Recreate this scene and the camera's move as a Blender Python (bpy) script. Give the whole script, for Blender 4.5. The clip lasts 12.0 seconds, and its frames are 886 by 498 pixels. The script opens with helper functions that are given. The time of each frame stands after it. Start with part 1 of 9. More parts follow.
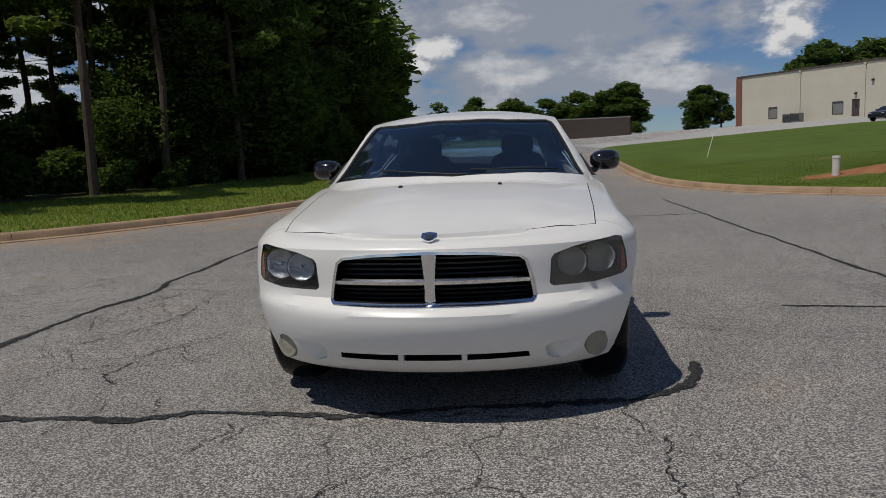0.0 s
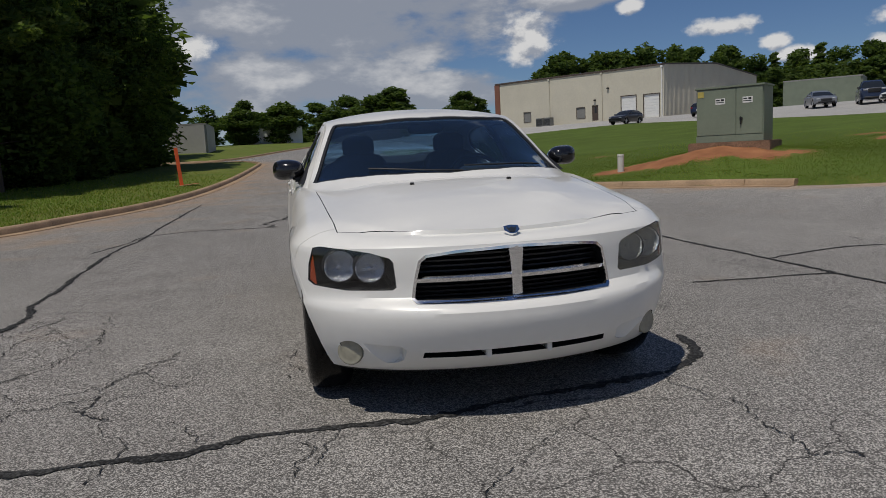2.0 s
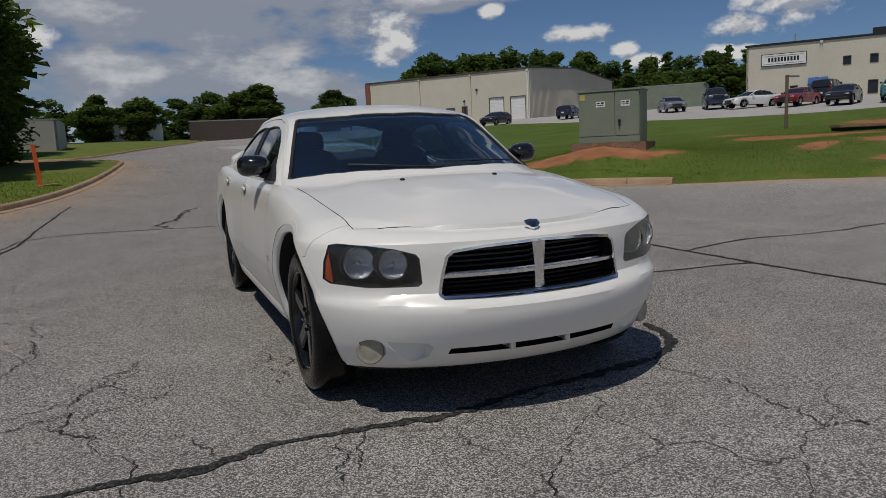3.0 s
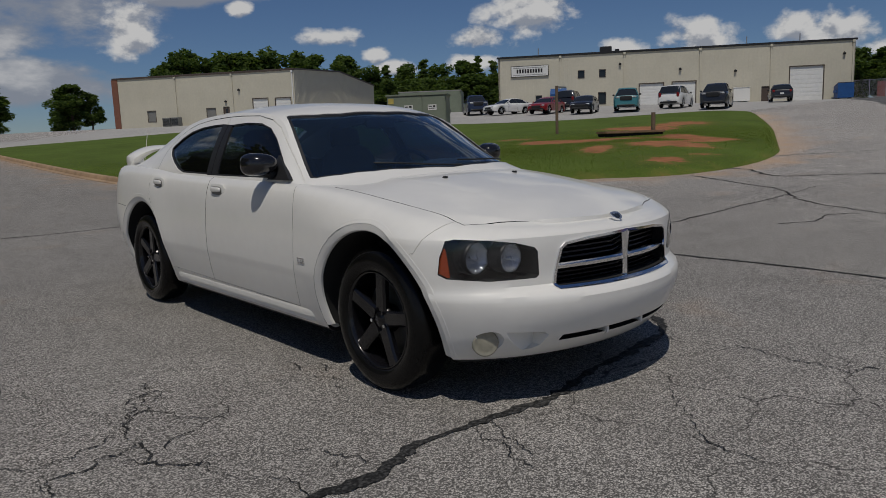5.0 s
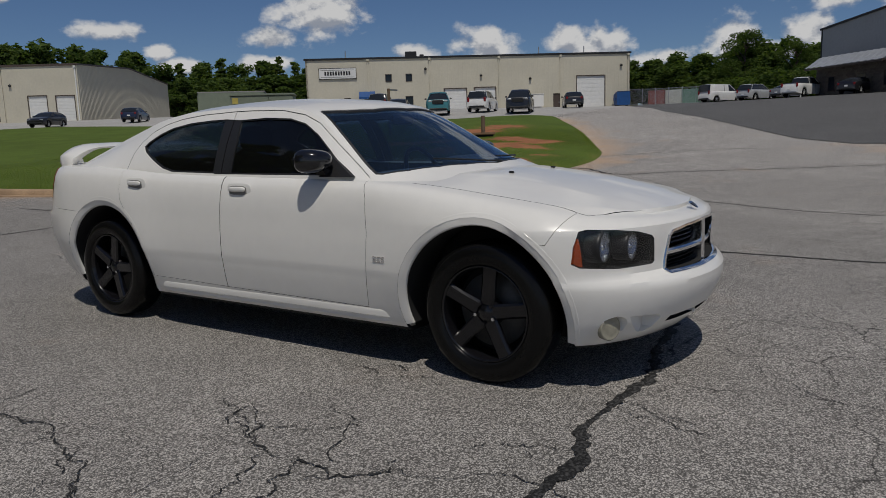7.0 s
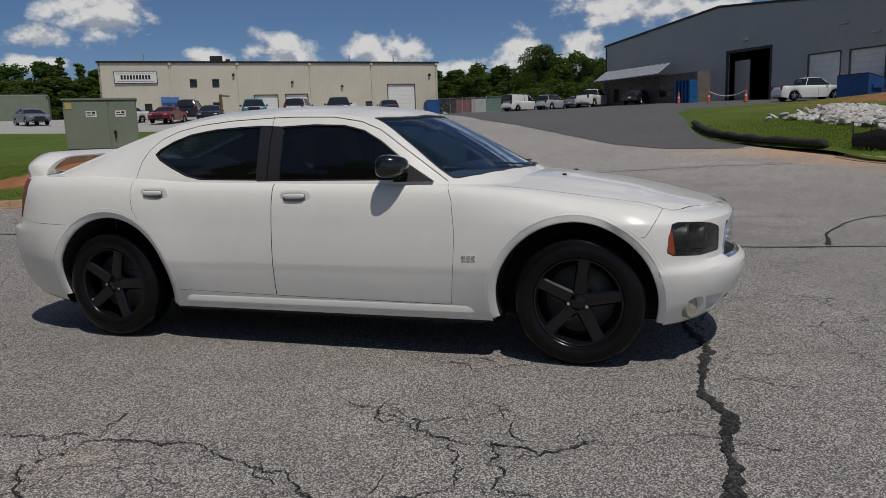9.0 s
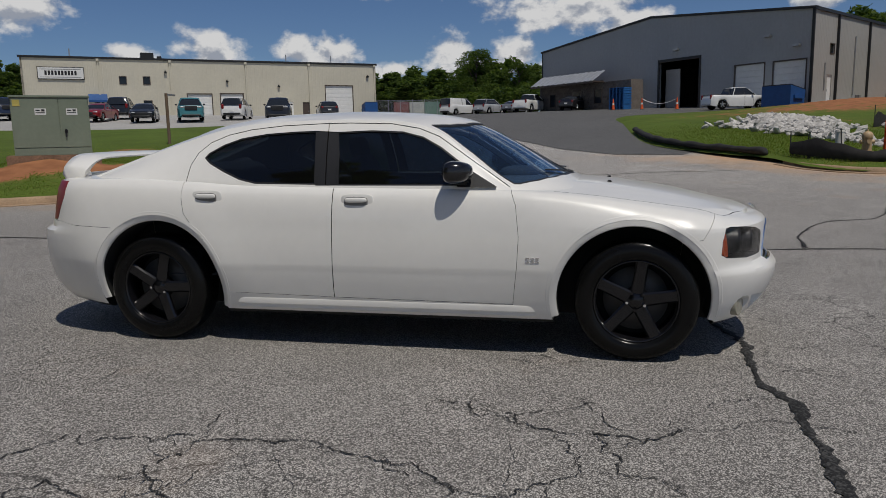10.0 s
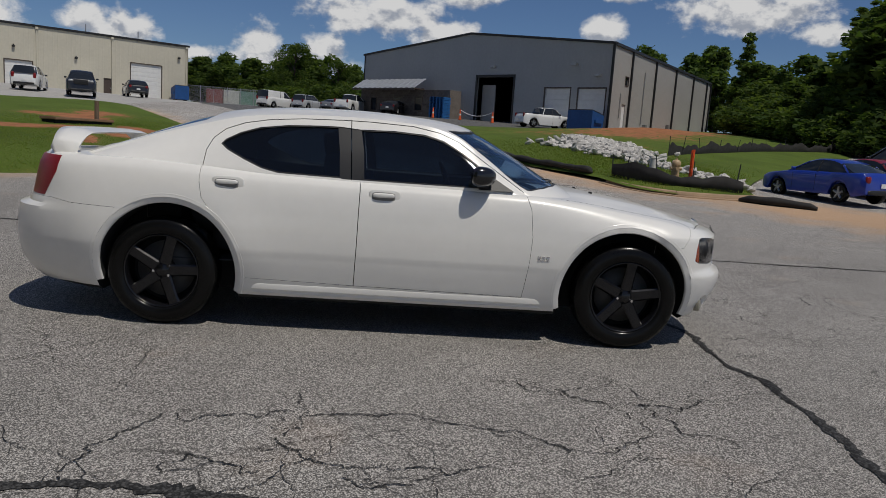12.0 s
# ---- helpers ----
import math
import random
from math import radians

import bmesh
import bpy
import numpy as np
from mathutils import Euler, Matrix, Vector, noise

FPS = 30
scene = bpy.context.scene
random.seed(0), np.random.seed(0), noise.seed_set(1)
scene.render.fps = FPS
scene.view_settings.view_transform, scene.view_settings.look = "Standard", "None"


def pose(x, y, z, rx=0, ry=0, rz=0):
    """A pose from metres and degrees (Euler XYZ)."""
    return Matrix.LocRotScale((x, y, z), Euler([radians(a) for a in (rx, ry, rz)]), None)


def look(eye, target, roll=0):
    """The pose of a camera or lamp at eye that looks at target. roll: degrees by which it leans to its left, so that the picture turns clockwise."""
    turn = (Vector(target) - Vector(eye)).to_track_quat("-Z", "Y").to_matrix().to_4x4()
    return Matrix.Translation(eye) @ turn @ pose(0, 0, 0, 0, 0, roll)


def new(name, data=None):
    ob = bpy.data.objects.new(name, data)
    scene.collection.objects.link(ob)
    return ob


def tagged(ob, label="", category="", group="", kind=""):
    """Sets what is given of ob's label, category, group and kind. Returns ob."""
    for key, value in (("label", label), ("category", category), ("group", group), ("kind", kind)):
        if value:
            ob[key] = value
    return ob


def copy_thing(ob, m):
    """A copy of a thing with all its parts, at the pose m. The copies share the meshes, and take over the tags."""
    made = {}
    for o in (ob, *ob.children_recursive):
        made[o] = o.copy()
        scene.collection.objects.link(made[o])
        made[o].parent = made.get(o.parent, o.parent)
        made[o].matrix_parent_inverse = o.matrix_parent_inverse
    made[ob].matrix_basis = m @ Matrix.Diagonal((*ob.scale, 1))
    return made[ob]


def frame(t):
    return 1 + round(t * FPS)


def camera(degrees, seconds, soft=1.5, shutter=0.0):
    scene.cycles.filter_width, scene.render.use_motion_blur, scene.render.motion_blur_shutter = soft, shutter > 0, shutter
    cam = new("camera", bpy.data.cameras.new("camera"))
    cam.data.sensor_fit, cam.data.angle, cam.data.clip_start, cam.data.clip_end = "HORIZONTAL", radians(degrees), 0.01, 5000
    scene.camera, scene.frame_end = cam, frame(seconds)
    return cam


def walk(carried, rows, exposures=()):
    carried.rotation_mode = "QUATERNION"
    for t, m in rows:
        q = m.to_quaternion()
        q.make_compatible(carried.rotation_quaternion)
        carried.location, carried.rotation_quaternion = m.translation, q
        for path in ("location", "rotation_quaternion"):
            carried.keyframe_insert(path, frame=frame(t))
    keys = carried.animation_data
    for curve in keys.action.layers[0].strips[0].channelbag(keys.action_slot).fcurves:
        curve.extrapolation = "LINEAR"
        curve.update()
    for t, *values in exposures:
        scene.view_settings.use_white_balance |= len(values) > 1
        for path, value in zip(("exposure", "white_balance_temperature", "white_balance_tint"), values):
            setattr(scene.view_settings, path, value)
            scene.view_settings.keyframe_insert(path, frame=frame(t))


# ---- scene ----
cam = camera(62.7, 12.0, soft=0.75)
PATH = [
    (0, (0.368, -3.77, 1.146), (0.168, -1.796, 0.897), -2.2),
    (0.5, (0.034, -3.78, 1.143), (-0.023, -1.796, 0.892), -2.5),
    (1, (-0.292, -3.79, 1.162), (-0.208, -1.808, 0.907), -2.3),
    (1.5, (-0.622, -3.74, 1.174), (-0.39, -1.77, 0.913), -2.6),
    (2, (-0.935, -3.683, 1.161), (-0.514, -1.747, 0.895), -3.0),
    (2.5, (-1.243, -3.611, 1.168), (-0.669, -1.715, 0.896), -2.7),
    (3, (-1.55, -3.468, 1.17), (-0.788, -1.641, 0.886), -2.6),
    (3.2, (-1.674, -3.422, 1.162), (-0.865, -1.615, 0.876), -2.5),
    (4.8, (-2.75, -2.852, 1.201), (-1.502, -1.318, 0.9), -2.5),
    (5, (-2.869, -2.751, 1.209), (-1.557, -1.272, 0.906), -2.0),
    (5.5, (-3.137, -2.506, 1.204), (-1.693, -1.156, 0.901), -2.5),
    (6, (-3.402, -2.264, 1.203), (-1.853, -1.037, 0.895), -1.8),
    (6.5, (-3.655, -1.99, 1.212), (-2.036, -0.857, 0.901), -1.5),
    (7, (-3.829, -1.677, 1.218), (-2.168, -0.608, 0.905), -1.8),
    (9, (-4.669, -0.44, 1.257), (-2.784, 0.152, 0.947), -1.9),
    (9.5, (-4.874, -0.102, 1.276), (-2.958, 0.385, 0.968), -1.2),
    (10, (-5.023, 0.242, 1.305), (-3.091, 0.654, 0.997), -1.1),
    (10.5, (-5.174, 0.561, 1.299), (-3.235, 0.946, 0.993), -1.4),
    (11, (-5.325, 0.866, 1.299), (-3.377, 1.203, 0.997), 1.1),
    (11.5, (-5.428, 1.181, 1.31), (-3.452, 1.252, 1.012), 3.2),
    (12, (-5.534, 1.554, 1.307), (-3.56, 1.428, 1.012), 3.9),
]
LIGHT = [(0.0, -0.05), (2.5, -0.13), (5.0, -0.42), (6.0, -0.42), (7.0, -0.30), (9.0, -0.12), (12.0, -0.10)]
walk(cam, [(t, look(e, g, r)) for t, e, g, r in PATH], LIGHT)

# ==== world and light ====
SUN_DIR = Vector((0.35, 0.30, -1.0)).normalized()
sun_el = math.asin(-SUN_DIR.z)
sun_az = math.atan2(-SUN_DIR.x, -SUN_DIR.y)
world = bpy.data.worlds.new("sky")
scene.world = world
world.use_nodes = True


CLOUD_SHADE, CLOUD_LIGHT, BANK_SHADE, SKY_TINT = (6.2, 6.7, 7.8, 1), (13.6, 13.5, 13.4, 1), (5.4, 5.9, 7.0, 1), (0.74, 0.88, 1.11)
# heaps of cumulus: bearing from the east, height above the horizon, half width and half height, in degrees
HEAPS = [(70.4, 7.9, 2.3, 1.9), (56.1, 7.7, 2.4, 0.75), (53.1, 6.4, 1.0, 0.5), (41.4, 9.3, 3.6, 2.2), (45.0, 7.4, 2.2, 0.8), (63.0, 9.8, 1.0, 0.6),
         (34.7, 6.1, 1.7, 0.9), (28.8, 6.4, 2.6, 1.8), (22.6, 6.6, 1.9, 1.2), (20.2, 6.2, 2.3, 1.4), (11.4, 6.2, 1.8, 1.6), (6.3, 5.9, 2.1, 1.3),
         (9.5, 4.9, 6.0, 1.1), (15.8, 4.9, 3.0, 0.8), (2.5, 9.0, 5.4, 1.6)]
HEAPS_SOUTH = [(14.9, 10.9, 4.2, 1.0), (-4.0, 10.9, 3.4, 1.0), (-14.6, 9.0, 1.8, 1.2), (-25.0, 10.2, 5.6, 1.8), (-29.5, 8.9, 2.4, 0.9), (-2.6, 7.8, 3.0, 1.2),
               (-16.0, 11.4, 1.8, 0.6), (51.3, 5.4, 1.5, 0.6), (45.8, 5.5, 1.9, 0.7), (37.5, 5.2, 2.0, 0.6), (96.5, 8.3, 2.2, 1.1), (97.5, 6.9, 1.8, 0.8)]
BANKS = [(86.0, 11.0, 17.0, 4.6), (88.0, 5.8, 10.5, 2.4), (78.5, 4.6, 8.5, 1.7), (67.0, 10.7, 5.0, 0.9), (101.0, 8.0, 9.0, 5.5)]


def build_sky():
    nt = world.node_tree
    nt.nodes.clear()
    N, L = nt.nodes.new, nt.links.new
    out = N("ShaderNodeOutputWorld")
    sky = N("ShaderNodeTexSky")
    sky.sky_type = "NISHITA"
    sky.sun_disc = False
    sky.sun_elevation, sky.sun_rotation = sun_el, sun_az
    sky.air_density, sky.dust_density, sky.ozone_density = 1.0, 0.1, 3.0
    sky.altitude = 900
    bg = N("ShaderNodeBackground")
    bg.inputs["Strength"].default_value = 0.05
    co = N("ShaderNodeTexCoord")
    sep = N("ShaderNodeSeparateXYZ")
    L(co.outputs["Generated"], sep.inputs[0])

    def m(op, a, b=None, c=None):
        n = N("ShaderNodeMath")
        n.operation = op
        for i, v in enumerate((a, b, c)):
            if v is None:
                continue
            if isinstance(v, (int, float)):
                n.inputs[i].default_value = v
            else:
                L(v, n.inputs[i])
        return n.outputs[0]

    def puffs(scale, detail, squash, lift=0.0, rough=0.58):
        mp = N("ShaderNodeMapping")
        mp.inputs["Location"].default_value = (3.1, 0.6, lift * squash)
        mp.inputs["Scale"].default_value = (1.0, 1.0, squash)
        L(co.outputs["Generated"], mp.inputs["Vector"])
        n = N("ShaderNodeTexNoise")
        n.inputs["Scale"].default_value, n.inputs["Detail"].default_value = scale, detail
        n.inputs["Roughness"].default_value = rough
        L(mp.outputs[0], n.inputs["Vector"])
        return n.outputs[0]

    def smooth(v, lo, hi):
        r = N("ShaderNodeMapRange")
        r.interpolation_type = "SMOOTHSTEP"
        r.inputs["From Min"].default_value, r.inputs["From Max"].default_value = lo, hi
        L(v, r.inputs["Value"])
        return r.outputs[0]

    def blend(fac, a, b):
        n = N("ShaderNodeMix")
        n.data_type = "RGBA"
        for i, v in ((0, fac), (6, a), (7, b)):
            if isinstance(v, tuple):
                n.inputs[i].default_value = v
            else:
                L(v, n.inputs[i])
        return n.outputs[2]
    deg = 180 / math.pi
    bearing = m("MULTIPLY", m("ARCTAN2", sep.outputs[1], sep.outputs[0]), deg)
    rise = m("MULTIPLY", m("ARCSINE", sep.outputs[2]), deg)

    def near(heaps, up):
        """How near the nearest heap is: 0 in its middle, 1 at its rim, seen a little higher by up degrees."""
        at_ = N("ShaderNodeCombineXYZ")
        L(bearing, at_.inputs[0])
        L(m("ADD", rise, up), at_.inputs[1])
        best = None
        for az, el, w, h in heaps:
            v, d = N("ShaderNodeVectorMath"), N("ShaderNodeVectorMath")
            v.operation, d.operation = "MULTIPLY_ADD", "LENGTH"
            L(at_.outputs[0], v.inputs[0])
            v.inputs[1].default_value, v.inputs[2].default_value = (1 / w, 1 / h, 0), (-az / w, -el / h, 0)
            L(v.outputs[0], d.inputs[0])
            best = d.outputs["Value"] if best is None else m("MINIMUM", best, d.outputs["Value"])
        return best
    curl, curl_up = puffs(22.0, 9.0, 1.5), puffs(22.0, 5.0, 1.5, 0.012)
    wisp = puffs(9.0, 9.0, 2.2, 0.4)
    heaps = HEAPS + HEAPS_SOUTH
    f, f_up = near(heaps, 0.0), near(heaps, 0.55)
    body = m("ADD", m("SUBTRACT", 1.0, f), m("MULTIPLY_ADD", curl, 2.2, -1.15))
    cover = smooth(body, -0.16, 0.42)
    lit = smooth(m("ADD", m("SUBTRACT", f_up, f), m("MULTIPLY", m("SUBTRACT", curl, curl_up), 5.0)), -0.75, 0.35)
    # the wide grey bank in the north
    g, g_up = near(BANKS, 0.0), near(BANKS, 0.5)
    bank = m("ADD", m("SUBTRACT", 1.0, g), m("MULTIPLY_ADD", wisp, 2.4, -1.16))
    bank_cover = smooth(bank, -0.12, 0.45)
    bank_lit = smooth(m("ADD", m("MULTIPLY", m("SUBTRACT", g_up, g), 0.9), m("MULTIPLY_ADD", wisp, 4.2, -2.25)), -0.15, 0.85)
    # loose cloud over the rest of the sky
    round_ = m("MULTIPLY", m("MULTIPLY", smooth(bearing, -52.0, -40.0), m("SUBTRACT", 1.0, smooth(bearing, 108.0, 122.0))), m("SUBTRACT", 1.0, smooth(rise, 12.5, 16.0)))
    loose = m("MULTIPLY", smooth(m("ADD", puffs(6.2, 8.0, 2.0), m("MULTIPLY", m("SUBTRACT", 1.0, smooth(sep.outputs[2], 0.1, 0.55)), 0.05)), 0.53, 0.61),
              m("MULTIPLY", m("SUBTRACT", 1.0, smooth(sep.outputs[2], 0.42, 0.68)), m("SUBTRACT", 1.0, round_)))
    tint = N("ShaderNodeVectorMath")
    tint.operation = "MULTIPLY"
    tint.inputs[1].default_value = SKY_TINT
    L(sky.outputs[0], tint.inputs[0])
    col = blend(m("MULTIPLY", loose, 0.9), tint.outputs[0], (10.0, 10.2, 10.6, 1))
    col = blend(m("MULTIPLY", bank_cover, 0.92), col, blend(bank_lit, BANK_SHADE, (11.6, 11.6, 11.8, 1)))
    col = blend(m("MULTIPLY", cover, 0.96), col, blend(lit, CLOUD_SHADE, CLOUD_LIGHT))
    L(col, bg.inputs["Color"])
    L(bg.outputs[0], out.inputs[0])


build_sky()
sun_data = bpy.data.lights.new("sun", "SUN")
sun_data.energy, sun_data.angle, sun_data.color = 2.9, radians(0.53), (1.0, 0.945, 0.855)
sun = new("sun", sun_data)
sun.matrix_world = look((0, 0, 40), Vector((0, 0, 40)) + SUN_DIR)

# ==== materials ====


def mat(name, col, rough=0.6, metal=0.0, var=0.12, scale=3.0, fine=60.0, fvar=0.08, bump=0.0, bscale=150.0,
        coat=0.0, spec=0.5, trans=0.0, ior=1.45, per_piece=0.0):
    """A surface with variation at two scales and optional fine relief."""
    ma = bpy.data.materials.new(name)
    ma.use_nodes = True
    nt = ma.node_tree
    N, L = nt.nodes.new, nt.links.new
    b = nt.nodes["Principled BSDF"]
    b.inputs["Roughness"].default_value = rough
    b.inputs["Metallic"].default_value = metal
    b.inputs["Coat Weight"].default_value = coat
    b.inputs["Coat Roughness"].default_value = 0.06
    b.inputs["Specular IOR Level"].default_value = spec
    b.inputs["Transmission Weight"].default_value = trans
    b.inputs["IOR"].default_value = ior
    co = N("ShaderNodeTexCoord")

    def noise_at(s, detail=4.0):
        n = N("ShaderNodeTexNoise")
        n.inputs["Scale"].default_value, n.inputs["Detail"].default_value = s, detail
        L(co.outputs["Object"], n.inputs["Vector"])
        return n.outputs[0]

    def ranged(v, lo, hi):
        n = N("ShaderNodeMapRange")
        n.inputs["From Min"].default_value, n.inputs["From Max"].default_value = 0.25, 0.75
        n.inputs["To Min"].default_value, n.inputs["To Max"].default_value = lo, hi
        L(v, n.inputs["Value"])
        return n.outputs[0]

    def times(a, bb):
        n = N("ShaderNodeMath")
        n.operation = "MULTIPLY"
        L(a, n.inputs[0])
        L(bb, n.inputs[1])
        return n.outputs[0]

    f = times(ranged(noise_at(scale), 1 - var, 1 + var), ranged(noise_at(fine, 2.0), 1 - fvar, 1 + fvar))
    if per_piece:
        info = N("ShaderNodeObjectInfo")
        n = N("ShaderNodeMapRange")
        n.inputs["To Min"].default_value, n.inputs["To Max"].default_value = 1 - per_piece, 1 + per_piece
        L(info.outputs["Random"], n.inputs["Value"])
        f = times(f, n.outputs[0])
    mul = N("ShaderNodeVectorMath")
    mul.operation = "SCALE"
    mul.inputs[0].default_value = col
    L(f, mul.inputs["Scale"])
    L(mul.outputs[0], b.inputs["Base Color"])
    if bump:
        bn = N("ShaderNodeBump")
        bn.inputs["Strength"].default_value = bump
        bn.inputs["Distance"].default_value = 0.01
        L(noise_at(bscale, 3.0), bn.inputs["Height"])
        L(bn.outputs[0], b.inputs["Normal"])
    return ma


def asphalt(name, dark, light, stone=95.0, tint=(1.0, 0.985, 0.96), patchy=0.16, cracked=False, silt=0.0):
    """Worn asphalt: pale stones in dark binder, with stains and faded patches."""
    ma = bpy.data.materials.new(name)
    ma.use_nodes = True
    nt = ma.node_tree
    N, L = nt.nodes.new, nt.links.new
    b = nt.nodes["Principled BSDF"]
    b.inputs["Roughness"].default_value = 0.82
    b.inputs["Specular IOR Level"].default_value = 0.35
    co = N("ShaderNodeTexCoord")
    vor = N("ShaderNodeTexVoronoi")
    vor.inputs["Scale"].default_value = stone
    L(co.outputs["Object"], vor.inputs["Vector"])
    sepc = N("ShaderNodeSeparateColor")
    L(vor.outputs["Color"], sepc.inputs[0])
    n2 = N("ShaderNodeTexNoise")
    n2.inputs["Scale"].default_value, n2.inputs["Detail"].default_value = 75.0, 4.0
    L(co.outputs["Object"], n2.inputs["Vector"])
    core = N("ShaderNodeMath")     # each stone is palest in its middle
    core.operation = "MULTIPLY_ADD"
    L(vor.outputs["Distance"], core.inputs[0])
    core.inputs[1].default_value, core.inputs[2].default_value = -0.85, 0.41
    tone_ = N("ShaderNodeMath")
    tone_.operation = "MULTIPLY_ADD"
    L(sepc.outputs[0], tone_.inputs[0])
    tone_.inputs[1].default_value = 0.78
    L(core.outputs[0], tone_.inputs[2])
    addn = N("ShaderNodeMath")
    addn.operation = "ADD"
    L(tone_.outputs[0], addn.inputs[0])
    half = N("ShaderNodeMath")
    half.operation = "MULTIPLY_ADD"
    L(n2.outputs[0], half.inputs[0])
    half.inputs[1].default_value, half.inputs[2].default_value = 0.55, -0.27
    L(half.outputs[0], addn.inputs[1])
    ramp = N("ShaderNodeValToRGB")
    ramp.color_ramp.elements[0].position = 0.18
    ramp.color_ramp.elements[1].position = 0.97
    ramp.color_ramp.elements[0].color = (*[dark * t for t in tint], 1)
    ramp.color_ramp.elements[1].color = (*[light * t for t in tint], 1)
    L(addn.outputs[0], ramp.inputs[0])
    col = ramp.outputs[0]
    for s, amt, det in ((0.22, patchy, 6.0), (1.7, patchy * 0.8, 5.0)):
        n = N("ShaderNodeTexNoise")
        n.inputs["Scale"].default_value, n.inputs["Detail"].default_value = s, det
        L(co.outputs["Object"], n.inputs["Vector"])
        r = N("ShaderNodeMapRange")
        r.inputs["From Min"].default_value, r.inputs["From Max"].default_value = 0.3, 0.7
        r.inputs["To Min"].default_value, r.inputs["To Max"].default_value = 1 - amt, 1 + amt
        L(n.outputs[0], r.inputs["Value"])
        v = N("ShaderNodeVectorMath")
        v.operation = "SCALE"
        L(col, v.inputs[0])
        L(r.outputs[0], v.inputs["Scale"])
        col = v.outputs[0]
    if cracked:     # fine net of hairline cracks, in some stretches only
        warp = N("ShaderNodeTexNoise")
        warp.inputs["Scale"].default_value, warp.inputs["Detail"].default_value = 2.2, 7.0
        L(co.outputs["Object"], warp.inputs["Vector"])
        off = N("ShaderNodeVectorMath")
        off.operation = "MULTIPLY_ADD"
        L(warp.outputs["Color"], off.inputs[0])
        off.inputs[1].default_value = (0.55, 0.55, 0)
        L(co.outputs["Object"], off.inputs[2])
        for cells, wide, where, keep, lo, hi in ((1.15, 0.0062, 0.23, 0.80, 0.50, 0.62), (3.4, 0.0125, 0.31, 0.5, 0.56, 0.70)):
            vo = N("ShaderNodeTexVoronoi")
            vo.feature = "DISTANCE_TO_EDGE"
            vo.inputs["Scale"].default_value = cells
            L(off.outputs[0], vo.inputs["Vector"])
            line_ = N("ShaderNodeMapRange")
            line_.inputs["From Min"].default_value, line_.inputs["From Max"].default_value = wide * 0.35, wide
            line_.inputs["To Min"].default_value, line_.inputs["To Max"].default_value = keep, 0.0
            L(vo.outputs["Distance"], line_.inputs["Value"])
            area = N("ShaderNodeTexNoise")
            area.inputs["Scale"].default_value, area.inputs["Detail"].default_value = where, 5.0
            L(co.outputs["Object"], area.inputs["Vector"])
            gate = N("ShaderNodeMapRange")
            gate.inputs["From Min"].default_value, gate.inputs["From Max"].default_value = lo, hi
            L(area.outputs[0], gate.inputs["Value"])
            dim = N("ShaderNodeMath")
            dim.operation = "MULTIPLY"
            L(line_.outputs[0], dim.inputs[0])
            L(gate.outputs[0], dim.inputs[1])
            inv = N("ShaderNodeMath")
            inv.operation = "SUBTRACT"
            inv.inputs[0].default_value = 1.0
            L(dim.outputs[0], inv.inputs[1])
            v = N("ShaderNodeVectorMath")
            v.operation = "SCALE"
            L(col, v.inputs[0])
            L(inv.outputs[0], v.inputs["Scale"])
            col = v.outputs[0]
    if silt:     # clay washed over the stones beside kerbs and torn banks
        at_ = N("ShaderNodeAttribute")
        at_.attribute_name = "silt"
        blot = N("ShaderNodeTexNoise")
        blot.inputs["Scale"].default_value, blot.inputs["Detail"].default_value = 0.9, 8.0
        L(co.outputs["Object"], blot.inputs["Vector"])
        both_ = N("ShaderNodeMath")
        L(at_.outputs["Fac"], both_.inputs[0])
        L(blot.outputs[0], both_.inputs[1])
        wash = N("ShaderNodeMapRange")
        wash.inputs["From Min"].default_value, wash.inputs["From Max"].default_value = 0.62, 1.25
        wash.inputs["To Max"].default_value = silt
        L(both_.outputs[0], wash.inputs["Value"])
        mud = N("ShaderNodeMix")
        mud.data_type = "RGBA"
        L(wash.outputs[0], mud.inputs[0])
        L(col, mud.inputs[6])
        mud.inputs[7].default_value = (0.40, 0.245, 0.13, 1)
        # eastward gain: grazing-angle brightness put into the colour, over paler asphalt
        worn = N("ShaderNodeAttribute")
        worn.attribute_name = "graze_pale"
        pale = N("ShaderNodeVectorMath")
        pale.operation = "SCALE"
        L(mud.outputs[2], pale.inputs[0])
        L(worn.outputs["Fac"], pale.inputs["Scale"])
        col = pale.outputs[0]
    L(col, b.inputs["Base Color"])
    bn = N("ShaderNodeBump")
    bn.inputs["Strength"].default_value, bn.inputs["Distance"].default_value = 0.36, 0.005
    L(addn.outputs[0], bn.inputs["Height"])
    L(bn.outputs[0], b.inputs["Normal"])
    return ma


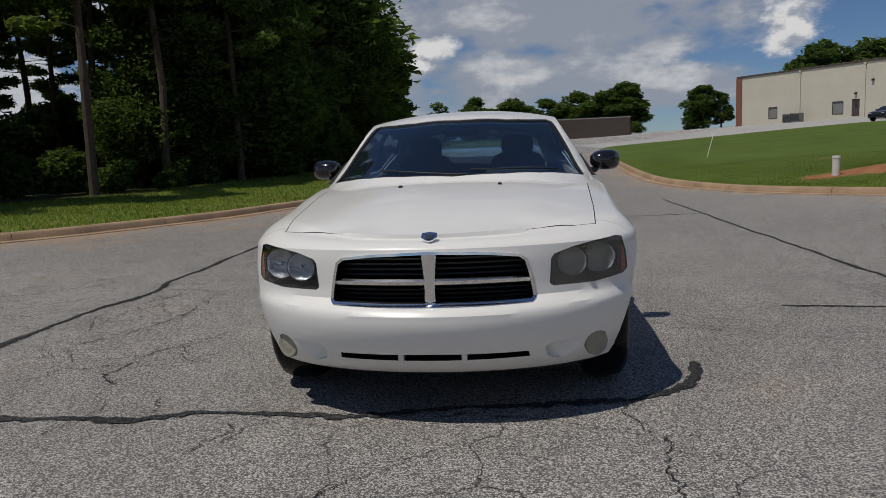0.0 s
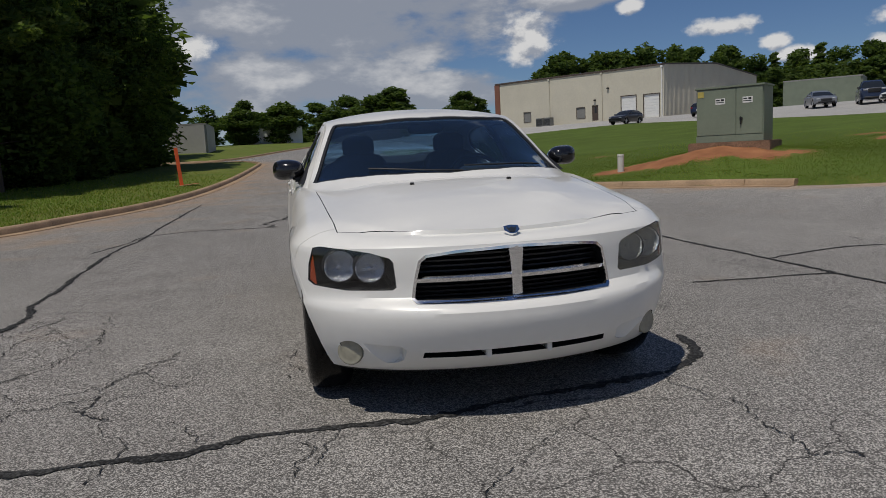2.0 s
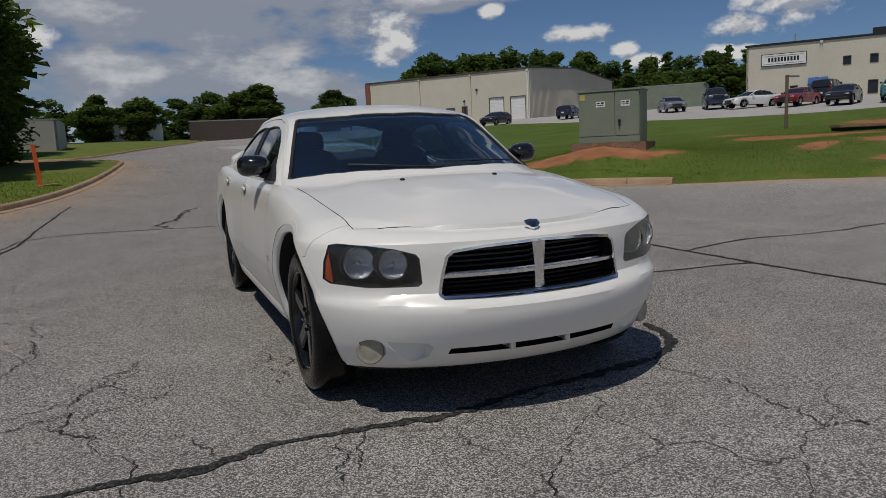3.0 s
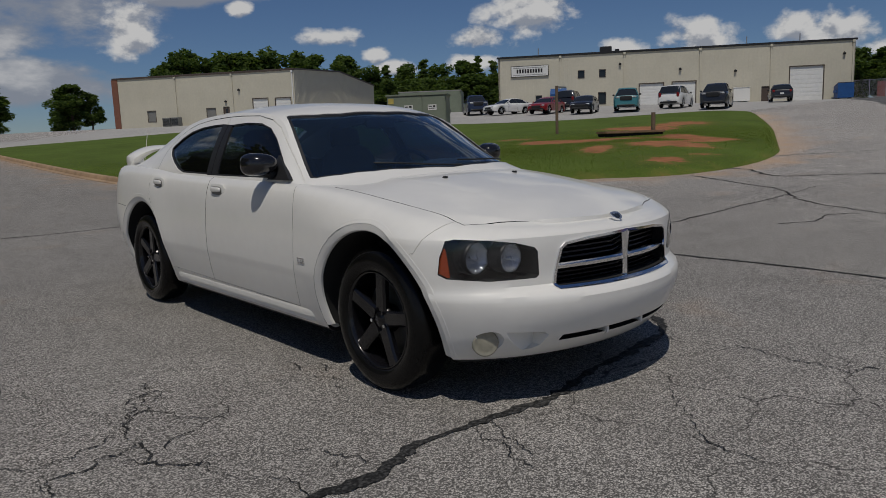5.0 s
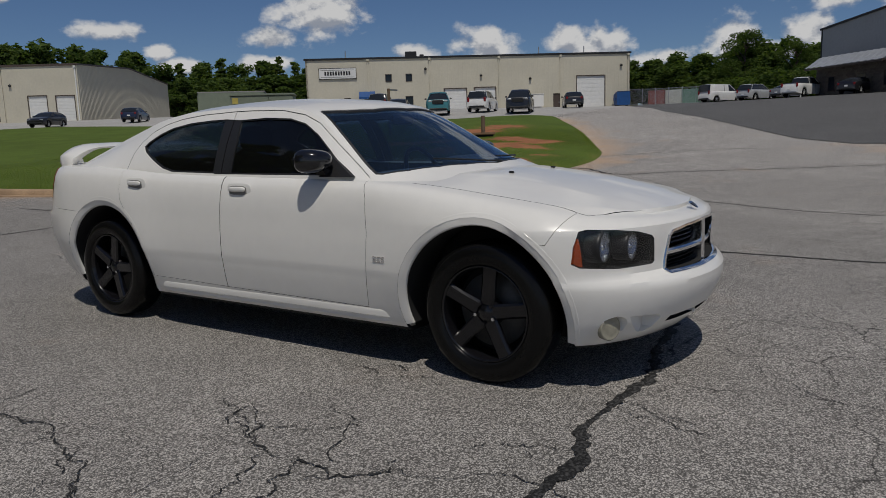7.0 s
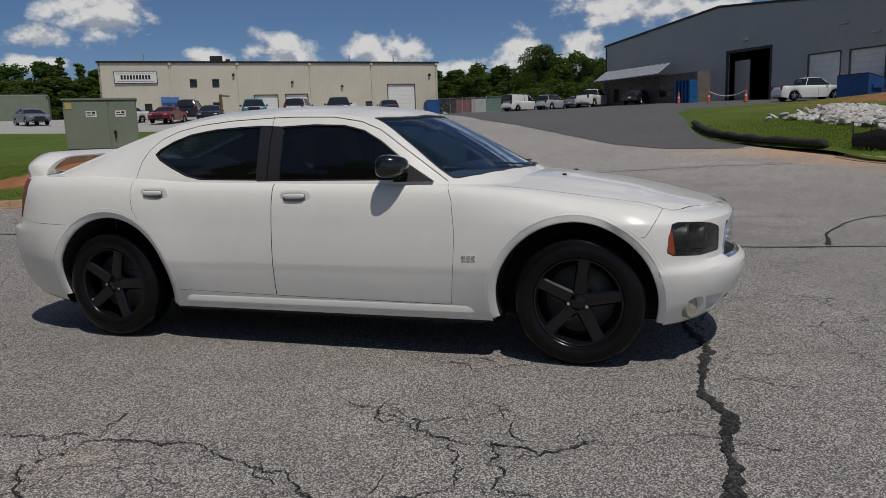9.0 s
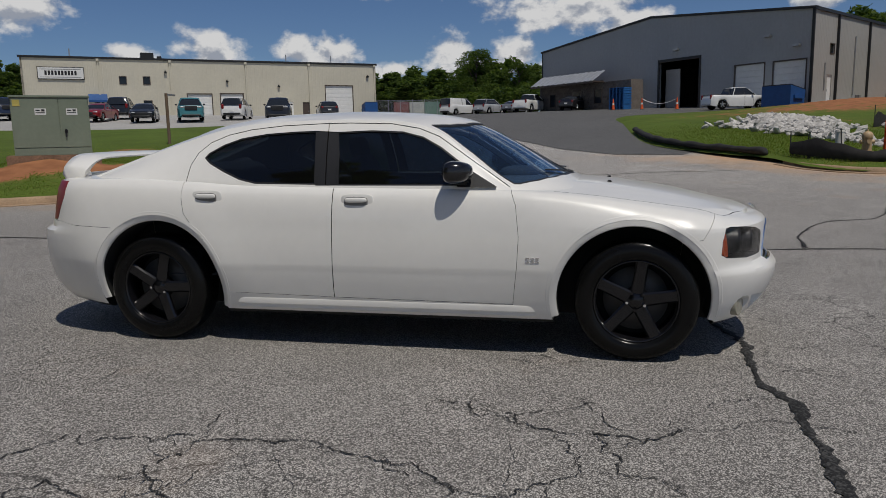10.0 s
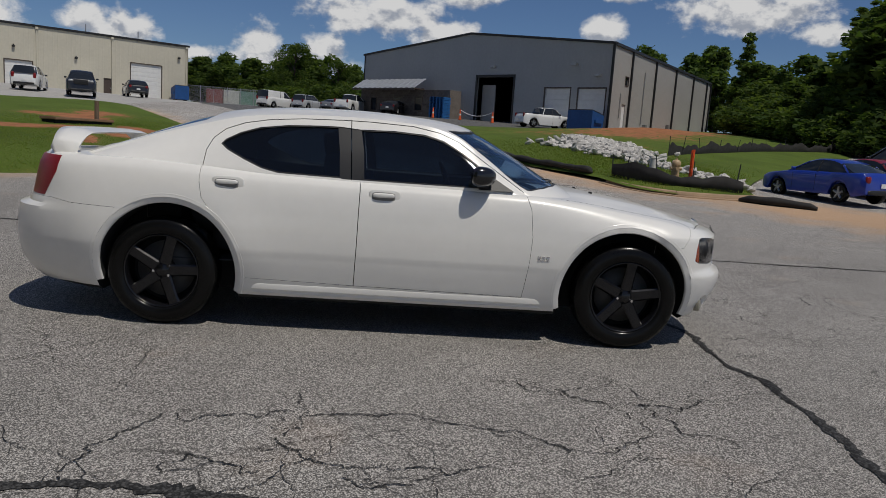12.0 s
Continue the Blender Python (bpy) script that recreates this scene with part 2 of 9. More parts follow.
def two_tone(name, a, c, scale, lo, hi, rough=0.9, fine=25.0, fvar=0.25, bump=0.6, bscale=30.0):
    """Two ground colours mixed in patches."""
    ma = mat(name, a, rough, var=0.18, scale=0.35, fine=fine, fvar=fvar, bump=bump, bscale=bscale, spec=0.15)
    nt = ma.node_tree
    N, L = nt.nodes.new, nt.links.new
    b = nt.nodes["Principled BSDF"]
    src = b.inputs["Base Color"].links[0].from_socket
    co = N("ShaderNodeTexCoord")
    n = N("ShaderNodeTexNoise")
    n.inputs["Scale"].default_value, n.inputs["Detail"].default_value = scale, 6.0
    L(co.outputs["Object"], n.inputs["Vector"])
    r = N("ShaderNodeMapRange")
    r.inputs["From Min"].default_value, r.inputs["From Max"].default_value = lo, hi
    L(n.outputs[0], r.inputs["Value"])
    mx = N("ShaderNodeMix")
    mx.data_type = "RGBA"
    L(r.outputs[0], mx.inputs[0])
    L(src, mx.inputs[6])
    mx.inputs[7].default_value = (*c, 1)
    L(mx.outputs[2], b.inputs["Base Color"])
    return ma


M_ASPHALT = asphalt("asphalt_old", 0.084, 0.615, stone=165.0, tint=(1.0, 0.945, 0.875), patchy=0.11, cracked=True, silt=0.75)
M_ASPHALT_DARK = asphalt("asphalt_new", 0.07, 0.19, patchy=0.08)
M_CONCRETE = asphalt("concrete_lane", 0.34, 0.46, stone=60, tint=(1, 0.97, 0.92), patchy=0.08)
M_GRASS = two_tone("grass", (0.110, 0.150, 0.028), (0.150, 0.160, 0.04), 0.5, 0.4, 0.7)
M_CLAY = two_tone("red_clay", (0.40, 0.17, 0.075), (0.33, 0.20, 0.11), 1.2, 0.4, 0.7)
def lawn_clay():
    """Grass torn open to bare clay where the mesh's clay value and the noise agree."""
    ma = mat("lawn_and_clay", (0.082, 0.120, 0.021), 0.9, var=0.22, scale=0.5, fine=25, fvar=0.28, bump=0.6, bscale=30, spec=0.15)
    nt = ma.node_tree
    N, L = nt.nodes.new, nt.links.new
    b = nt.nodes["Principled BSDF"]
    src = b.inputs["Base Color"].links[0].from_socket
    co, at_ = N("ShaderNodeTexCoord"), N("ShaderNodeAttribute")
    at_.attribute_name = "clay"
    n = N("ShaderNodeTexNoise")
    n.inputs["Scale"].default_value, n.inputs["Detail"].default_value, n.inputs["Roughness"].default_value = 1.5, 9.0, 0.70
    L(co.outputs["Object"], n.inputs["Vector"])
    ad = N("ShaderNodeMath")
    L(n.outputs[0], ad.inputs[0])
    L(at_.outputs["Fac"], ad.inputs[1])
    r = N("ShaderNodeMapRange")
    r.inputs["From Min"].default_value, r.inputs["From Max"].default_value = 0.785, 0.865
    L(ad.outputs[0], r.inputs["Value"])
    dry = N("ShaderNodeMapRange")
    dry.inputs["From Min"].default_value, dry.inputs["From Max"].default_value = 0.62, 0.88
    dry.inputs["To Max"].default_value = 0.75
    L(ad.outputs[0], dry.inputs["Value"])
    straw = N("ShaderNodeMix")
    straw.data_type = "RGBA"
    L(dry.outputs[0], straw.inputs[0])
    L(src, straw.inputs[6])
    straw.inputs[7].default_value = (0.16, 0.145, 0.04, 1)
    n2 = N("ShaderNodeTexNoise")
    n2.inputs["Scale"].default_value, n2.inputs["Detail"].default_value = 2.2, 8.0
    L(co.outputs["Object"], n2.inputs["Vector"])
    earth = N("ShaderNodeMix")
    earth.data_type = "RGBA"
    L(n2.outputs[0], earth.inputs[0])
    earth.inputs[6].default_value = (0.13, 0.048, 0.024, 1)
    earth.inputs[7].default_value = (0.46, 0.21, 0.10, 1)
    mx = N("ShaderNodeMix")
    mx.data_type = "RGBA"
    L(r.outputs[0], mx.inputs[0])
    L(straw.outputs[2], mx.inputs[6])
    L(earth.outputs[2], mx.inputs[7])
    L(mx.outputs[2], b.inputs["Base Color"])
    return ma


M_LAWN = lawn_clay()
M_FOREST = two_tone("forest_floor", (0.06, 0.05, 0.025), (0.05, 0.07, 0.02), 0.8, 0.4, 0.6)
M_KERB = mat("kerb_concrete", (0.34, 0.235, 0.145), 0.85, var=0.28, scale=1.5, fine=30, fvar=0.18, bump=0.4, bscale=60)
M_TAR = asphalt("crack_tar", 0.010, 0.075, stone=85.0, patchy=0.3)
M_PAINT = mat("white_paint", (0.785, 0.770, 0.728), 0.30, var=0.02, scale=1.2, fine=15, fvar=0.015, coat=0.6)
M_BLACKTRIM = mat("black_trim", (0.018, 0.018, 0.019), 0.45, var=0.15, fvar=0.1)
# grey for the shade in the handle hollow, which is body-coloured
M_HANDLE_SHADE = mat("door_handle_shade", (0.20, 0.198, 0.19), 0.5, var=0.05)
M_GLOSSBLACK = mat("gloss_black", (0.010, 0.010, 0.012), 0.18, coat=0.5)
M_WELL = mat("wheel_well", (0.012, 0.012, 0.012), 0.9, var=0.3)
M_RUBBER = mat("tyre_rubber", (0.006, 0.006, 0.006), 0.20, var=0.2, bump=0.05, bscale=90, spec=0.22)
M_RIM = mat("black_rim", (0.006, 0.006, 0.0075), 0.20, coat=0.3, spec=0.4)
M_CHROME = mat("chrome", (0.85, 0.85, 0.86), 0.12, 1.0, var=0.03, fvar=0.02)
M_BOWL = mat("lamp_bowl", (0.86, 0.87, 0.88), 0.20, 0.88, var=0.10, scale=30, fine=90, fvar=0.12, bump=0.9, bscale=85)
M_CABIN = mat("cabin_cloth", (0.038, 0.040, 0.046), 0.85, var=0.15)
M_BEIGE = mat("beige_panel", (0.56, 0.525, 0.425), 0.55, var=0.06, scale=0.4, fine=4, fvar=0.04)
M_GREYWALL = mat("grey_panel", (0.36, 0.37, 0.375), 0.55, var=0.06, scale=0.3, fine=4, fvar=0.04)
M_GREYSIDE = mat("light_grey_panel", (0.36, 0.35, 0.33), 0.55, var=0.06, scale=0.3, fine=4, fvar=0.04)
M_BROWN = mat("brown_trim", (0.075, 0.055, 0.045), 0.5)
M_WHITE = mat("white_door", (0.72, 0.72, 0.70), 0.5, var=0.05)
M_DARKWIN = mat("dark_window", (0.02, 0.024, 0.03), 0.08, var=0.05, fvar=0.02)
M_BRICK = mat("brick", (0.135, 0.115, 0.10), 0.85, var=0.2, scale=2, fine=14, fvar=0.25, per_piece=0.25)
M_BLUE = mat("blue_paint", (0.015, 0.075, 0.24), 0.5, var=0.12, fvar=0.1)
M_ORANGE = mat("orange_plastic", (0.80, 0.12, 0.03), 0.5, var=0.08)
M_GREENBOX = mat("green_enamel", (0.195, 0.228, 0.172), 0.45, var=0.1, scale=1.2, fine=12, fvar=0.05)
M_ROCK = mat("white_rock", (0.46, 0.44, 0.41), 0.85, var=0.45, scale=4, fine=25, fvar=0.15, bump=0.5, bscale=20)
M_SOCK = mat("black_geotextile", (0.022, 0.021, 0.02), 0.9, var=0.35, scale=5, bump=0.6, bscale=40)
M_STEEL = mat("galvanised_steel", (0.42, 0.43, 0.44), 0.45, 0.8, var=0.1)
M_WOOD = mat("weathered_wood", (0.16, 0.11, 0.075), 0.85, var=0.2, fine=30, fvar=0.25)
M_BARK = mat("bark", (0.085, 0.062, 0.045), 0.9, var=0.25, fine=20, fvar=0.3, bump=0.8, bscale=25)
M_PVC = mat("white_pvc", (0.62, 0.60, 0.55), 0.6, var=0.08)


def thin_glass(name, col, gloss=0.5, rough=0.02, ior=1.55, haze=0.0, dust_glare=(0.55, 0.54, 0.50)):
    """A tinted pane: a clear filter under a Fresnel gloss."""
    ma = bpy.data.materials.new(name)
    ma.use_nodes = True
    nt = ma.node_tree
    nt.nodes.clear()
    N, L = nt.nodes.new, nt.links.new
    out, tr, gl, mx, fr = (N("ShaderNodeOutputMaterial"), N("ShaderNodeBsdfTransparent"), N("ShaderNodeBsdfGlossy"),
                           N("ShaderNodeMixShader"), N("ShaderNodeLayerWeight"))
    tr.inputs[0].default_value = (*col, 1)
    gl.inputs["Roughness"].default_value = rough
    gl.inputs["Color"].default_value = (gloss, gloss, gloss, 1)
    fr.inputs["Blend"].default_value = 0.5
    f0 = ((ior - 1) / (ior + 1)) ** 2
    p5, sch = N("ShaderNodeMath"), N("ShaderNodeMath")
    p5.operation, sch.operation = "POWER", "MULTIPLY_ADD"
    L(fr.outputs["Facing"], p5.inputs[0])
    p5.inputs[1].default_value = 5.0
    L(p5.outputs[0], sch.inputs[0])
    sch.inputs[1].default_value, sch.inputs[2].default_value = 1 - f0, f0
    L(sch.outputs[0], mx.inputs[0])
    under = tr.outputs[0]
    if haze:
        # diffuse veil: haze of a dull lens, or sky glare painted on a pane
        df, m2 = N("ShaderNodeBsdfDiffuse"), N("ShaderNodeMixShader")
        df.inputs[0].default_value = (*dust_glare, 1)
        m2.inputs[0].default_value = haze
        L(under, m2.inputs[1])
        L(df.outputs[0], m2.inputs[2])
        under = m2.outputs[0]
    L(under, mx.inputs[1])
    L(gl.outputs[0], mx.inputs[2])
    L(mx.outputs[0], out.inputs[0])
    return ma


M_TINT = thin_glass("tinted_glass", (0.30, 0.36, 0.42), 0.95, ior=1.5, haze=0.006)
# the blue veil paints sky glare into the windscreen's colour
M_WSCREEN = thin_glass("windscreen_glass", (0.55, 0.70, 0.84), 1.0, ior=1.52, haze=0.014, dust_glare=(0.34, 0.48, 0.68))
M_LENS = thin_glass("clear_lens", (0.85, 0.86, 0.88), 0.9)
M_HAZE = thin_glass("hazed_lens", (0.75, 0.75, 0.72), 0.8, 0.10, haze=0.09)
M_FOGLENS = mat("fog_lens", (0.29, 0.275, 0.215), 0.25, coat=0.6, var=0.15, scale=20)
M_AMBER = mat("amber_lens", (0.34, 0.05, 0.008), 0.15, coat=0.8, var=0.05)
M_RED = mat("red_lens", (0.20, 0.005, 0.006), 0.35, coat=0.0, var=0.05)

# ==== helpers for building ====


def link_mesh(name, verts, faces, mats, parent=None, smooth=False, mat_ids=None):
    me = bpy.data.meshes.new(name)
    me.from_pydata([tuple(v) for v in verts], [], [tuple(f) for f in faces])
    for m_ in (mats if isinstance(mats, (list, tuple)) else [mats]):
        me.materials.append(m_)
    if mat_ids is not None:
        me.polygons.foreach_set("material_index", mat_ids)
    if smooth:
        me.polygons.foreach_set("use_smooth", [True] * len(me.polygons))
    me.update()
    ob = new(name, me)
    if parent is not None:
        ob.parent = parent
    return ob


def part(name, bm, material, parent, label=""):
    me = bpy.data.meshes.new(name)
    bm.to_mesh(me)
    bm.free()
    me.materials.append(material)
    ob = new(name, me)
    ob.parent = parent
    if label:
        tagged(ob, label)
    return ob


def thing(name, label, category, group="", m=None):
    ob = new(name)
    ob.empty_display_size = 0.2
    tagged(ob, label, category, group)
    if m is not None:
        ob.matrix_basis = m
    return ob


def box_bm(*boxes, bevel=0.0):
    """Boxes (x0, y0, z0, x1, y1, z1), bevelled, in one bmesh."""
    bm = bmesh.new()
    for x0, y0, z0, x1, y1, z1 in boxes:
        r = bmesh.ops.create_cube(bm, size=1.0)
        bmesh.ops.scale(bm, vec=(x1 - x0, y1 - y0, z1 - z0), verts=r["verts"])
        bmesh.ops.translate(bm, vec=((x0 + x1) / 2, (y0 + y1) / 2, (z0 + z1) / 2), verts=r["verts"])
    if bevel:
        bmesh.ops.bevel(bm, geom=bm.edges[:], offset=bevel, segments=2, affect="EDGES", clamp_overlap=True)
    return bm


def cyl_bm(r0, r1, p0, p1, n=16, bm=None, caps=True):
    bm = bm or bmesh.new()
    p0, p1 = Vector(p0), Vector(p1)
    d = p1 - p0
    q = d.to_track_quat("Z", "Y").to_matrix().to_4x4()
    bmesh.ops.create_cone(bm, cap_ends=caps, segments=n, radius1=r0, radius2=r1, depth=d.length,
                          matrix=Matrix.Translation((p0 + p1) / 2) @ q)
    return bm


def prism_bm(poly, axis, lo, hi):
    """A closed prism over a polygon given in the two other axes (in xyz order)."""
    bm = bmesh.new()

    def at(p, w):
        return {"x": (w, p[0], p[1]), "y": (p[0], w, p[1]), "z": (p[0], p[1], w)}[axis]
    a = [bm.verts.new(at(p, lo)) for p in poly]
    b = [bm.verts.new(at(p, hi)) for p in poly]
    n = len(poly)
    for i in range(n):
        bm.faces.new((a[i], a[(i + 1) % n], b[(i + 1) % n], b[i]))
    bm.faces.new(a[::-1])
    bm.faces.new(b)
    bmesh.ops.recalc_face_normals(bm, faces=bm.faces)
    return bm


def lathe_bm(profile, n=32):
    """A solid of revolution about the x axis from (x, r) pairs, closed into a ring."""
    bm = bmesh.new()
    rings = []
    for i in range(n):
        a = 2 * math.pi * i / n
        rings.append([bm.verts.new((x, r * math.cos(a), r * math.sin(a))) for x, r in profile])
    k = len(profile)
    for i in range(n):
        p, q = rings[i], rings[(i + 1) % n]
        for j in range(k - 1):
            bm.faces.new((p[j], p[j + 1], q[j + 1], q[j]))
    bmesh.ops.remove_doubles(bm, verts=bm.verts, dist=1e-5)
    bmesh.ops.recalc_face_normals(bm, faces=bm.faces)
    for f in bm.faces:
        f.smooth = True
    return bm


def shade(ob, angle=35):
    """Smooth faces with sharp edges kept above an angle."""
    me = ob.data
    me.polygons.foreach_set("use_smooth", [True] * len(me.polygons))
    me.set_sharp_from_angle(angle=radians(angle))
    return ob


def hermite(xs, ys):
    """A smooth curve through a few knots, with no overshoot."""
    xs, ys = np.array(xs, float), np.array(ys, float)
    h = np.diff(xs)
    d = np.diff(ys) / h
    mslope = np.zeros(len(xs))
    mslope[0], mslope[-1] = d[0], d[-1]
    for i in range(1, len(xs) - 1):
        if d[i - 1] * d[i] > 0:
            w1, w2 = 2 * h[i] + h[i - 1], h[i] + 2 * h[i - 1]
            mslope[i] = (w1 + w2) / (w1 / d[i - 1] + w2 / d[i])

    def f(x):
        x = np.clip(np.asarray(x, float), xs[0], xs[-1])
        i = np.clip(np.searchsorted(xs, x) - 1, 0, len(xs) - 2)
        t = (x - xs[i]) / h[i]
        return ((2 * t**3 - 3 * t**2 + 1) * ys[i] + (t**3 - 2 * t**2 + t) * h[i] * mslope[i]
                + (-2 * t**3 + 3 * t**2) * ys[i + 1] + (t**3 - t**2) * h[i] * mslope[i + 1])
    return f


def smooth_line(pts, step=0.5, closed=False):
    """A Catmull-Rom line through points, in even short steps."""
    P = [np.array(p, float) for p in pts]
    n = len(P)
    out = []
    for i in range(n if closed else n - 1):
        if closed:
            a, b, c, d = P[i - 1], P[i], P[(i + 1) % n], P[(i + 2) % n]
        else:
            a, b, c, d = P[max(i - 1, 0)], P[i], P[i + 1], P[min(i + 2, n - 1)]
        k = max(1, int(np.linalg.norm(c - b) / step))
        for j in range(k):
            t = j / k
            out.append(0.5 * ((2 * b) + (c - a) * t + (2 * a - 5 * b + 4 * c - d) * t**2 + (3 * b - a - 3 * c + d) * t**3))
    if not closed:
        out.append(P[-1])
    return out


# ==== ground ====


def soft(v, k=3.0):
    """Zero below 0, v above, with a rounded start."""
    return np.where(v > 12 * k, v, k * np.log1p(np.exp(np.clip(v / k, -40, 40))))


def height(x, y):
    """The lie of the land: level road, rising to the works yards east and the lane north."""
    x, y = np.asarray(x, float), np.asarray(y, float)
    a = 0.067 * soft(x - 12.5) + 0.034 * soft(y - 19.0)
    top = 4.8
    dip = 0.65 * np.exp(-((x - 88) ** 2 + (y - 24) ** 2) / 24.0**2)
    return top * np.tanh((a / top) ** 2.5) ** 0.4 - dip - 0.004


KERB_LEFT = [(-60, -6), (-30, 0), (-20, 1.6), (-14, 3.6), (-11, 5.3), (-8.45, 7.73), (-7.41, 9.12), (-6.07, 11.78), (-5.49, 13.9),
             (-4.7, 16.5), (-4.0, 19.8), (-3.35, 24.4), (-2.75, 31.0), (-2.2, 41.0), (-2.15, 46.5), (-3.4, 49.6), (-7, 51), (-40, 52)]
KERB_LEFT_FAR = [(-40, 57), (-9, 55.5), (-5.2, 57), (-3.4, 62), (-1, 74), (2.6, 90), (7.6, 112), (12, 130)]
KERB_RIGHT = [(6.4, 50), (5.7, 38), (5.1, 26.5), (4.95, 21), (5.2, 18), (5.9, 15), (7.1, 13), (8.0, 11.9), (8.8, 10.95), (9.5, 9.55)]
BANK_EDGE = [(10.0, 8.95), (10.8, 8.4), (11.5, 7.65), (12.3, 6.5), (13.7, 5.95), (16.0, 5.9), (18.7, 6.55), (21.5, 7.8), (24.4, 9.15), (28.5, 11.1), (32.2, 13.0), (38, 16.1), (42.0, 18.4)]
BANK_TOP = [(42.6, 20.2), (39.8, 25), (36, 31), (34, 38), (33.5, 50), (32, 62), (24, 66), (13, 64.5), (8, 59)]
LAWN_EAST_EDGE = [(46, -1.0), (38, -1.2), (31, -1.3), (27, -1.45), (23.6, -1.9), (21, -2.9), (19, -3.85), (17.4, -4.7), (15.6, -5.1),
                  (14.5, -6.1), (14.45, -7.8), (14.9, -8.7)]
LAWN_EAST_BACK = [(15.9, -9.0), (18.2, -10.1), (21.9, -12.3), (27, -16.0), (31, -19.2), (36, -23.5), (46, -31.5), (62, -42), (92, -58), (92, -40), (60, -20.2), (54.6, -16.3), (52, -10), (48.5, -4)]
DARK_DRIVE = [(62, 20), (45.2, 12.0), (37.6, 8.1), (30, 4.7), (23, 1.6), (20.6, -0.3), (20.2, -2.5), (21, -2.9), (23.6, -1.9), (27, -1.45), (31, -1.3), (38, -1.2),
              (46, -1.0), (48.5, -4), (52, -10), (54.6, -16.3), (90, 8), (80, 26)]
LANE = [(8, 59), (13, 64.5), (24, 66), (32, 62), (33.5, 50), (34, 38), (36, 31), (39.8, 25), (42.8, 20.2), (62, 20.5), (80, 26), (72, 62), (48, 80), (31, 105),
        (27, 98), (15, 80), (6.2, 74)]

lawn_west = [tuple(p) for p in smooth_line(KERB_LEFT, 0.7)] + [(-80, 52), (-80, -6)]
lawn_north = [tuple(p) for p in smooth_line(KERB_LEFT_FAR, 1.5)] + [(-20, 140), (-60, 120)]
lawn_mid = [tuple(p) for p in smooth_line(KERB_RIGHT + BANK_EDGE + BANK_TOP, 0.7, closed=True)]
lawn_east = [tuple(p) for p in smooth_line(LAWN_EAST_EDGE + LAWN_EAST_BACK, 0.7, closed=True)]
dark_drive = [tuple(p) for p in DARK_DRIVE]
lane = [tuple(p) for p in LANE]


def inside(poly, x, y):
    p = np.array(poly)
    q = np.roll(p, -1, axis=0)
    x, y = np.atleast_1d(x)[:, None], np.atleast_1d(y)[:, None]
    c = (p[None, :, 1] > y) != (q[None, :, 1] > y)
    with np.errstate(divide="ignore", invalid="ignore"):
        xx = (q[:, 0] - p[:, 0])[None] * (y - p[None, :, 1]) / (q[:, 1] - p[:, 1])[None] + p[None, :, 0]
    return (np.sum(c & (x < xx), axis=1) % 2) == 1


def edge_dist(poly, x, y, closed=True):
    p = np.array(poly, float)
    q = np.roll(p, -1, axis=0)
    if not closed:
        p, q = p[:-1], q[:-1]
    X = np.stack([np.atleast_1d(x), np.atleast_1d(y)], 1)
    best = np.full(len(X), 1e9)
    for a, b in zip(p, q):
        d = b - a
        t = np.clip(((X - a) @ d) / max(d @ d, 1e-9), 0, 1)
        best = np.minimum(best, np.linalg.norm(X - a - t[:, None] * d, axis=1))
    return best


def bumps(x, y, list_):
    z = np.zeros(np.shape(x))
    for cx, cy, r, a in list_:
        z = z + a * np.exp(-((x - cx) ** 2 + (y - cy) ** 2) / r**2)
    return z


def lawn_rise(kind, x, y):
    """How far a lawn stands above the plain slope of the land."""
    x, y = np.asarray(x, float), np.asarray(y, float)
    if kind == "mid":
        d = edge_dist(lawn_mid, x, y)
        near = 0.2 + 0.8 / (1 + np.exp((y - 25) / 3.5))
        return 0.11 * np.clip((d - 0.15) / 0.25, -0.5, 1) + 0.62 * near * (1 - np.exp(-d / 4.0)) + bumps(x, y, [(10.4, 13.2, 1.9, 0.42), (9.2, 12.4, 1.2, 0.10)]) * (1 + 0.05 * np.sin(4.1 * x + 1.3 * y) * np.sin(3.7 * y - 2.2 * x) + 0.03 * np.sin(7.3 * x - 5.1 * y))
    if kind == "east":
        d = edge_dist(lawn_east, x, y)
        return 0.11 * np.minimum(1, d / 0.3) + 0.25 * (1 - np.exp(-d / 4.0)) + bumps(x, y, [(56, -18, 7.0, 0.5), (18.5, -7.2, 3.6, 0.20), (24, -6.8, 3.6, 0.18)])
    if kind == "west":
        d = edge_dist(lawn_west, x, y)
        return 0.12 * np.minimum(1, d / 0.3) + 0.25 * (1 - np.exp(-d / 6.0))
    d = edge_dist(lawn_north, x, y)
    return 0.10 * np.minimum(1, d / 0.3) + 0.5 * (1 - np.exp(-d / 6.0))


LAWNS = {"mid": lawn_mid, "east": lawn_east, "west": lawn_west, "north": lawn_north}


def ground_z(x, y):
    """The top of the ground at a place."""
    z = float(height(x, y))
    for k, poly in LAWNS.items():
        if inside(poly, x, y)[0]:
            return z + float(lawn_rise(k, np.array([x]), np.array([y]))[0])
    return z


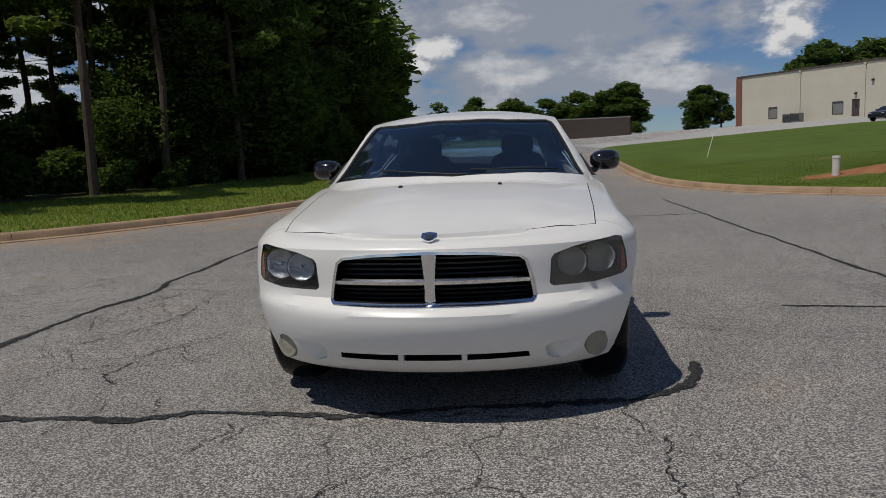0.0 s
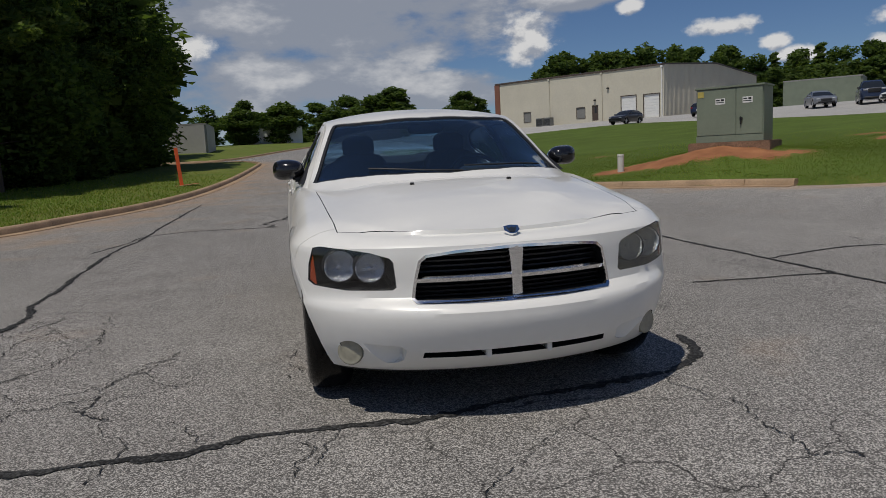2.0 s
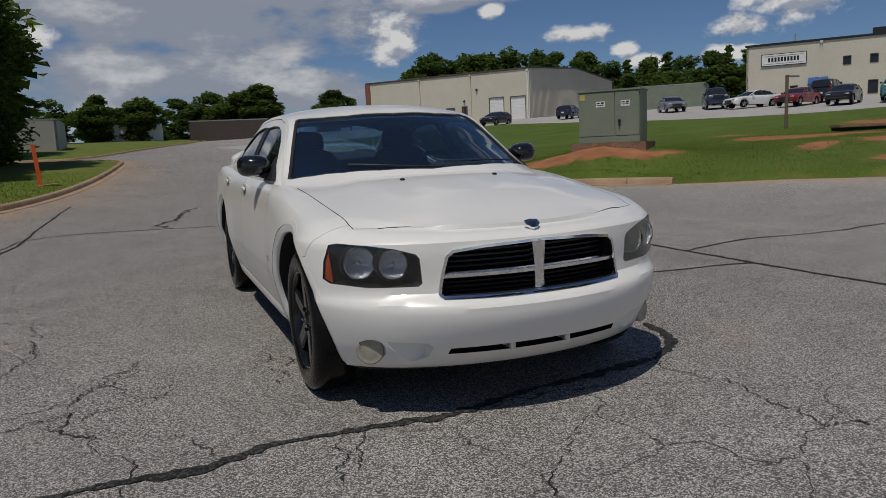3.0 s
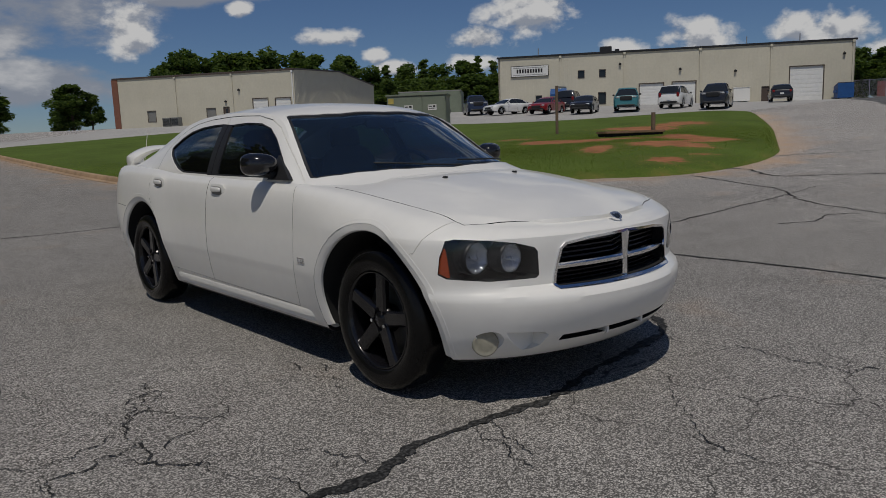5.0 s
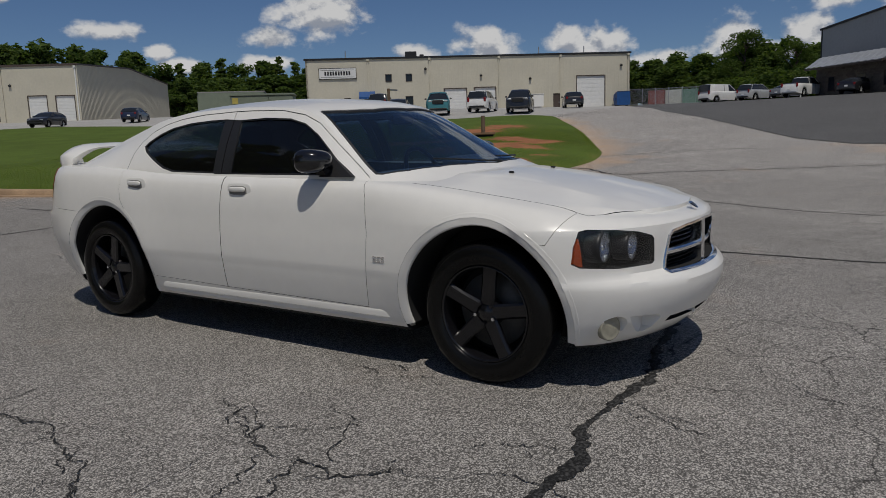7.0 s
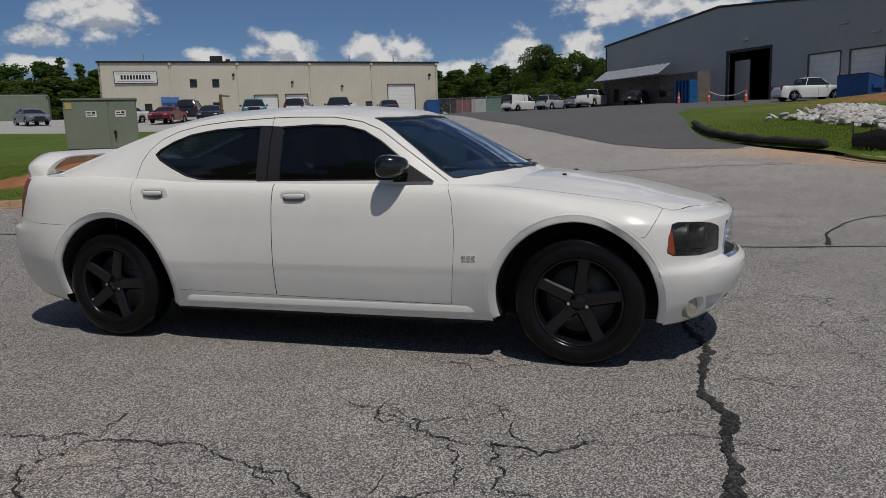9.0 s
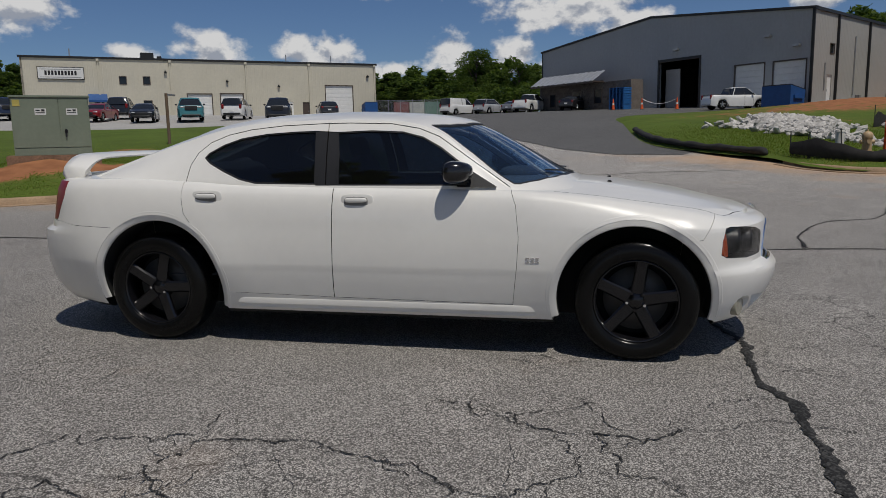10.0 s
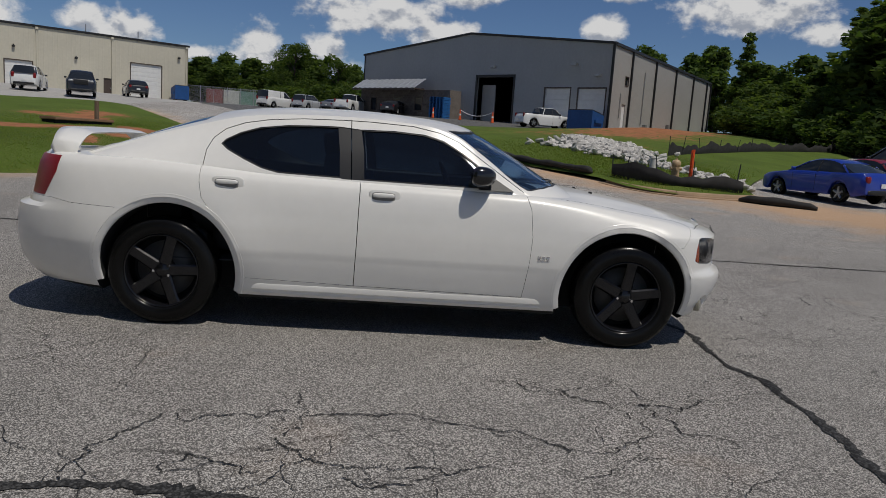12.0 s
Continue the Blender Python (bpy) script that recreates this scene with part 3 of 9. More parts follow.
def fill(poly, step):
    """Triangulate a polygon with inner grid points: points and triangles."""
    from mathutils.geometry import delaunay_2d_cdt
    P = np.array(poly)
    (x0, y0), (x1, y1) = P.min(0), P.max(0)
    gx, gy = np.meshgrid(np.arange(x0 + step / 2, x1, step), np.arange(y0 + step / 2, y1, step))
    gx = gx + ((np.arange(gx.shape[0]) % 2) * step / 2)[:, None]
    gx, gy = gx.ravel(), gy.ravel()
    ok = inside(poly, gx, gy)
    gx, gy = gx[ok], gy[ok]
    ok = edge_dist(poly, gx, gy) > step * 0.35
    pts = [Vector(p) for p in poly] + [Vector(p) for p in zip(gx[ok], gy[ok])]
    n = len(poly)
    v, _, f, _, _, _ = delaunay_2d_cdt(pts, [], [list(range(n))], 1, 1e-4)
    return np.array([tuple(p) for p in v]), [tuple(t) for t in f]


def sheet(name, poly, step, rise, material, label, category="ground", mats=None, pick=None, mask=None):
    v, f = fill(poly, step)
    z = height(v[:, 0], v[:, 1]) + rise(v[:, 0], v[:, 1])
    ids = None
    if pick is not None:
        c = np.array([v[list(t)].mean(0) for t in f])
        ids = pick(c[:, 0], c[:, 1]).astype(int).tolist()
    ob = link_mesh(name, np.column_stack([v, z]), f, mats or material, smooth=True, mat_ids=ids)
    if mask is not None:
        at_ = ob.data.attributes.new("clay", "FLOAT", "POINT")
        at_.data.foreach_set("value", mask(v[:, 0], v[:, 1]).tolist())
    return tagged(ob, label, category, kind="structure")


# a worn track of clay up to the transformer, then torn patches along the bank
CLAY_TRACK = [(7.5, 14.6), (7.9, 14.4), (8.4, 14.3), (8.8, 14.0), (9.1, 13.5), (9.35, 13.0), (9.65, 12.5), (10.0, 12.1), (10.5, 11.8), (11.1, 11.7), (11.8, 12.0)]
CLAY_PATCHES = [(x, y, 0.55, 0.31) for x, y in CLAY_TRACK] + [(9.6, 13.3, 0.35, 0.30), (9.95, 12.85, 0.35, 0.30), (10.3, 12.4, 0.35, 0.30), (8.6, 12.9, 0.6, 0.30), (8.2, 13.6, 0.6, 0.30),
    (27.9, 14.7, 1.5, 0.40), (26.0, 14.3, 1.3, 0.38), (23.6, 13.8, 1.4, 0.42), (22.0, 13.2, 1.0, 0.34), (16.7, 9.8, 1.1, 0.40), (17.6, 9.6, 0.9, 0.34), (19.7, 10.4, 1.0, 0.40), (20.6, 10.9, 0.8, 0.34),
    (19.9, 9.1, 0.9, 0.38), (18.8, 9.0, 0.7, 0.32), (17.0, 8.3, 0.9, 0.34), (13.6, 7.6, 0.7, 0.30), (13.8, 7.1, 0.5, 0.30), (14.3, 9.9, 0.8, 0.40), (15.2, 10.5, 0.6, 0.34), (23.3, 15.4, 1.2, 0.40),
    (16.4, 12.9, 1.0, 0.44), (17.3, 15.8, 1.0, 0.38), (16.1, 13.6, 0.9, 0.42), (15.3, 7.2, 0.6, 0.30), (10.3, 20.7, 0.8, 0.36), (17.4, 12.2, 0.8, 0.38), (18.6, 11.8, 0.8, 0.34)]


def clay_mid(x, y):
    """Bare clay: round the transformer pad and in torn patches on the bank."""
    return bumps(x, y, CLAY_PATCHES) + 0.30 * np.exp(-edge_dist(BANK_EDGE, x, y, False) / 0.3)


def clay_east(x, y):
    return bumps(x, y, [(46, -14, 7, 0.40), (55, -19, 5, 0.75), (33, -9.5, 3, 0.28), (27, -9, 2.5, 0.25), (66, -27, 6, 0.5), (40, -6, 4, 0.2), (16, -6.5, 1.2, 0.3)])


# the road and all the open asphalt is one sheet that runs under everything to the horizon
far_rings = [(0.0, 0.0)]
for r in (list(np.arange(0.8, 30, 0.8)) + list(np.arange(31, 60, 2.0)) + [65, 72, 80, 90, 100, 115, 130, 150, 180, 230, 320, 500, 900, 1600]):
    k = int(min(240, max(12, r * 8)))
    far_rings += [(10 + r * math.cos(2 * math.pi * i / k), 15 + r * math.sin(2 * math.pi * i / k)) for i in range(k)]


def base_sheet():
    from mathutils.geometry import delaunay_2d_cdt
    v, _, f, _, _, _ = delaunay_2d_cdt([Vector(p) for p in far_rings], [], [], 0, 1e-5)
    v = np.array([tuple(p) for p in v])
    z = height(v[:, 0], v[:, 1])
    # every lawn lies over the sheet, which dips a little below it
    for k, poly in LAWNS.items():
        ins = inside(poly, v[:, 0], v[:, 1])
        d = edge_dist(poly, v[:, 0], v[:, 1])
        z = np.where(ins & (d > 2.5), z - 0.25, z)
    c = np.array([v[list(t)].mean(0) for t in f])
    far = (np.hypot(c[:, 0] - 10, c[:, 1] - 15) > 125)
    ob = link_mesh("ground", np.column_stack([v, z]), f, [M_ASPHALT, M_GRASS], smooth=True, mat_ids=far.astype(int).tolist())
    wash = 0.56 * np.exp(-edge_dist(KERB_LEFT, v[:, 0], v[:, 1], False) / 1.9) + 0.6 * np.exp(-edge_dist(KERB_RIGHT + BANK_EDGE, v[:, 0], v[:, 1], False) / 0.8)
    wash += 0.75 * np.exp(-edge_dist(LAWN_EAST_EDGE[6:], v[:, 0], v[:, 1], False) / 1.1) + bumps(v[:, 0], v[:, 1], [(11.8, -9.4, 2.8, 0.75), (9.0, -11.0, 3.0, 0.5), (19, -2.2, 2.5, 0.25)])
    graze_pale = 1 + 0.22 * np.clip((v[:, 0] - 2.5) / 8.0, 0, 1) + 0.18 * np.clip((v[:, 0] - 11) / 9.0, 0, 1)     # pale drive mouth, plus brightening at flat view angles painted into the colour
    ob.data.attributes.new("graze_pale", "FLOAT", "POINT").data.foreach_set("value", graze_pale.tolist())
    at_ = ob.data.attributes.new("silt", "FLOAT", "POINT")
    at_.data.foreach_set("value", wash.tolist())
    tagged(ob, "worn pale grey asphalt road with patched cracks", "road", kind="structure")


base_sheet()
sheet("lawn", lawn_mid, 0.26, lambda x, y: lawn_rise("mid", x, y), M_LAWN, "sloping green lawn bank with torn red clay patches", "lawn", mask=clay_mid)
sheet("lawn", lawn_east, 0.8, lambda x, y: lawn_rise("east", x, y), M_LAWN, "green lawn slope below the grey works building", "lawn", mask=clay_east)
sheet("lawn", lawn_west, 1.2, lambda x, y: lawn_rise("west", x, y), None, "mown lawn strip with dark forest floor behind", "lawn",
      mats=[M_GRASS, M_FOREST], pick=lambda x, y: edge_dist(KERB_LEFT, x, y, False) > 7.5 + 0.8 * np.sin(x * 0.9 + y * 0.5))
sheet("lawn", lawn_north, 2.5, lambda x, y: lawn_rise("north", x, y), M_GRASS, "lawn along the far side of the road", "lawn")
sheet("road", dark_drive, 1.2, lambda x, y: 0.012 + 0 * x, M_ASPHALT_DARK, "dark new asphalt drive up to the works", "road")
sheet("road", lane, 1.5, lambda x, y: 0.006 + 0 * x, M_CONCRETE, "pale concrete lane and car park", "road")


def kerb(line, label, lo=0, hi=None, w=0.17, h=0.15, piece=2.9):
    """A kerb laid in cast lengths along a line, each with a rounded nose and an open joint."""
    pts = [np.array(p) for p in smooth_line(line, 0.3)]
    s = [0.0]
    for a, b in zip(pts, pts[1:]):
        s.append(s[-1] + float(np.linalg.norm(b - a)))
    hi = s[-1] if hi is None else hi
    X, Y = np.array([p[0] for p in pts]), np.array([p[1] for p in pts])
    root = thing("kerb", label, "kerb")
    prof = [(0.28, -0.02), (0.28, 0.012), (0.02, 0.016), (-0.005, h * 0.72), (-0.03, h * 0.95), (-0.06, h), (-w, h), (-w - 0.02, -0.05)]
    a = lo
    while a < hi - 0.3:
        b = min(a + piece, hi)
        n = max(2, int((b - a) / 0.35))
        vs, fs = [], []
        for i in range(n + 1):
            t = a + 0.006 + (b - a - 0.012) * i / n
            x, y = np.interp(t, s, X), np.interp(t, s, Y)
            x2, y2 = np.interp(t + 0.05, s, X), np.interp(t + 0.05, s, Y)
            x1, y1 = np.interp(t - 0.05, s, X), np.interp(t - 0.05, s, Y)
            d = np.array([x2 - x1, y2 - y1])
            d /= max(np.linalg.norm(d), 1e-6)
            nx, ny = d[1], -d[0]
            z = float(height(x, y))
            vs += [(x + nx * o, y + ny * o, z + u) for o, u in prof]
        m_ = len(prof)
        for i in range(n):
            fs += [(i * m_ + j, i * m_ + j + 1, (i + 1) * m_ + j + 1, (i + 1) * m_ + j) for j in range(m_ - 1)]
        fs += [tuple(range(m_))[::-1], tuple(n * m_ + j for j in range(m_))]
        shade(link_mesh("kerbstone", vs, fs, M_KERB, root), 50)
        a = b
    return root


kerb(KERB_LEFT, "clay-stained concrete kerb along the mown lawn", lo=34, hi=128)
kerb(KERB_LEFT_FAR, "concrete kerb along the rising road", lo=28)
kerb(KERB_RIGHT, "clay-stained concrete kerb below the transformer bank")
kerb([(17.0, -4.85), (15.6, -5.25), (14.5, -6.2), (14.38, -7.9), (14.7, -8.6)], "clay-stained concrete kerb at the drive mouth", h=0.13)


# ==== the white saloon ====
# front axle at y = 0, rear axle at y = 3.048, the nose towards -y


def solid(verts, faces):
    bm = bmesh.new()
    vs = [bm.verts.new(tuple(v)) for v in verts]
    for f in faces:
        try:
            bm.faces.new([vs[i] for i in f])
        except ValueError:
            pass
    bmesh.ops.delete(bm, geom=[v for v in bm.verts if not v.link_faces], context="VERTS")
    bmesh.ops.remove_doubles(bm, verts=bm.verts, dist=1e-4)
    bmesh.ops.recalc_face_normals(bm, faces=bm.faces)
    return bm


def temp(bm, name="cutter"):
    me = bpy.data.meshes.new(name)
    bm.to_mesh(me)
    bm.free()
    return new(name, me)


def carve(base, steps):
    """The mesh of base after a chain of boolean steps (operation, bmesh of the tool)."""
    tools = []
    for op, bm in steps:
        t = temp(bm)
        tools.append(t)
        md = base.modifiers.new("cut", "BOOLEAN")
        md.operation, md.solver, md.object = op, "EXACT", t
    bpy.context.view_layer.update()
    dg = bpy.context.evaluated_depsgraph_get()
    me = bpy.data.meshes.new_from_object(base.evaluated_get(dg))
    base.modifiers.clear()
    for t in tools:
        d = t.data
        bpy.data.objects.remove(t)
        bpy.data.meshes.remove(d)
    return me


def drop(ob):
    d = ob.data
    bpy.data.objects.remove(ob)
    if d.users == 0:
        bpy.data.meshes.remove(d)


def both(poly, axis, lo, hi):
    """A prism on the -x side and its mirror image, in one bmesh."""
    bm = prism_bm(poly, axis, lo, hi)
    g = bmesh.ops.duplicate(bm, geom=bm.verts[:] + bm.edges[:] + bm.faces[:])
    vs = [e for e in g["geom"] if isinstance(e, bmesh.types.BMVert)]
    bmesh.ops.scale(bm, vec=(-1, 1, 1), verts=vs)
    bmesh.ops.recalc_face_normals(bm, faces=bm.faces)
    return bm


def shrink(poly, d):
    """A polygon moved inwards by d (outwards if negative)."""
    P = np.array(poly, float)
    area = 0.5 * np.sum(P[:, 0] * np.roll(P[:, 1], -1) - np.roll(P[:, 0], -1) * P[:, 1])
    s = 1 if area > 0 else -1
    out = []
    for i in range(len(P)):
        a, b, c = P[i - 1], P[i], P[(i + 1) % len(P)]
        u, v = (b - a) / np.linalg.norm(b - a), (c - b) / np.linalg.norm(c - b)
        n1, n2 = np.array([-u[1], u[0]]) * s, np.array([-v[1], v[0]]) * s
        m_ = n1 + n2
        m_ = m_ / max(m_ @ m_ / 2, 0.35)
        out.append(tuple(b + m_ * d))
    return out


M_REARGLASS = thin_glass("rear_glass", (0.62, 0.70, 0.74), 0.95)
M_HEADLINING = mat("headlining", (0.30, 0.30, 0.29), 0.9, var=0.05)
# body levels: height, half width, nose, tail
LEVELS = [(0.20, 0.825, -0.66, 3.86), (0.225, 0.860, -0.735, 3.97), (0.27, 0.880, -0.785, 4.03), (0.33, 0.897, -0.835, 4.075), (0.40, 0.912, -0.868, 4.10),
          (0.455, 0.922, -0.884, 4.105), (0.50, 0.928, -0.884, 4.105), (0.522, 0.933, -0.868, 4.105), (0.54, 0.934, -0.830, 4.10), (0.56, 0.935, -0.806, 4.10),
          (0.61, 0.936, -0.804, 4.095), (0.67, 0.935, -0.808, 4.085), (0.72, 0.932, -0.810, 4.07), (0.745, 0.930, -0.808, 4.03), (0.77, 0.928, -0.805, 4.02)]
UPPER = [(0.3, 0.922, -0.797, 4.005), (0.55, 0.913, -0.785, 3.99), (0.78, 0.897, -0.768, 3.975), (0.93, 0.876, -0.745, 3.955), (1.0, 0.848, -0.705, 3.93)]
LEVELS = [(z, w - 0.014, a, b + (0.105 if z < 0.74 else 0.07)) for z, w, a, b in LEVELS]
UPPER = [(z, w - 0.014, a, b + 0.05) for z, w, a, b in UPPER]
SHOULDER = hermite([-0.8, -0.55, -0.3, 0.0, 0.4, 0.75, 1.8, 2.4, 2.8, 3.3, 3.8, 4.1], [0.798, 0.822, 0.862, 0.905, 0.958, 0.985, 1.005, 1.02, 1.045, 1.065, 1.065, 1.06])
CREST = hermite([-0.8, -0.7, -0.6, -0.4, 0.0, 0.25, 0.6, 2.0, 3.2, 3.6, 4.1], [0.804, 0.824, 0.848, 0.896, 0.966, 0.998, 1.015, 1.03, 1.075, 1.09, 1.085])


def plan_half(w, yf, yr, n_side=130):
    """Half a plan outline, from the nose at x = 0 round to the tail."""
    pts = []
    nf, nr = 2.0, 2.62
    a0, a1 = -0.22, 3.42
    for i in range(27):
        th = (i / 26) * math.pi / 2
        pts.append((w * max(0.0, math.sin(th)) ** (2 / nf), a0 - (a0 - yf) * max(0.0, math.cos(th)) ** (2 / nf)))
    for i in range(1, n_side):
        pts.append((w, a0 + (a1 - a0) * i / n_side))
    for i in range(27):
        th = (i / 26) * math.pi / 2
        pts.append((w * max(0.0, math.cos(th)) ** (2 / nr), a1 + (yr - a1) * max(0.0, math.sin(th)) ** (2 / nr)))
    return pts


def crown(x, y):
    """The height of bonnet, deck and the belt between them."""
    x = abs(x)
    e = 0.80 + 0.02 * min(1, max(0, y))
    r = min(1.0, x / e)
    z = float(CREST(y)) * (1 - r**2.4) + float(SHOULDER(y)) * r**2.4
    z -= 0.016 * math.exp(-(((x - 0.50) / 0.13) ** 2) - ((y + 0.60) / 0.08) ** 2)
    if y < 0.4:   # raised middle of the bonnet between two creases
        z += 0.010 * max(0.0, min(1.0, (0.54 + 0.08 * y - x) / 0.09)) * max(0.0, min(1.0, (y + 0.64) / 0.42)) ** 1.5
    return z


def finer(levels, step):
    """The same levels with more rings between, where the step in height is large."""
    out = [levels[0]]
    for a, b in zip(levels, levels[1:]):
        k = max(1, round((b[0] - a[0]) / step))
        out += [tuple(p + (q - p) * i / k for p, q in zip(a, b)) for i in range(1, k + 1)]
    return out


def lean_in(u, y):
    """How far the top of the front wing leans inwards."""
    return 0.050 * max(0.0, u) ** 1.1 * max(0.0, min(1.0, (0.60 - y) / 0.6))


def body_solid(inset=0.0):
    rings = []
    for z, w, yf, yr in finer(LEVELS, 0.022):
        rings.append([(x, y, z + (inset if z < 0.21 else 0)) for x, y in plan_half(w - inset, yf + inset, yr - inset)])
    for u, w, yf, yr in finer([(0.1, 0.9127, -0.8023, 4.068), *UPPER], 0.11):
        rings.append([(x - lean_in(u, y) * min(1, x / 0.8), y, 0.77 + u * (float(SHOULDER(y)) - 0.77) - inset * u) for x, y in plan_half(w - inset, yf + inset, yr - inset)])
    # flares over the wheels: a crisp lip that turns under, and a shoulder that falls back above it
    for ring in rings:
        for i, (x, y, z) in enumerate(ring):
            g = 0.0
            for cy, cz, amp in ((0.02, 0.355, 0.011), (3.005, 0.370, 0.015)):
                r = math.hypot(y - cy, z - cz)
                up = max(0.0, min(1.0, (z - 0.30) / 0.2))
                g = max(g, amp * up * math.exp(-(max(0.0, r - 0.47) / 0.19) ** 2))
            under = 0.14 * max(0.0, 0.76 - z) * max(0.0, min(1.0, (y - 3.42) / 0.25))
            ring[i] = (x + g * min(1, x / 0.8) - under * min(1, x / 0.8), y, z)
    last = rings[-1]
    for k in (0.93, 0.85, 0.76, 0.66, 0.56, 0.50, 0.42, 0.28, 0.14, 0.0):
        ring = []
        for x, y, z in last:
            yy = y
            if y < -0.22:
                yy = -0.22 + (y + 0.22) * (1 - 0.03 * (1 - k))
            ring.append((x * k, yy, crown(x * k, yy) - inset))
        rings.append(ring)
    n = len(rings[0])
    verts, faces = [], []
    for ring in rings:
        verts += ring
    for ring in rings:
        verts += [(-x, y, z) for x, y, z in ring]
    R = len(rings)
    for r in range(R - 1):
        for i in range(n - 1):
            a, b, c, d = r * n + i, r * n + i + 1, (r + 1) * n + i + 1, (r + 1) * n + i
            faces.append((a, b, c, d))
            o = R * n
            faces.append((o + d, o + c, o + b, o + a))
    bm = solid(verts, faces)
    # bottom plate
    edges = [e for e in bm.edges if e.is_boundary]
    bmesh.ops.contextual_create(bm, geom=edges)
    bmesh.ops.recalc_face_normals(bm, faces=bm.faces)
    return bm


def side_x(y, z):
    """Half the width of the body at a place on its side."""
    zz = [l[0] for l in LEVELS]
    if z <= 0.77:
        w, yf = float(np.interp(z, zz, [l[1] for l in LEVELS])), float(np.interp(z, zz, [l[2] for l in LEVELS]))
    else:
        u = (z - 0.77) / (float(SHOULDER(y)) - 0.77)
        w, yf = (float(np.interp(u, [0] + [l[0] for l in UPPER], [v_] + [l[k] for l in UPPER])) for k, v_ in ((1, 0.914), (2, -0.805)))
    if y < -0.22:
        t = min(1.0, (-0.22 - y) / (-0.22 - yf))
        w *= math.sqrt(1 - t**2)
    if z > 0.77:
        w -= lean_in((z - 0.77) / (float(SHOULDER(y)) - 0.77), y)
    g = 0.0
    for cy, cz, amp in ((0.02, 0.355, 0.011), (3.005, 0.370, 0.015)):
        r = math.hypot(y - cy, z - cz)
        g = max(g, amp * max(0.0, min(1.0, (z - 0.30) / 0.2)) * math.exp(-(max(0.0, r - 0.47) / 0.19) ** 2))
    under = 0.14 * max(0.0, 0.76 - z) * max(0.0, min(1.0, (y - 3.42) / 0.25))
    return w + g - under


def arch_lips(car):
    """The flat rolled lips round the wheel arches, which turn under and lie in their own shade."""
    for s in (-1, 1):
        for cy, cz, a0, a1 in ((0.02, 0.355, -14, 195), (3.005, 0.370, -13, 197)):
            vs, fs = [], []
            n = 44
            for i in range(n + 1):
                a = radians(a0 + (a1 - a0) * i / n)
                e = min(1.0, min(i, n - i) / 6.0)
                r1 = 0.486 + 0.006 * e
                row = []
                for r, dx in ((r1 + 0.008, -0.006), (r1, 0.0006), (r1 - 0.003, 0.0008), (0.468, -0.0015), (0.436, -0.015), (0.431, -0.020), (0.429, -0.030), (0.429, -0.26)):
                    yo, zo = cy + max(r, 0.44) * math.cos(a), cz + max(r, 0.44) * math.sin(a)
                    row.append((s * (side_x(yo, max(zo, 0.235)) + dx), cy + r * math.cos(a), cz + r * math.sin(a)))
                vs += row
            for i in range(n):
                fs += [(8 * i + k, 8 * i + k + 1, 8 * i + 9 + k, 8 * i + 8 + k) for k in range(7)]
            shade(link_mesh("arch_lip", vs, fs, [M_PAINT, M_WELL], car, mat_ids=[1 if k % 7 > 5 else 0 for k in range(7 * n)]), 24)


# glasshouse: crown, rail and belt along the car
G_CROWN = hermite([0.30, 0.50, 0.75, 0.98, 1.15, 1.40, 1.90, 2.30, 2.70, 2.95, 3.20, 3.50, 3.74], [0.99, 1.10, 1.245, 1.365, 1.425, 1.458, 1.482, 1.474, 1.435, 1.375, 1.29, 1.17, 1.06])
G_RAILX = hermite([0.30, 0.45, 0.73, 1.0, 1.2, 1.4, 1.9, 2.6, 2.9, 3.2, 3.5, 3.74], [0.835, 0.825, 0.786, 0.702, 0.643, 0.628, 0.620, 0.615, 0.618, 0.630, 0.655, 0.68])
G_RAILZ = hermite([0.30, 0.48, 0.73, 1.0, 1.2, 1.4, 1.9, 2.3, 2.6, 2.9, 3.2, 3.5, 3.74], [0.925, 0.935, 1.012, 1.205, 1.340, 1.394, 1.418, 1.408, 1.375, 1.300, 1.21, 1.11, 1.02])


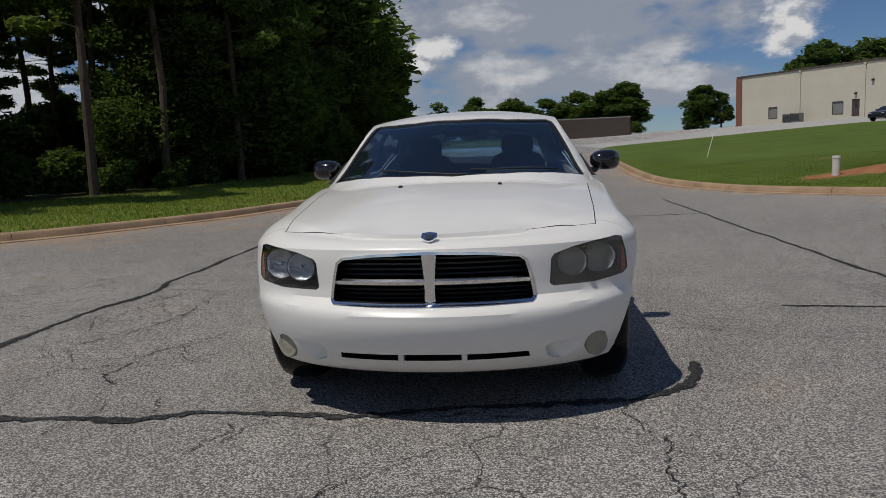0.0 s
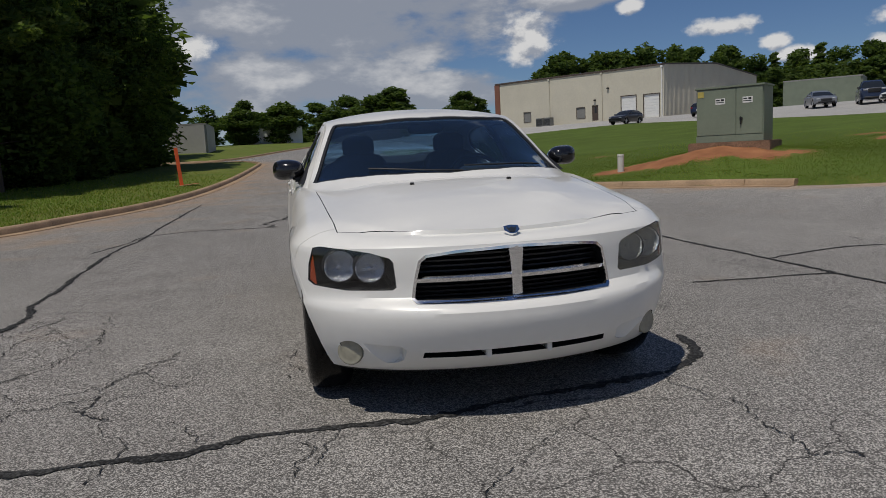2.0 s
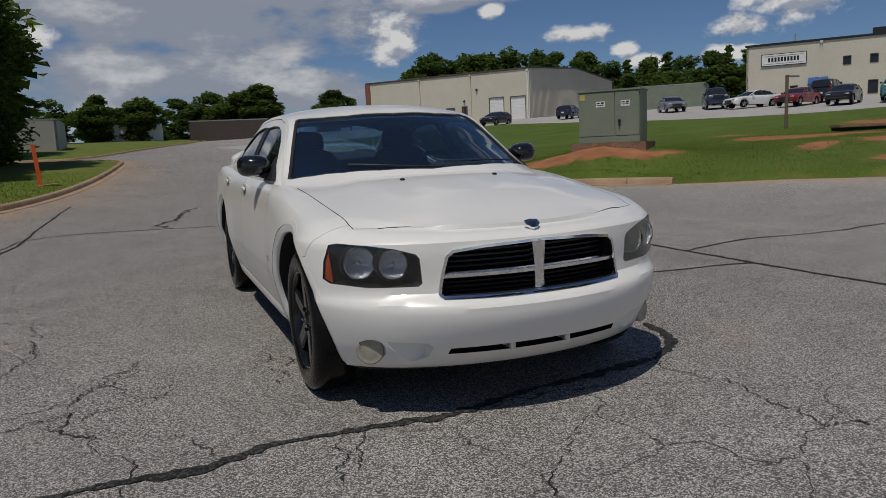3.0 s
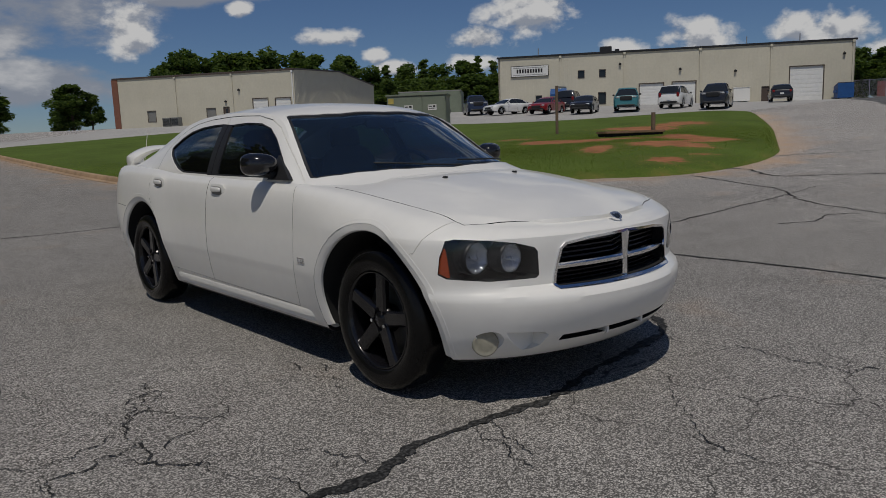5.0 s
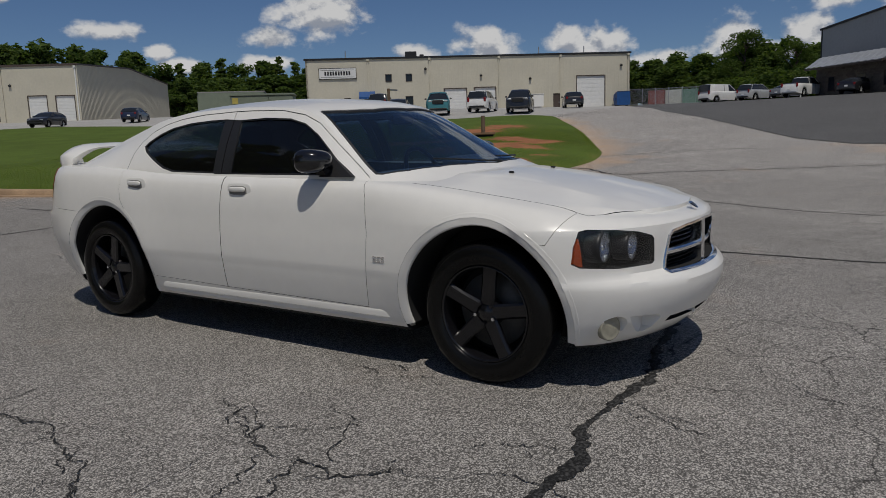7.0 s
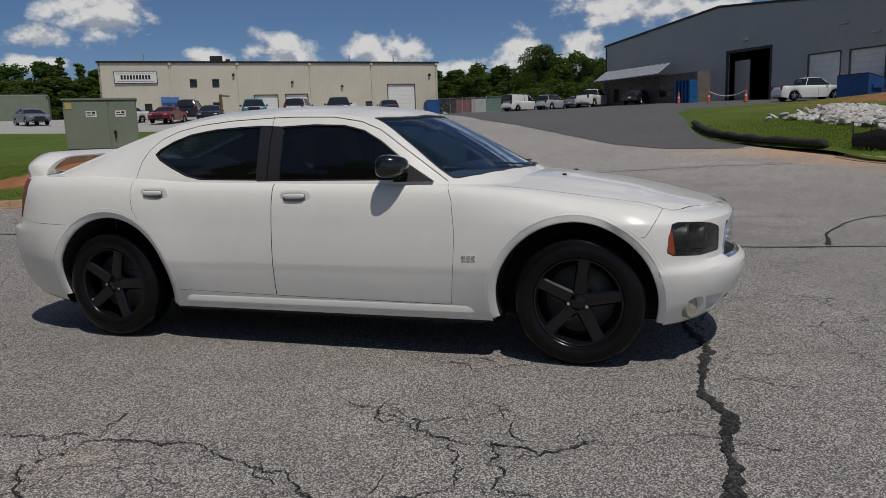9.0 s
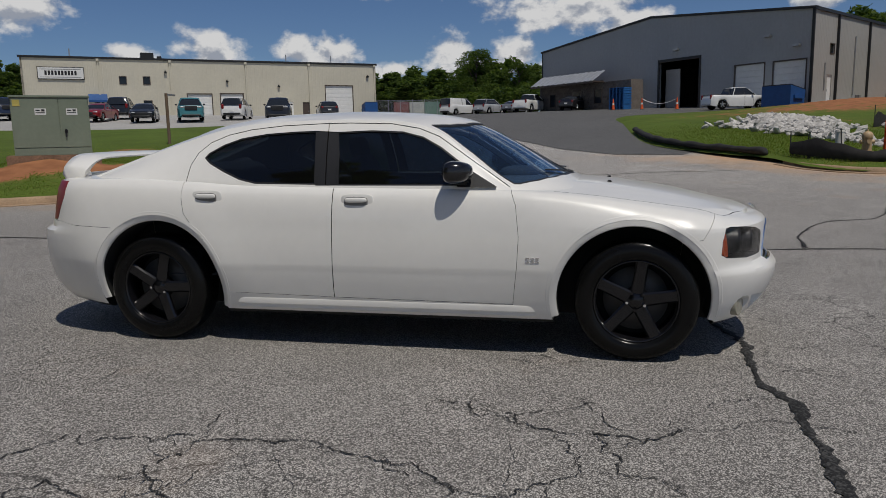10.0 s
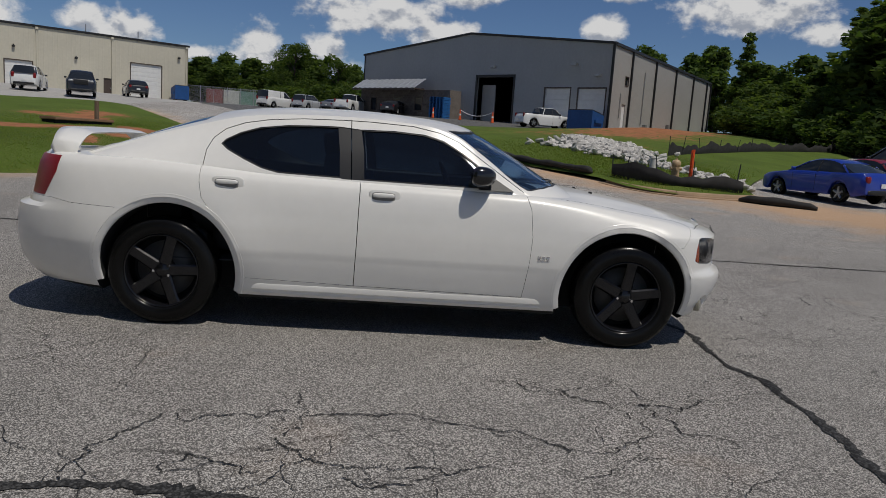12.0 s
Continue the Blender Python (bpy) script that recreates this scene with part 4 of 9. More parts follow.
def glass_solid(inset=0.0, low=0.85, y0=0.30, y1=3.74):
    ys = list(np.linspace(y0 + inset * 1.5, y1 - inset * 1.5, 86))
    secs = []
    for y in ys:
        c, rx, rz = float(G_CROWN(y)) - inset, float(G_RAILX(y)) - inset * 0.9, float(G_RAILZ(y)) - inset * 0.8
        bx = float(np.interp(y, [0.3, 0.7, 2.6, 3.2, 3.74], [0.835, 0.842, 0.842, 0.828, 0.785])) - inset
        bz = min(float(SHOULDER(y)) - 0.015, rz - 0.03)
        sec = [(bx, low)]
        for i in range(9):
            t = i / 8
            x = bx + (rx + 0.012 - bx) * t + 0.020 * math.sin(math.pi * t) * min(1, (rz - bz) / 0.2)
            sec.append((x, bz + (rz - 0.016 - bz) * t))
        for i in range(15):
            k = 1 - i / 14
            x = rx * k
            sec.append((x, rz + (c - rz) * (1 - k**2.3)))
        secs.append([(x, y, z) for x, z in sec])
    n = len(secs[0])
    verts, faces = [], []
    for s in secs:
        verts += s + [(-x, y, z) for x, y, z in s]
    m_ = 2 * n
    for k in range(len(secs) - 1):
        for i in range(n - 1):
            a, b, c, d = k * m_ + i, k * m_ + i + 1, (k + 1) * m_ + i + 1, (k + 1) * m_ + i
            faces.append((a, b, c, d))
            faces.append((d + n, c + n, b + n, a + n))
        faces.append((k * m_, (k + 1) * m_, (k + 1) * m_ + n, k * m_ + n))
    for k in (0, len(secs) - 1):
        o = k * m_
        faces.append(tuple(o + i for i in range(n)) + tuple(o + n + i for i in range(n - 2, -1, -1)))
    return solid(verts, faces)


ARCH_F = [(0.02 + 0.470 * math.cos(a), 0.355 + 0.470 * math.sin(a)) for a in np.linspace(0, 2 * math.pi, 40, endpoint=False)]
ARCH_R = [(3.005 + 0.470 * math.cos(a), 0.370 + 0.470 * math.sin(a)) for a in np.linspace(0, 2 * math.pi, 40, endpoint=False)]
DOOR_F = [(0.73, 1.2), (0.725, 1.02), (0.68, 0.90), (0.662, 0.72), (0.672, 0.55), (0.70, 0.315), (1.81, 0.328), (1.80, 0.60), (1.795, 0.95), (1.81, 1.2)]
DOOR_R = [(1.81, 1.2), (1.795, 0.95), (1.80, 0.60), (1.81, 0.328), (2.53, 0.342), (2.57, 0.52), (2.66, 0.69), (2.74, 0.78), (2.79, 0.85), (2.81, 0.95), (2.81, 1.2)]
BONNET = [(0.765, 0.47), (0.748, 0.10), (0.735, -0.20), (0.718, -0.474), (0.494, -0.578), (0.39, -0.635), (0.20, -0.67), (-0.20, -0.67), (-0.39, -0.635),
          (-0.494, -0.578), (-0.718, -0.474), (-0.735, -0.20), (-0.748, 0.10), (-0.765, 0.47)]
BOOT = [(0.70, 3.70), (0.72, 3.80), (0.70, 4.3), (-0.70, 4.3), (-0.72, 3.80), (-0.70, 3.70)]
NOSE = [(-0.20, 0.10), (-0.28, 0.71), (-0.345, 0.715), (-0.43, 0.855), (-0.46, 0.93), (-0.5, 1.2), (-1.4, 1.2), (-1.4, 0.10)]
TAILB = [(3.20, 0.10), (3.25, 0.752), (3.60, 0.766), (3.74, 0.788), (4.4, 0.788), (4.4, 0.10)]
LAMP = [(-0.522, 0.728), (-0.508, 0.71), (-0.500, 0.604), (-0.515, 0.592), (-0.70, 0.590), (-0.835, 0.606), (-0.858, 0.625), (-0.851, 0.70), (-0.830, 0.770), (-0.80, 0.777), (-0.70, 0.768), (-0.60, 0.752)]
GRILLE = [(-0.404, 0.712), (-0.418, 0.66), (-0.432, 0.59), (-0.436, 0.556), (-0.424, 0.544), (-0.20, 0.540), (0.20, 0.540), (0.424, 0.544), (0.436, 0.556), (0.432, 0.59), (0.418, 0.66),
          (0.404, 0.712), (0.378, 0.733), (0.25, 0.747), (0.0, 0.756), (-0.25, 0.747), (-0.378, 0.733)]
SLOT = [(-0.41, 0.296), (0.41, 0.296), (0.405, 0.325), (0.0, 0.330), (-0.405, 0.325)]
WIN_F = [(1.785, 1.015), (1.80, 1.20), (1.83, 1.340), (1.60, 1.346), (1.40, 1.335), (1.27, 1.302), (1.15, 1.237), (1.00, 1.130), (0.84, 1.012), (1.2, 1.012)]
WIN_R = [(1.925, 1.020), (2.33, 1.028), (2.44, 1.052), (2.56, 1.102), (2.67, 1.155), (2.715, 1.190), (2.69, 1.222), (2.60, 1.272), (2.48, 1.312), (2.30, 1.338), (2.10, 1.348),
         (1.965, 1.350), (1.94, 1.20)]
B_POST = [(1.785, 1.015), (1.80, 1.20), (1.83, 1.341), (1.965, 1.350), (1.94, 1.20), (1.925, 1.015)]
WSCREEN = [(0.0, 0.385), (0.30, 0.418), (0.50, 0.478), (0.65, 0.568), (0.752, 0.668), (0.768, 0.703), (0.680, 0.975), (0.592, 1.235), (0.565, 1.245), (0.45, 1.15), (0.30, 1.075), (0.0, 1.035)]
WSCREEN = WSCREEN + [(-x, y) for x, y in WSCREEN[-2:0:-1]]
RSCREEN = [(0.0, 2.80), (0.40, 2.83), (0.52, 2.87), (0.60, 3.42), (0.56, 3.50), (0.3, 3.56), (0.0, 3.58)]
RSCREEN = RSCREEN + [(-x, y) for x, y in RSCREEN[-2:0:-1]]
FRAME_LINE = [(0.725, 1.0), (1.0, 1.185), (1.17, 1.300), (1.30, 1.352), (1.48, 1.384), (1.75, 1.394), (1.92, 1.394), (2.20, 1.386), (2.42, 1.366), (2.58, 1.335), (2.70, 1.288), (2.77, 1.225), (2.80, 1.15), (2.81, 1.0)]


def ribbon(line, w):
    """A thin polygon along a line."""
    P = [np.array(p) for p in line]
    left, right = [], []
    for i, p in enumerate(P):
        d = P[min(i + 1, len(P) - 1)] - P[max(i - 1, 0)]
        n = np.array([-d[1], d[0]]) / np.linalg.norm(d) * w / 2
        left.append(tuple(p + n))
        right.append(tuple(p - n))
    return left + right[::-1]


def disc_poly(cx, cz, r, n=24):
    return [(cx + r * math.cos(a), cz + r * math.sin(a)) for a in np.linspace(0, 2 * math.pi, n, endpoint=False)]


def as_part(name, me, mats, parent, angle=32, label="", pick=None):
    me.name = name
    me.materials.clear()
    for m_ in (mats if isinstance(mats, (list, tuple)) else [mats]):
        me.materials.append(m_)
    if pick:
        me.polygons.foreach_set("material_index", [pick(p) for p in me.polygons])
    else:
        me.polygons.foreach_set("material_index", [0] * len(me.polygons))
    ob = new(name, me)
    ob.parent = parent
    shade(ob, angle)
    if label:
        tagged(ob, label)
    return ob


def in_well(p):
    """Faces of the cut wheel wells and pockets, which are black inside."""
    c, n = p.center, p.normal
    for cy, cz in ((0.02, 0.355), (3.005, 0.370)):
        r = math.hypot(c.y - cy, c.z - cz)
        if r < 0.474 and abs(c.x) > 0.54 and (r < 0.466 or n.y * (c.y - cy) + n.z * (c.z - cz) < 0) and abs(n.x) < 0.5 and r > 0.44:
            return 1
        if abs(abs(c.x) - 0.56) < 0.02 and r < 0.475 and abs(n.x) > 0.9:
            return 1
    if c.z < 0.22 and n.z < -0.5:
        return 1
    if abs(c.x) < 0.413 and 0.293 < c.z < 0.333 and abs(n.y) < 0.6 and c.y > -0.815:
        return 1
    if abs(c.x) < 0.443 and 0.535 < c.z < 0.762 and abs(n.y) < 0.3 and c.y > -0.80:
        return 1
    if 0.49 < abs(c.x) < 0.872 and 0.582 < c.z < 0.782 and abs(n.y) < 0.15 and -0.72 < c.y < -0.365:
        return 1
    if c.y < -0.40 and abs(n.y) < 0.999 and c.z < 0.80:
        # the walls of the lamp, grille and slot pockets
        if -0.62 < c.y < -0.44 and abs(c.x) < 0.45 and 0.28 < c.z < 0.75:
            return 1
    if abs(n.y + 1) < 1e-3 and c.y > -0.645 and c.z < 0.8:
        return 1
    return 0


def cabin_pick(p):
    c, n = p.center, p.normal
    if 0.5 < c.y < 3.6 and abs(c.x) < 0.80 and c.z < 1.06 and (abs(n.x) > 0.9 or abs(n.y) > 0.9 or (n.z > 0.9 and c.z < 0.80)) and c.z < 0.99:
        return 1
    return in_well(p)


def tube_bm(pts, r, n=8):
    """A round bar along a line of points."""
    bm = bmesh.new()
    rings = []
    for i, p in enumerate(pts):
        d = (Vector(pts[min(i + 1, len(pts) - 1)]) - Vector(pts[max(i - 1, 0)])).normalized()
        u = d.orthogonal().normalized() if i == 0 else (u - d * u.dot(d)).normalized()
        v = d.cross(u)
        rings.append([bm.verts.new(Vector(p) + (u * math.cos(a) + v * math.sin(a)) * r) for a in np.linspace(0, 2 * math.pi, n, endpoint=False)])
    for p, q in zip(rings, rings[1:]):
        for j in range(n):
            bm.faces.new((p[j], p[(j + 1) % n], q[(j + 1) % n], q[j]))
    bm.faces.new(rings[0][::-1])
    bm.faces.new(rings[-1])
    return bm


def screen_base(x):
    """The lower edge of the windscreen along the car."""
    return 0.385 + 0.30 * (abs(x) / 0.74) ** 2.3


def build_car():
    car = thing("car", "white four-door saloon car with black wheels parked on asphalt", "car")
    raw = temp(body_solid(), "raw")
    inner = body_solid(0.006)
    skin_out = temp(body_solid(-0.003), "skin")
    skin_me = carve(skin_out, [("DIFFERENCE", inner)])
    drop(skin_out)
    skin = new("skin", skin_me)
    bm_c1 = box_bm((-0.775, 0.76, 0.42, 0.775, 3.02, 1.6))
    bm_c3 = box_bm((-0.60, 0.56, 0.42, 0.60, 0.80, 1.6))
    bm_c2 = box_bm((-0.62, 2.9, 1.0, 0.62, 3.50, 1.6))
    steps = [("DIFFERENCE", both(ARCH_F, "x", -1.2, -0.56)), ("DIFFERENCE", both(ARCH_R, "x", -1.2, -0.56)), ("DIFFERENCE", bm_c1), ("DIFFERENCE", bm_c3), ("DIFFERENCE", bm_c2),
             ("DIFFERENCE", both(LAMP, "y", -1.2, -0.37)), ("DIFFERENCE", prism_bm(GRILLE, "y", -1.2, -0.64)), ("DIFFERENCE", prism_bm(SLOT, "y", -1.2, -0.66)),
             ("DIFFERENCE", both(disc_poly(-0.705, 0.312, 0.058), "y", -1.2, -0.56)),
             ("DIFFERENCE", both([(-0.70, 0.366), (-0.50, 0.354), (-0.475, 0.335), (-0.485, 0.285), (-0.52, 0.268), (-0.70, 0.258)], "y", -1.2, -0.650))]
    full = new("full", carve(raw, steps))
    drop(raw)

    def piece(name, poly, axis, lo, hi, label="", parent=car, gap=0.0024, mirror=False, pick=in_well, extra=()):
        cut = shrink(poly, gap)
        if name == "bonnet":    # closed joint across the front, open ones at the corners and sides
            cut = [p if abs(p[0]) < 0.41 else ((q[0], p[1]) if p[1] > 0.4 else q) for p, q in zip(poly, cut)]
        bm = prism_bm(cut, axis, lo, hi)
        me = carve(full, [("INTERSECT", bm), *extra])
        k = "xyz".index(axis)

        def dark_edges(p):
            """The cut edges, which face across the prism, are the dark inside of a joint."""
            if abs(p.normal[k]) < 0.012 and (axis != "z" or (p.center.z > 0.81 and p.center.y < 0.44)) and (axis != "x" or abs(p.center.x) > 0.62) and not (name.endswith("bumper") and (p.center.z < 0.5 or abs(p.center.x) < 0.70)):
                return 1
            if name == "front_bumper" and abs(p.normal.z) < 0.012 and p.center.z > 0.81:
                return 1
            return pick(p)
        return as_part(name, me, [M_PAINT, M_WELL], parent, label=label, pick=dark_edges)

    for s in (-1, 1):
        lo, hi = (-1.2, -0.60) if s < 0 else (0.60, 1.2)
        d1 = piece("door", DOOR_F, "x", lo, hi, pick=cabin_pick)
        d2 = piece("door", DOOR_R, "x", lo, hi, pick=cabin_pick)
        for d, hy, hz in ((d1, 1.636, 0.924), (d2, 2.63, 0.949)):
            hx = s * (side_x(hy, hz) - 0.001)
            def pill(dx, tx, ly, lz, oy=0.0, oz=0.0):
                bm = bmesh.new()
                bmesh.ops.create_uvsphere(bm, u_segments=24, v_segments=12, radius=1.0)
                for v in bm.verts:
                    v.co = Vector((hx + s * dx + tx * v.co.x, hy + oy + ly * np.sign(v.co.y) * abs(v.co.y) ** 0.5, hz + oz + lz * np.sign(v.co.z) * abs(v.co.z) ** 0.55))
                return bm
            shade(part("handle_cup", pill(0.0, 0.0070, 0.102, 0.046), M_PAINT, d), 40)
            # the handle's shadow in the cup, painted as a grey pill
            shade(part("handle_recess", pill(0.0040, 0.0052, 0.078, 0.033, 0.006, -0.003), M_HANDLE_SHADE, d, "hollow behind the handle, its shade painted grey"), 40)
            shade(part("handle", pill(0.014, 0.011, 0.070, 0.015, 0.006, 0.008), M_PAINT, d), 40)
    nose_cut = [("DIFFERENCE", prism_bm(BONNET, "z", 0.80, 1.3))]
    piece("front_bumper", NOSE, "x", -1.3, 1.3, extra=nose_cut)
    piece("rear_bumper", TAILB, "x", -1.3, 1.3)
    piece("bonnet", BONNET, "z", 0.80, 1.3, gap=0.0042, extra=[("DIFFERENCE", box_bm((-2, -2, -1, 2, 3, 0.801)))])
    rest = [("DIFFERENCE", both(DOOR_F, "x", -1.2, -0.60)), ("DIFFERENCE", both(DOOR_R, "x", -1.2, -0.60)), ("DIFFERENCE", prism_bm(NOSE, "x", -1.3, 1.3)),
            ("DIFFERENCE", prism_bm(TAILB, "x", -1.3, 1.3)), ("DIFFERENCE", prism_bm(BONNET, "z", 0.80, 1.3))]

    def body_edges(p):
        c, n = p.center, p.normal
        if abs(n.x) < 0.012 and abs(c.x) > 0.60 and 0.64 < c.y < 2.85 and 0.30 < c.z < 1.0:
            return 1
        if abs(n.z) < 0.012 and abs(c.x) < 0.80 and c.y < 0.44 and c.z > 0.80:
            return 1
        return cabin_pick(p)
    as_part("body", carve(full, rest), [M_PAINT, M_WELL], car, pick=body_edges)
    drop(full)
    # glasshouse
    g = temp(glass_solid(), "g")
    shell = new("shell", carve(g, [("DIFFERENCE", glass_solid(0.032, low=0.5))]))
    drop(g)
    roof_me = carve(shell, [("DIFFERENCE", prism_bm(WSCREEN, "z", 0.6, 2.0)), ("DIFFERENCE", prism_bm(RSCREEN, "z", 0.6, 2.0)),
                            ("DIFFERENCE", both(WIN_F, "x", -1.2, -0.4)), ("DIFFERENCE", both(WIN_R, "x", -1.2, -0.4)), ("DIFFERENCE", both(B_POST, "x", -1.2, -0.4)),
                            ("DIFFERENCE", both(ribbon(FRAME_LINE, 0.005), "x", -1.2, -0.4)), ("DIFFERENCE", both(ribbon([(1.885, 1.335), (1.89, 1.40)], 0.006), "x", -1.2, -0.4))])

    def roof_pick(p):
        c, n = p.center, p.normal
        out = n.x * c.x * 0.3 + n.z * 0.6 + (n.y * (c.y - 1.9) * 0.15)
        return 1 if out < -0.02 else 0
    as_part("roof", roof_me, [M_PAINT, M_HEADLINING], car, pick=roof_pick, angle=30)
    drop(shell)
    g = temp(glass_solid(0.010, low=0.84), "g")
    pane = new("pane", carve(g, [("DIFFERENCE", glass_solid(0.014, low=0.5))]))
    drop(g)

    def glazing(name, poly, axis, lo, hi, material, label):
        me = carve(pane, [("INTERSECT", prism_bm(shrink(poly, -0.008), axis, lo, hi))])
        ob = as_part(name, me, material, car, label=label)
        ob.visible_shadow = False
        return ob
    glazing("windscreen", WSCREEN, "z", 0.6, 2.0, M_WSCREEN, "clear windscreen glass")
    glazing("rear_window", RSCREEN, "z", 0.6, 2.0, M_REARGLASS, "tinted rear window")
    for lo, hi in ((-1.2, -0.4), (0.4, 1.2)):
        glazing("door_window", WIN_F, "x", lo, hi, M_TINT, "dark tinted side glass")
        glazing("door_window", WIN_R, "x", lo, hi, M_TINT, "dark tinted side glass")
    drop(pane)
    g = temp(glass_solid(0.004, low=0.84), "g")
    pane = new("pane", carve(g, [("DIFFERENCE", glass_solid(0.018, low=0.5))]))
    drop(g)
    for lo, hi in ((-1.2, -0.4), (0.4, 1.2)):
        as_part("pillar_trim", carve(pane, [("INTERSECT", prism_bm(B_POST, "x", lo, hi)), ("DIFFERENCE", prism_bm(ribbon([(1.855, 0.95), (1.868, 1.15), (1.892, 1.40)], 0.008), "x", -1.2, 1.2))]), M_BLACKTRIM, car, label="black door pillar trim")
        for win in (WIN_F, WIN_R):
            me = carve(pane, [("INTERSECT", prism_bm(shrink(win, -0.006), "x", lo, hi)), ("DIFFERENCE", prism_bm(shrink(win, 0.009), "x", -1.3, 1.3))])
            as_part("window_seal", me, M_BLACKTRIM, car, label="black rubber window seal")
    me = carve(pane, [("INTERSECT", prism_bm(shrink(WSCREEN, -0.006), "z", 0.6, 2.0)), ("DIFFERENCE", prism_bm(shrink(WSCREEN, 0.018), "z", 0.5, 2.1))])
    as_part("windscreen_seal", me, M_BLACKTRIM, car, label="black windscreen surround")
    drop(pane)
    # lamps
    for s in (-1, 1):
        poly = LAMP if s < 0 else [(-x, z) for x, z in LAMP][::-1]
        me = carve(skin, [("INTERSECT", prism_bm(shrink(poly, 0.002), "y", -1.2, -0.42))])
        lens = as_part("headlight", me, M_LENS if s < 0 else M_HAZE, car, label="clear headlight with two bulbs" if s < 0 else "hazed headlight lens")
        lens.visible_shadow = False
        for cx, cy, cz, r in ((-0.722, -0.528, 0.690, 0.063), (-0.600, -0.612, 0.684, 0.058)):
            prof = [(0.000, 0.006), (0.002, r * 0.45), (0.016, r * 0.72), (0.040, r), (0.046, r * 1.06), (0.040, r * 1.10), (-0.02, r * 1.02)]
            bm = lathe_bm(prof, 28)
            bmesh.ops.rotate(bm, cent=(0, 0, 0), matrix=Matrix.Rotation(radians(-90), 3, "Z"), verts=bm.verts)
            bmesh.ops.translate(bm, vec=(s * -cx * 1.0 if s > 0 else cx, cy + 0.02, cz), verts=bm.verts)
            for v in bm.verts:
                if s > 0:
                    v.co.x = abs(v.co.x)
            for i, v in enumerate(bm.verts):    # flutes pressed into the bowl
                v.co.y += 0.0035 * math.sin(v.co.x * 420) * (1 if abs(v.co.z - cz) < r * 0.9 else 0)
            part("reflector", bm, M_BOWL, lens, "bright chrome reflector bowl")
            bm = lathe_bm([(0.0475, r * 1.065), (0.0475, r * 1.12), (0.030, r * 1.17), (-0.03, r * 1.17)], 28)
            bmesh.ops.rotate(bm, cent=(0, 0, 0), matrix=Matrix.Rotation(radians(-90), 3, "Z"), verts=bm.verts)
            bmesh.ops.translate(bm, vec=(-s * cx, cy + 0.02, cz), verts=bm.verts)
            part("bezel", bm, M_BLACKTRIM, lens)
            bm = bmesh.new()
            bmesh.ops.create_uvsphere(bm, u_segments=14, v_segments=8, radius=0.014)
            bmesh.ops.translate(bm, vec=(cx * (1 if s < 0 else -1), cy - 0.012, cz), verts=bm.verts)
            part("bulb", bm, M_CHROME, lens)
        side = [(-0.824, 0.585), (-0.93, 0.585), (-0.93, 0.785), (-0.836, 0.785)]
        side = side if s < 0 else [(-x, z) for x, z in side][::-1]
        me = carve(skin, [("INTERSECT", prism_bm(shrink(poly, 0.006), "y", -1.2, -0.42)), ("INTERSECT", prism_bm(side, "y", -1.2, -0.3))])
        for v in me.vertices:
            v.co.y += 0.006
            v.co.x *= 0.996
        as_part("side_marker", me, M_AMBER, lens, label="amber side marker")
        bm = prism_bm([(x * 0.998, z) for x, z in shrink(poly, 0.003)], "y", -0.378, -0.372)
        part("housing", bm, M_BLACKTRIM, lens)
        # fog lamp
        bm = lathe_bm([(-0.6095, 0.0), (-0.608, 0.030), (-0.604, 0.050), (-0.607, 0.054), (-0.602, 0.059), (-0.560, 0.059)], 28)
        bmesh.ops.rotate(bm, cent=(0, 0, 0), matrix=Matrix.Rotation(radians(90), 3, "Z"), verts=bm.verts)
        bmesh.ops.rotate(bm, cent=(0, -0.60, 0), matrix=Matrix.Rotation(radians(28 * s), 3, "Z"), verts=bm.verts)
        bmesh.ops.translate(bm, vec=(0.703 * s, 0.026, 0.312), verts=bm.verts)
        part("fog_lamp", bm, M_FOGLENS, car, "cloudy round fog lamp")
        tail = [(3.695, 1.052), (3.715, 0.95), (3.80, 0.797), (4.4, 0.80), (4.4, 1.055)]
        lo, hi = (-1.2, -0.42) if s < 0 else (0.42, 1.2)
        me = carve(skin, [("INTERSECT", prism_bm(tail, "x", lo, hi))])
        as_part("tail_light", me, M_RED, car, label="red tail light wrapped round the corner")
    # chrome grille
    me = carve(skin, [("INTERSECT", prism_bm(shrink(GRILLE, -0.006), "y", -1.2, -0.5)), ("DIFFERENCE", prism_bm(shrink(GRILLE, 0.006), "y", -1.3, -0.4))])
    for v in me.vertices:
        v.co.y -= 0.004
    grille = as_part("grille", me, M_CHROME, car, label="chrome grille frame with crosshair bars")
    drop(skin)
    bm = box_bm((-0.44, -0.650, 0.53, 0.44, -0.642, 0.76))
    part("grille_back", bm, M_WELL, grille)
    for z0 in (0.554, 0.573, 0.592, 0.611, 0.658, 0.680, 0.702, 0.724, 0.742):
        hw = 0.420 if z0 < 0.65 else (0.405 if z0 < 0.71 else (0.385 if z0 < 0.73 else 0.27))
        vs, fs = [], []
        for i in range(13):
            x = -hw + 2 * hw * i / 12
            y = -0.752 + 0.075 * (abs(x) / 0.44) ** 2
            vs += [(x, y, z0 + 0.005), (x, y + 0.003, z0 - 0.003), (x, y + 0.075, z0 - 0.012), (x, y + 0.075, z0 - 0.004)]
        for i in range(12):
            fs += [(4 * i + a, 4 * i + (a + 1) % 4, 4 * i + 4 + (a + 1) % 4, 4 * i + 4 + a) for a in range(4)]
        link_mesh("slat", vs, fs, M_BLACKTRIM, grille, smooth=False)
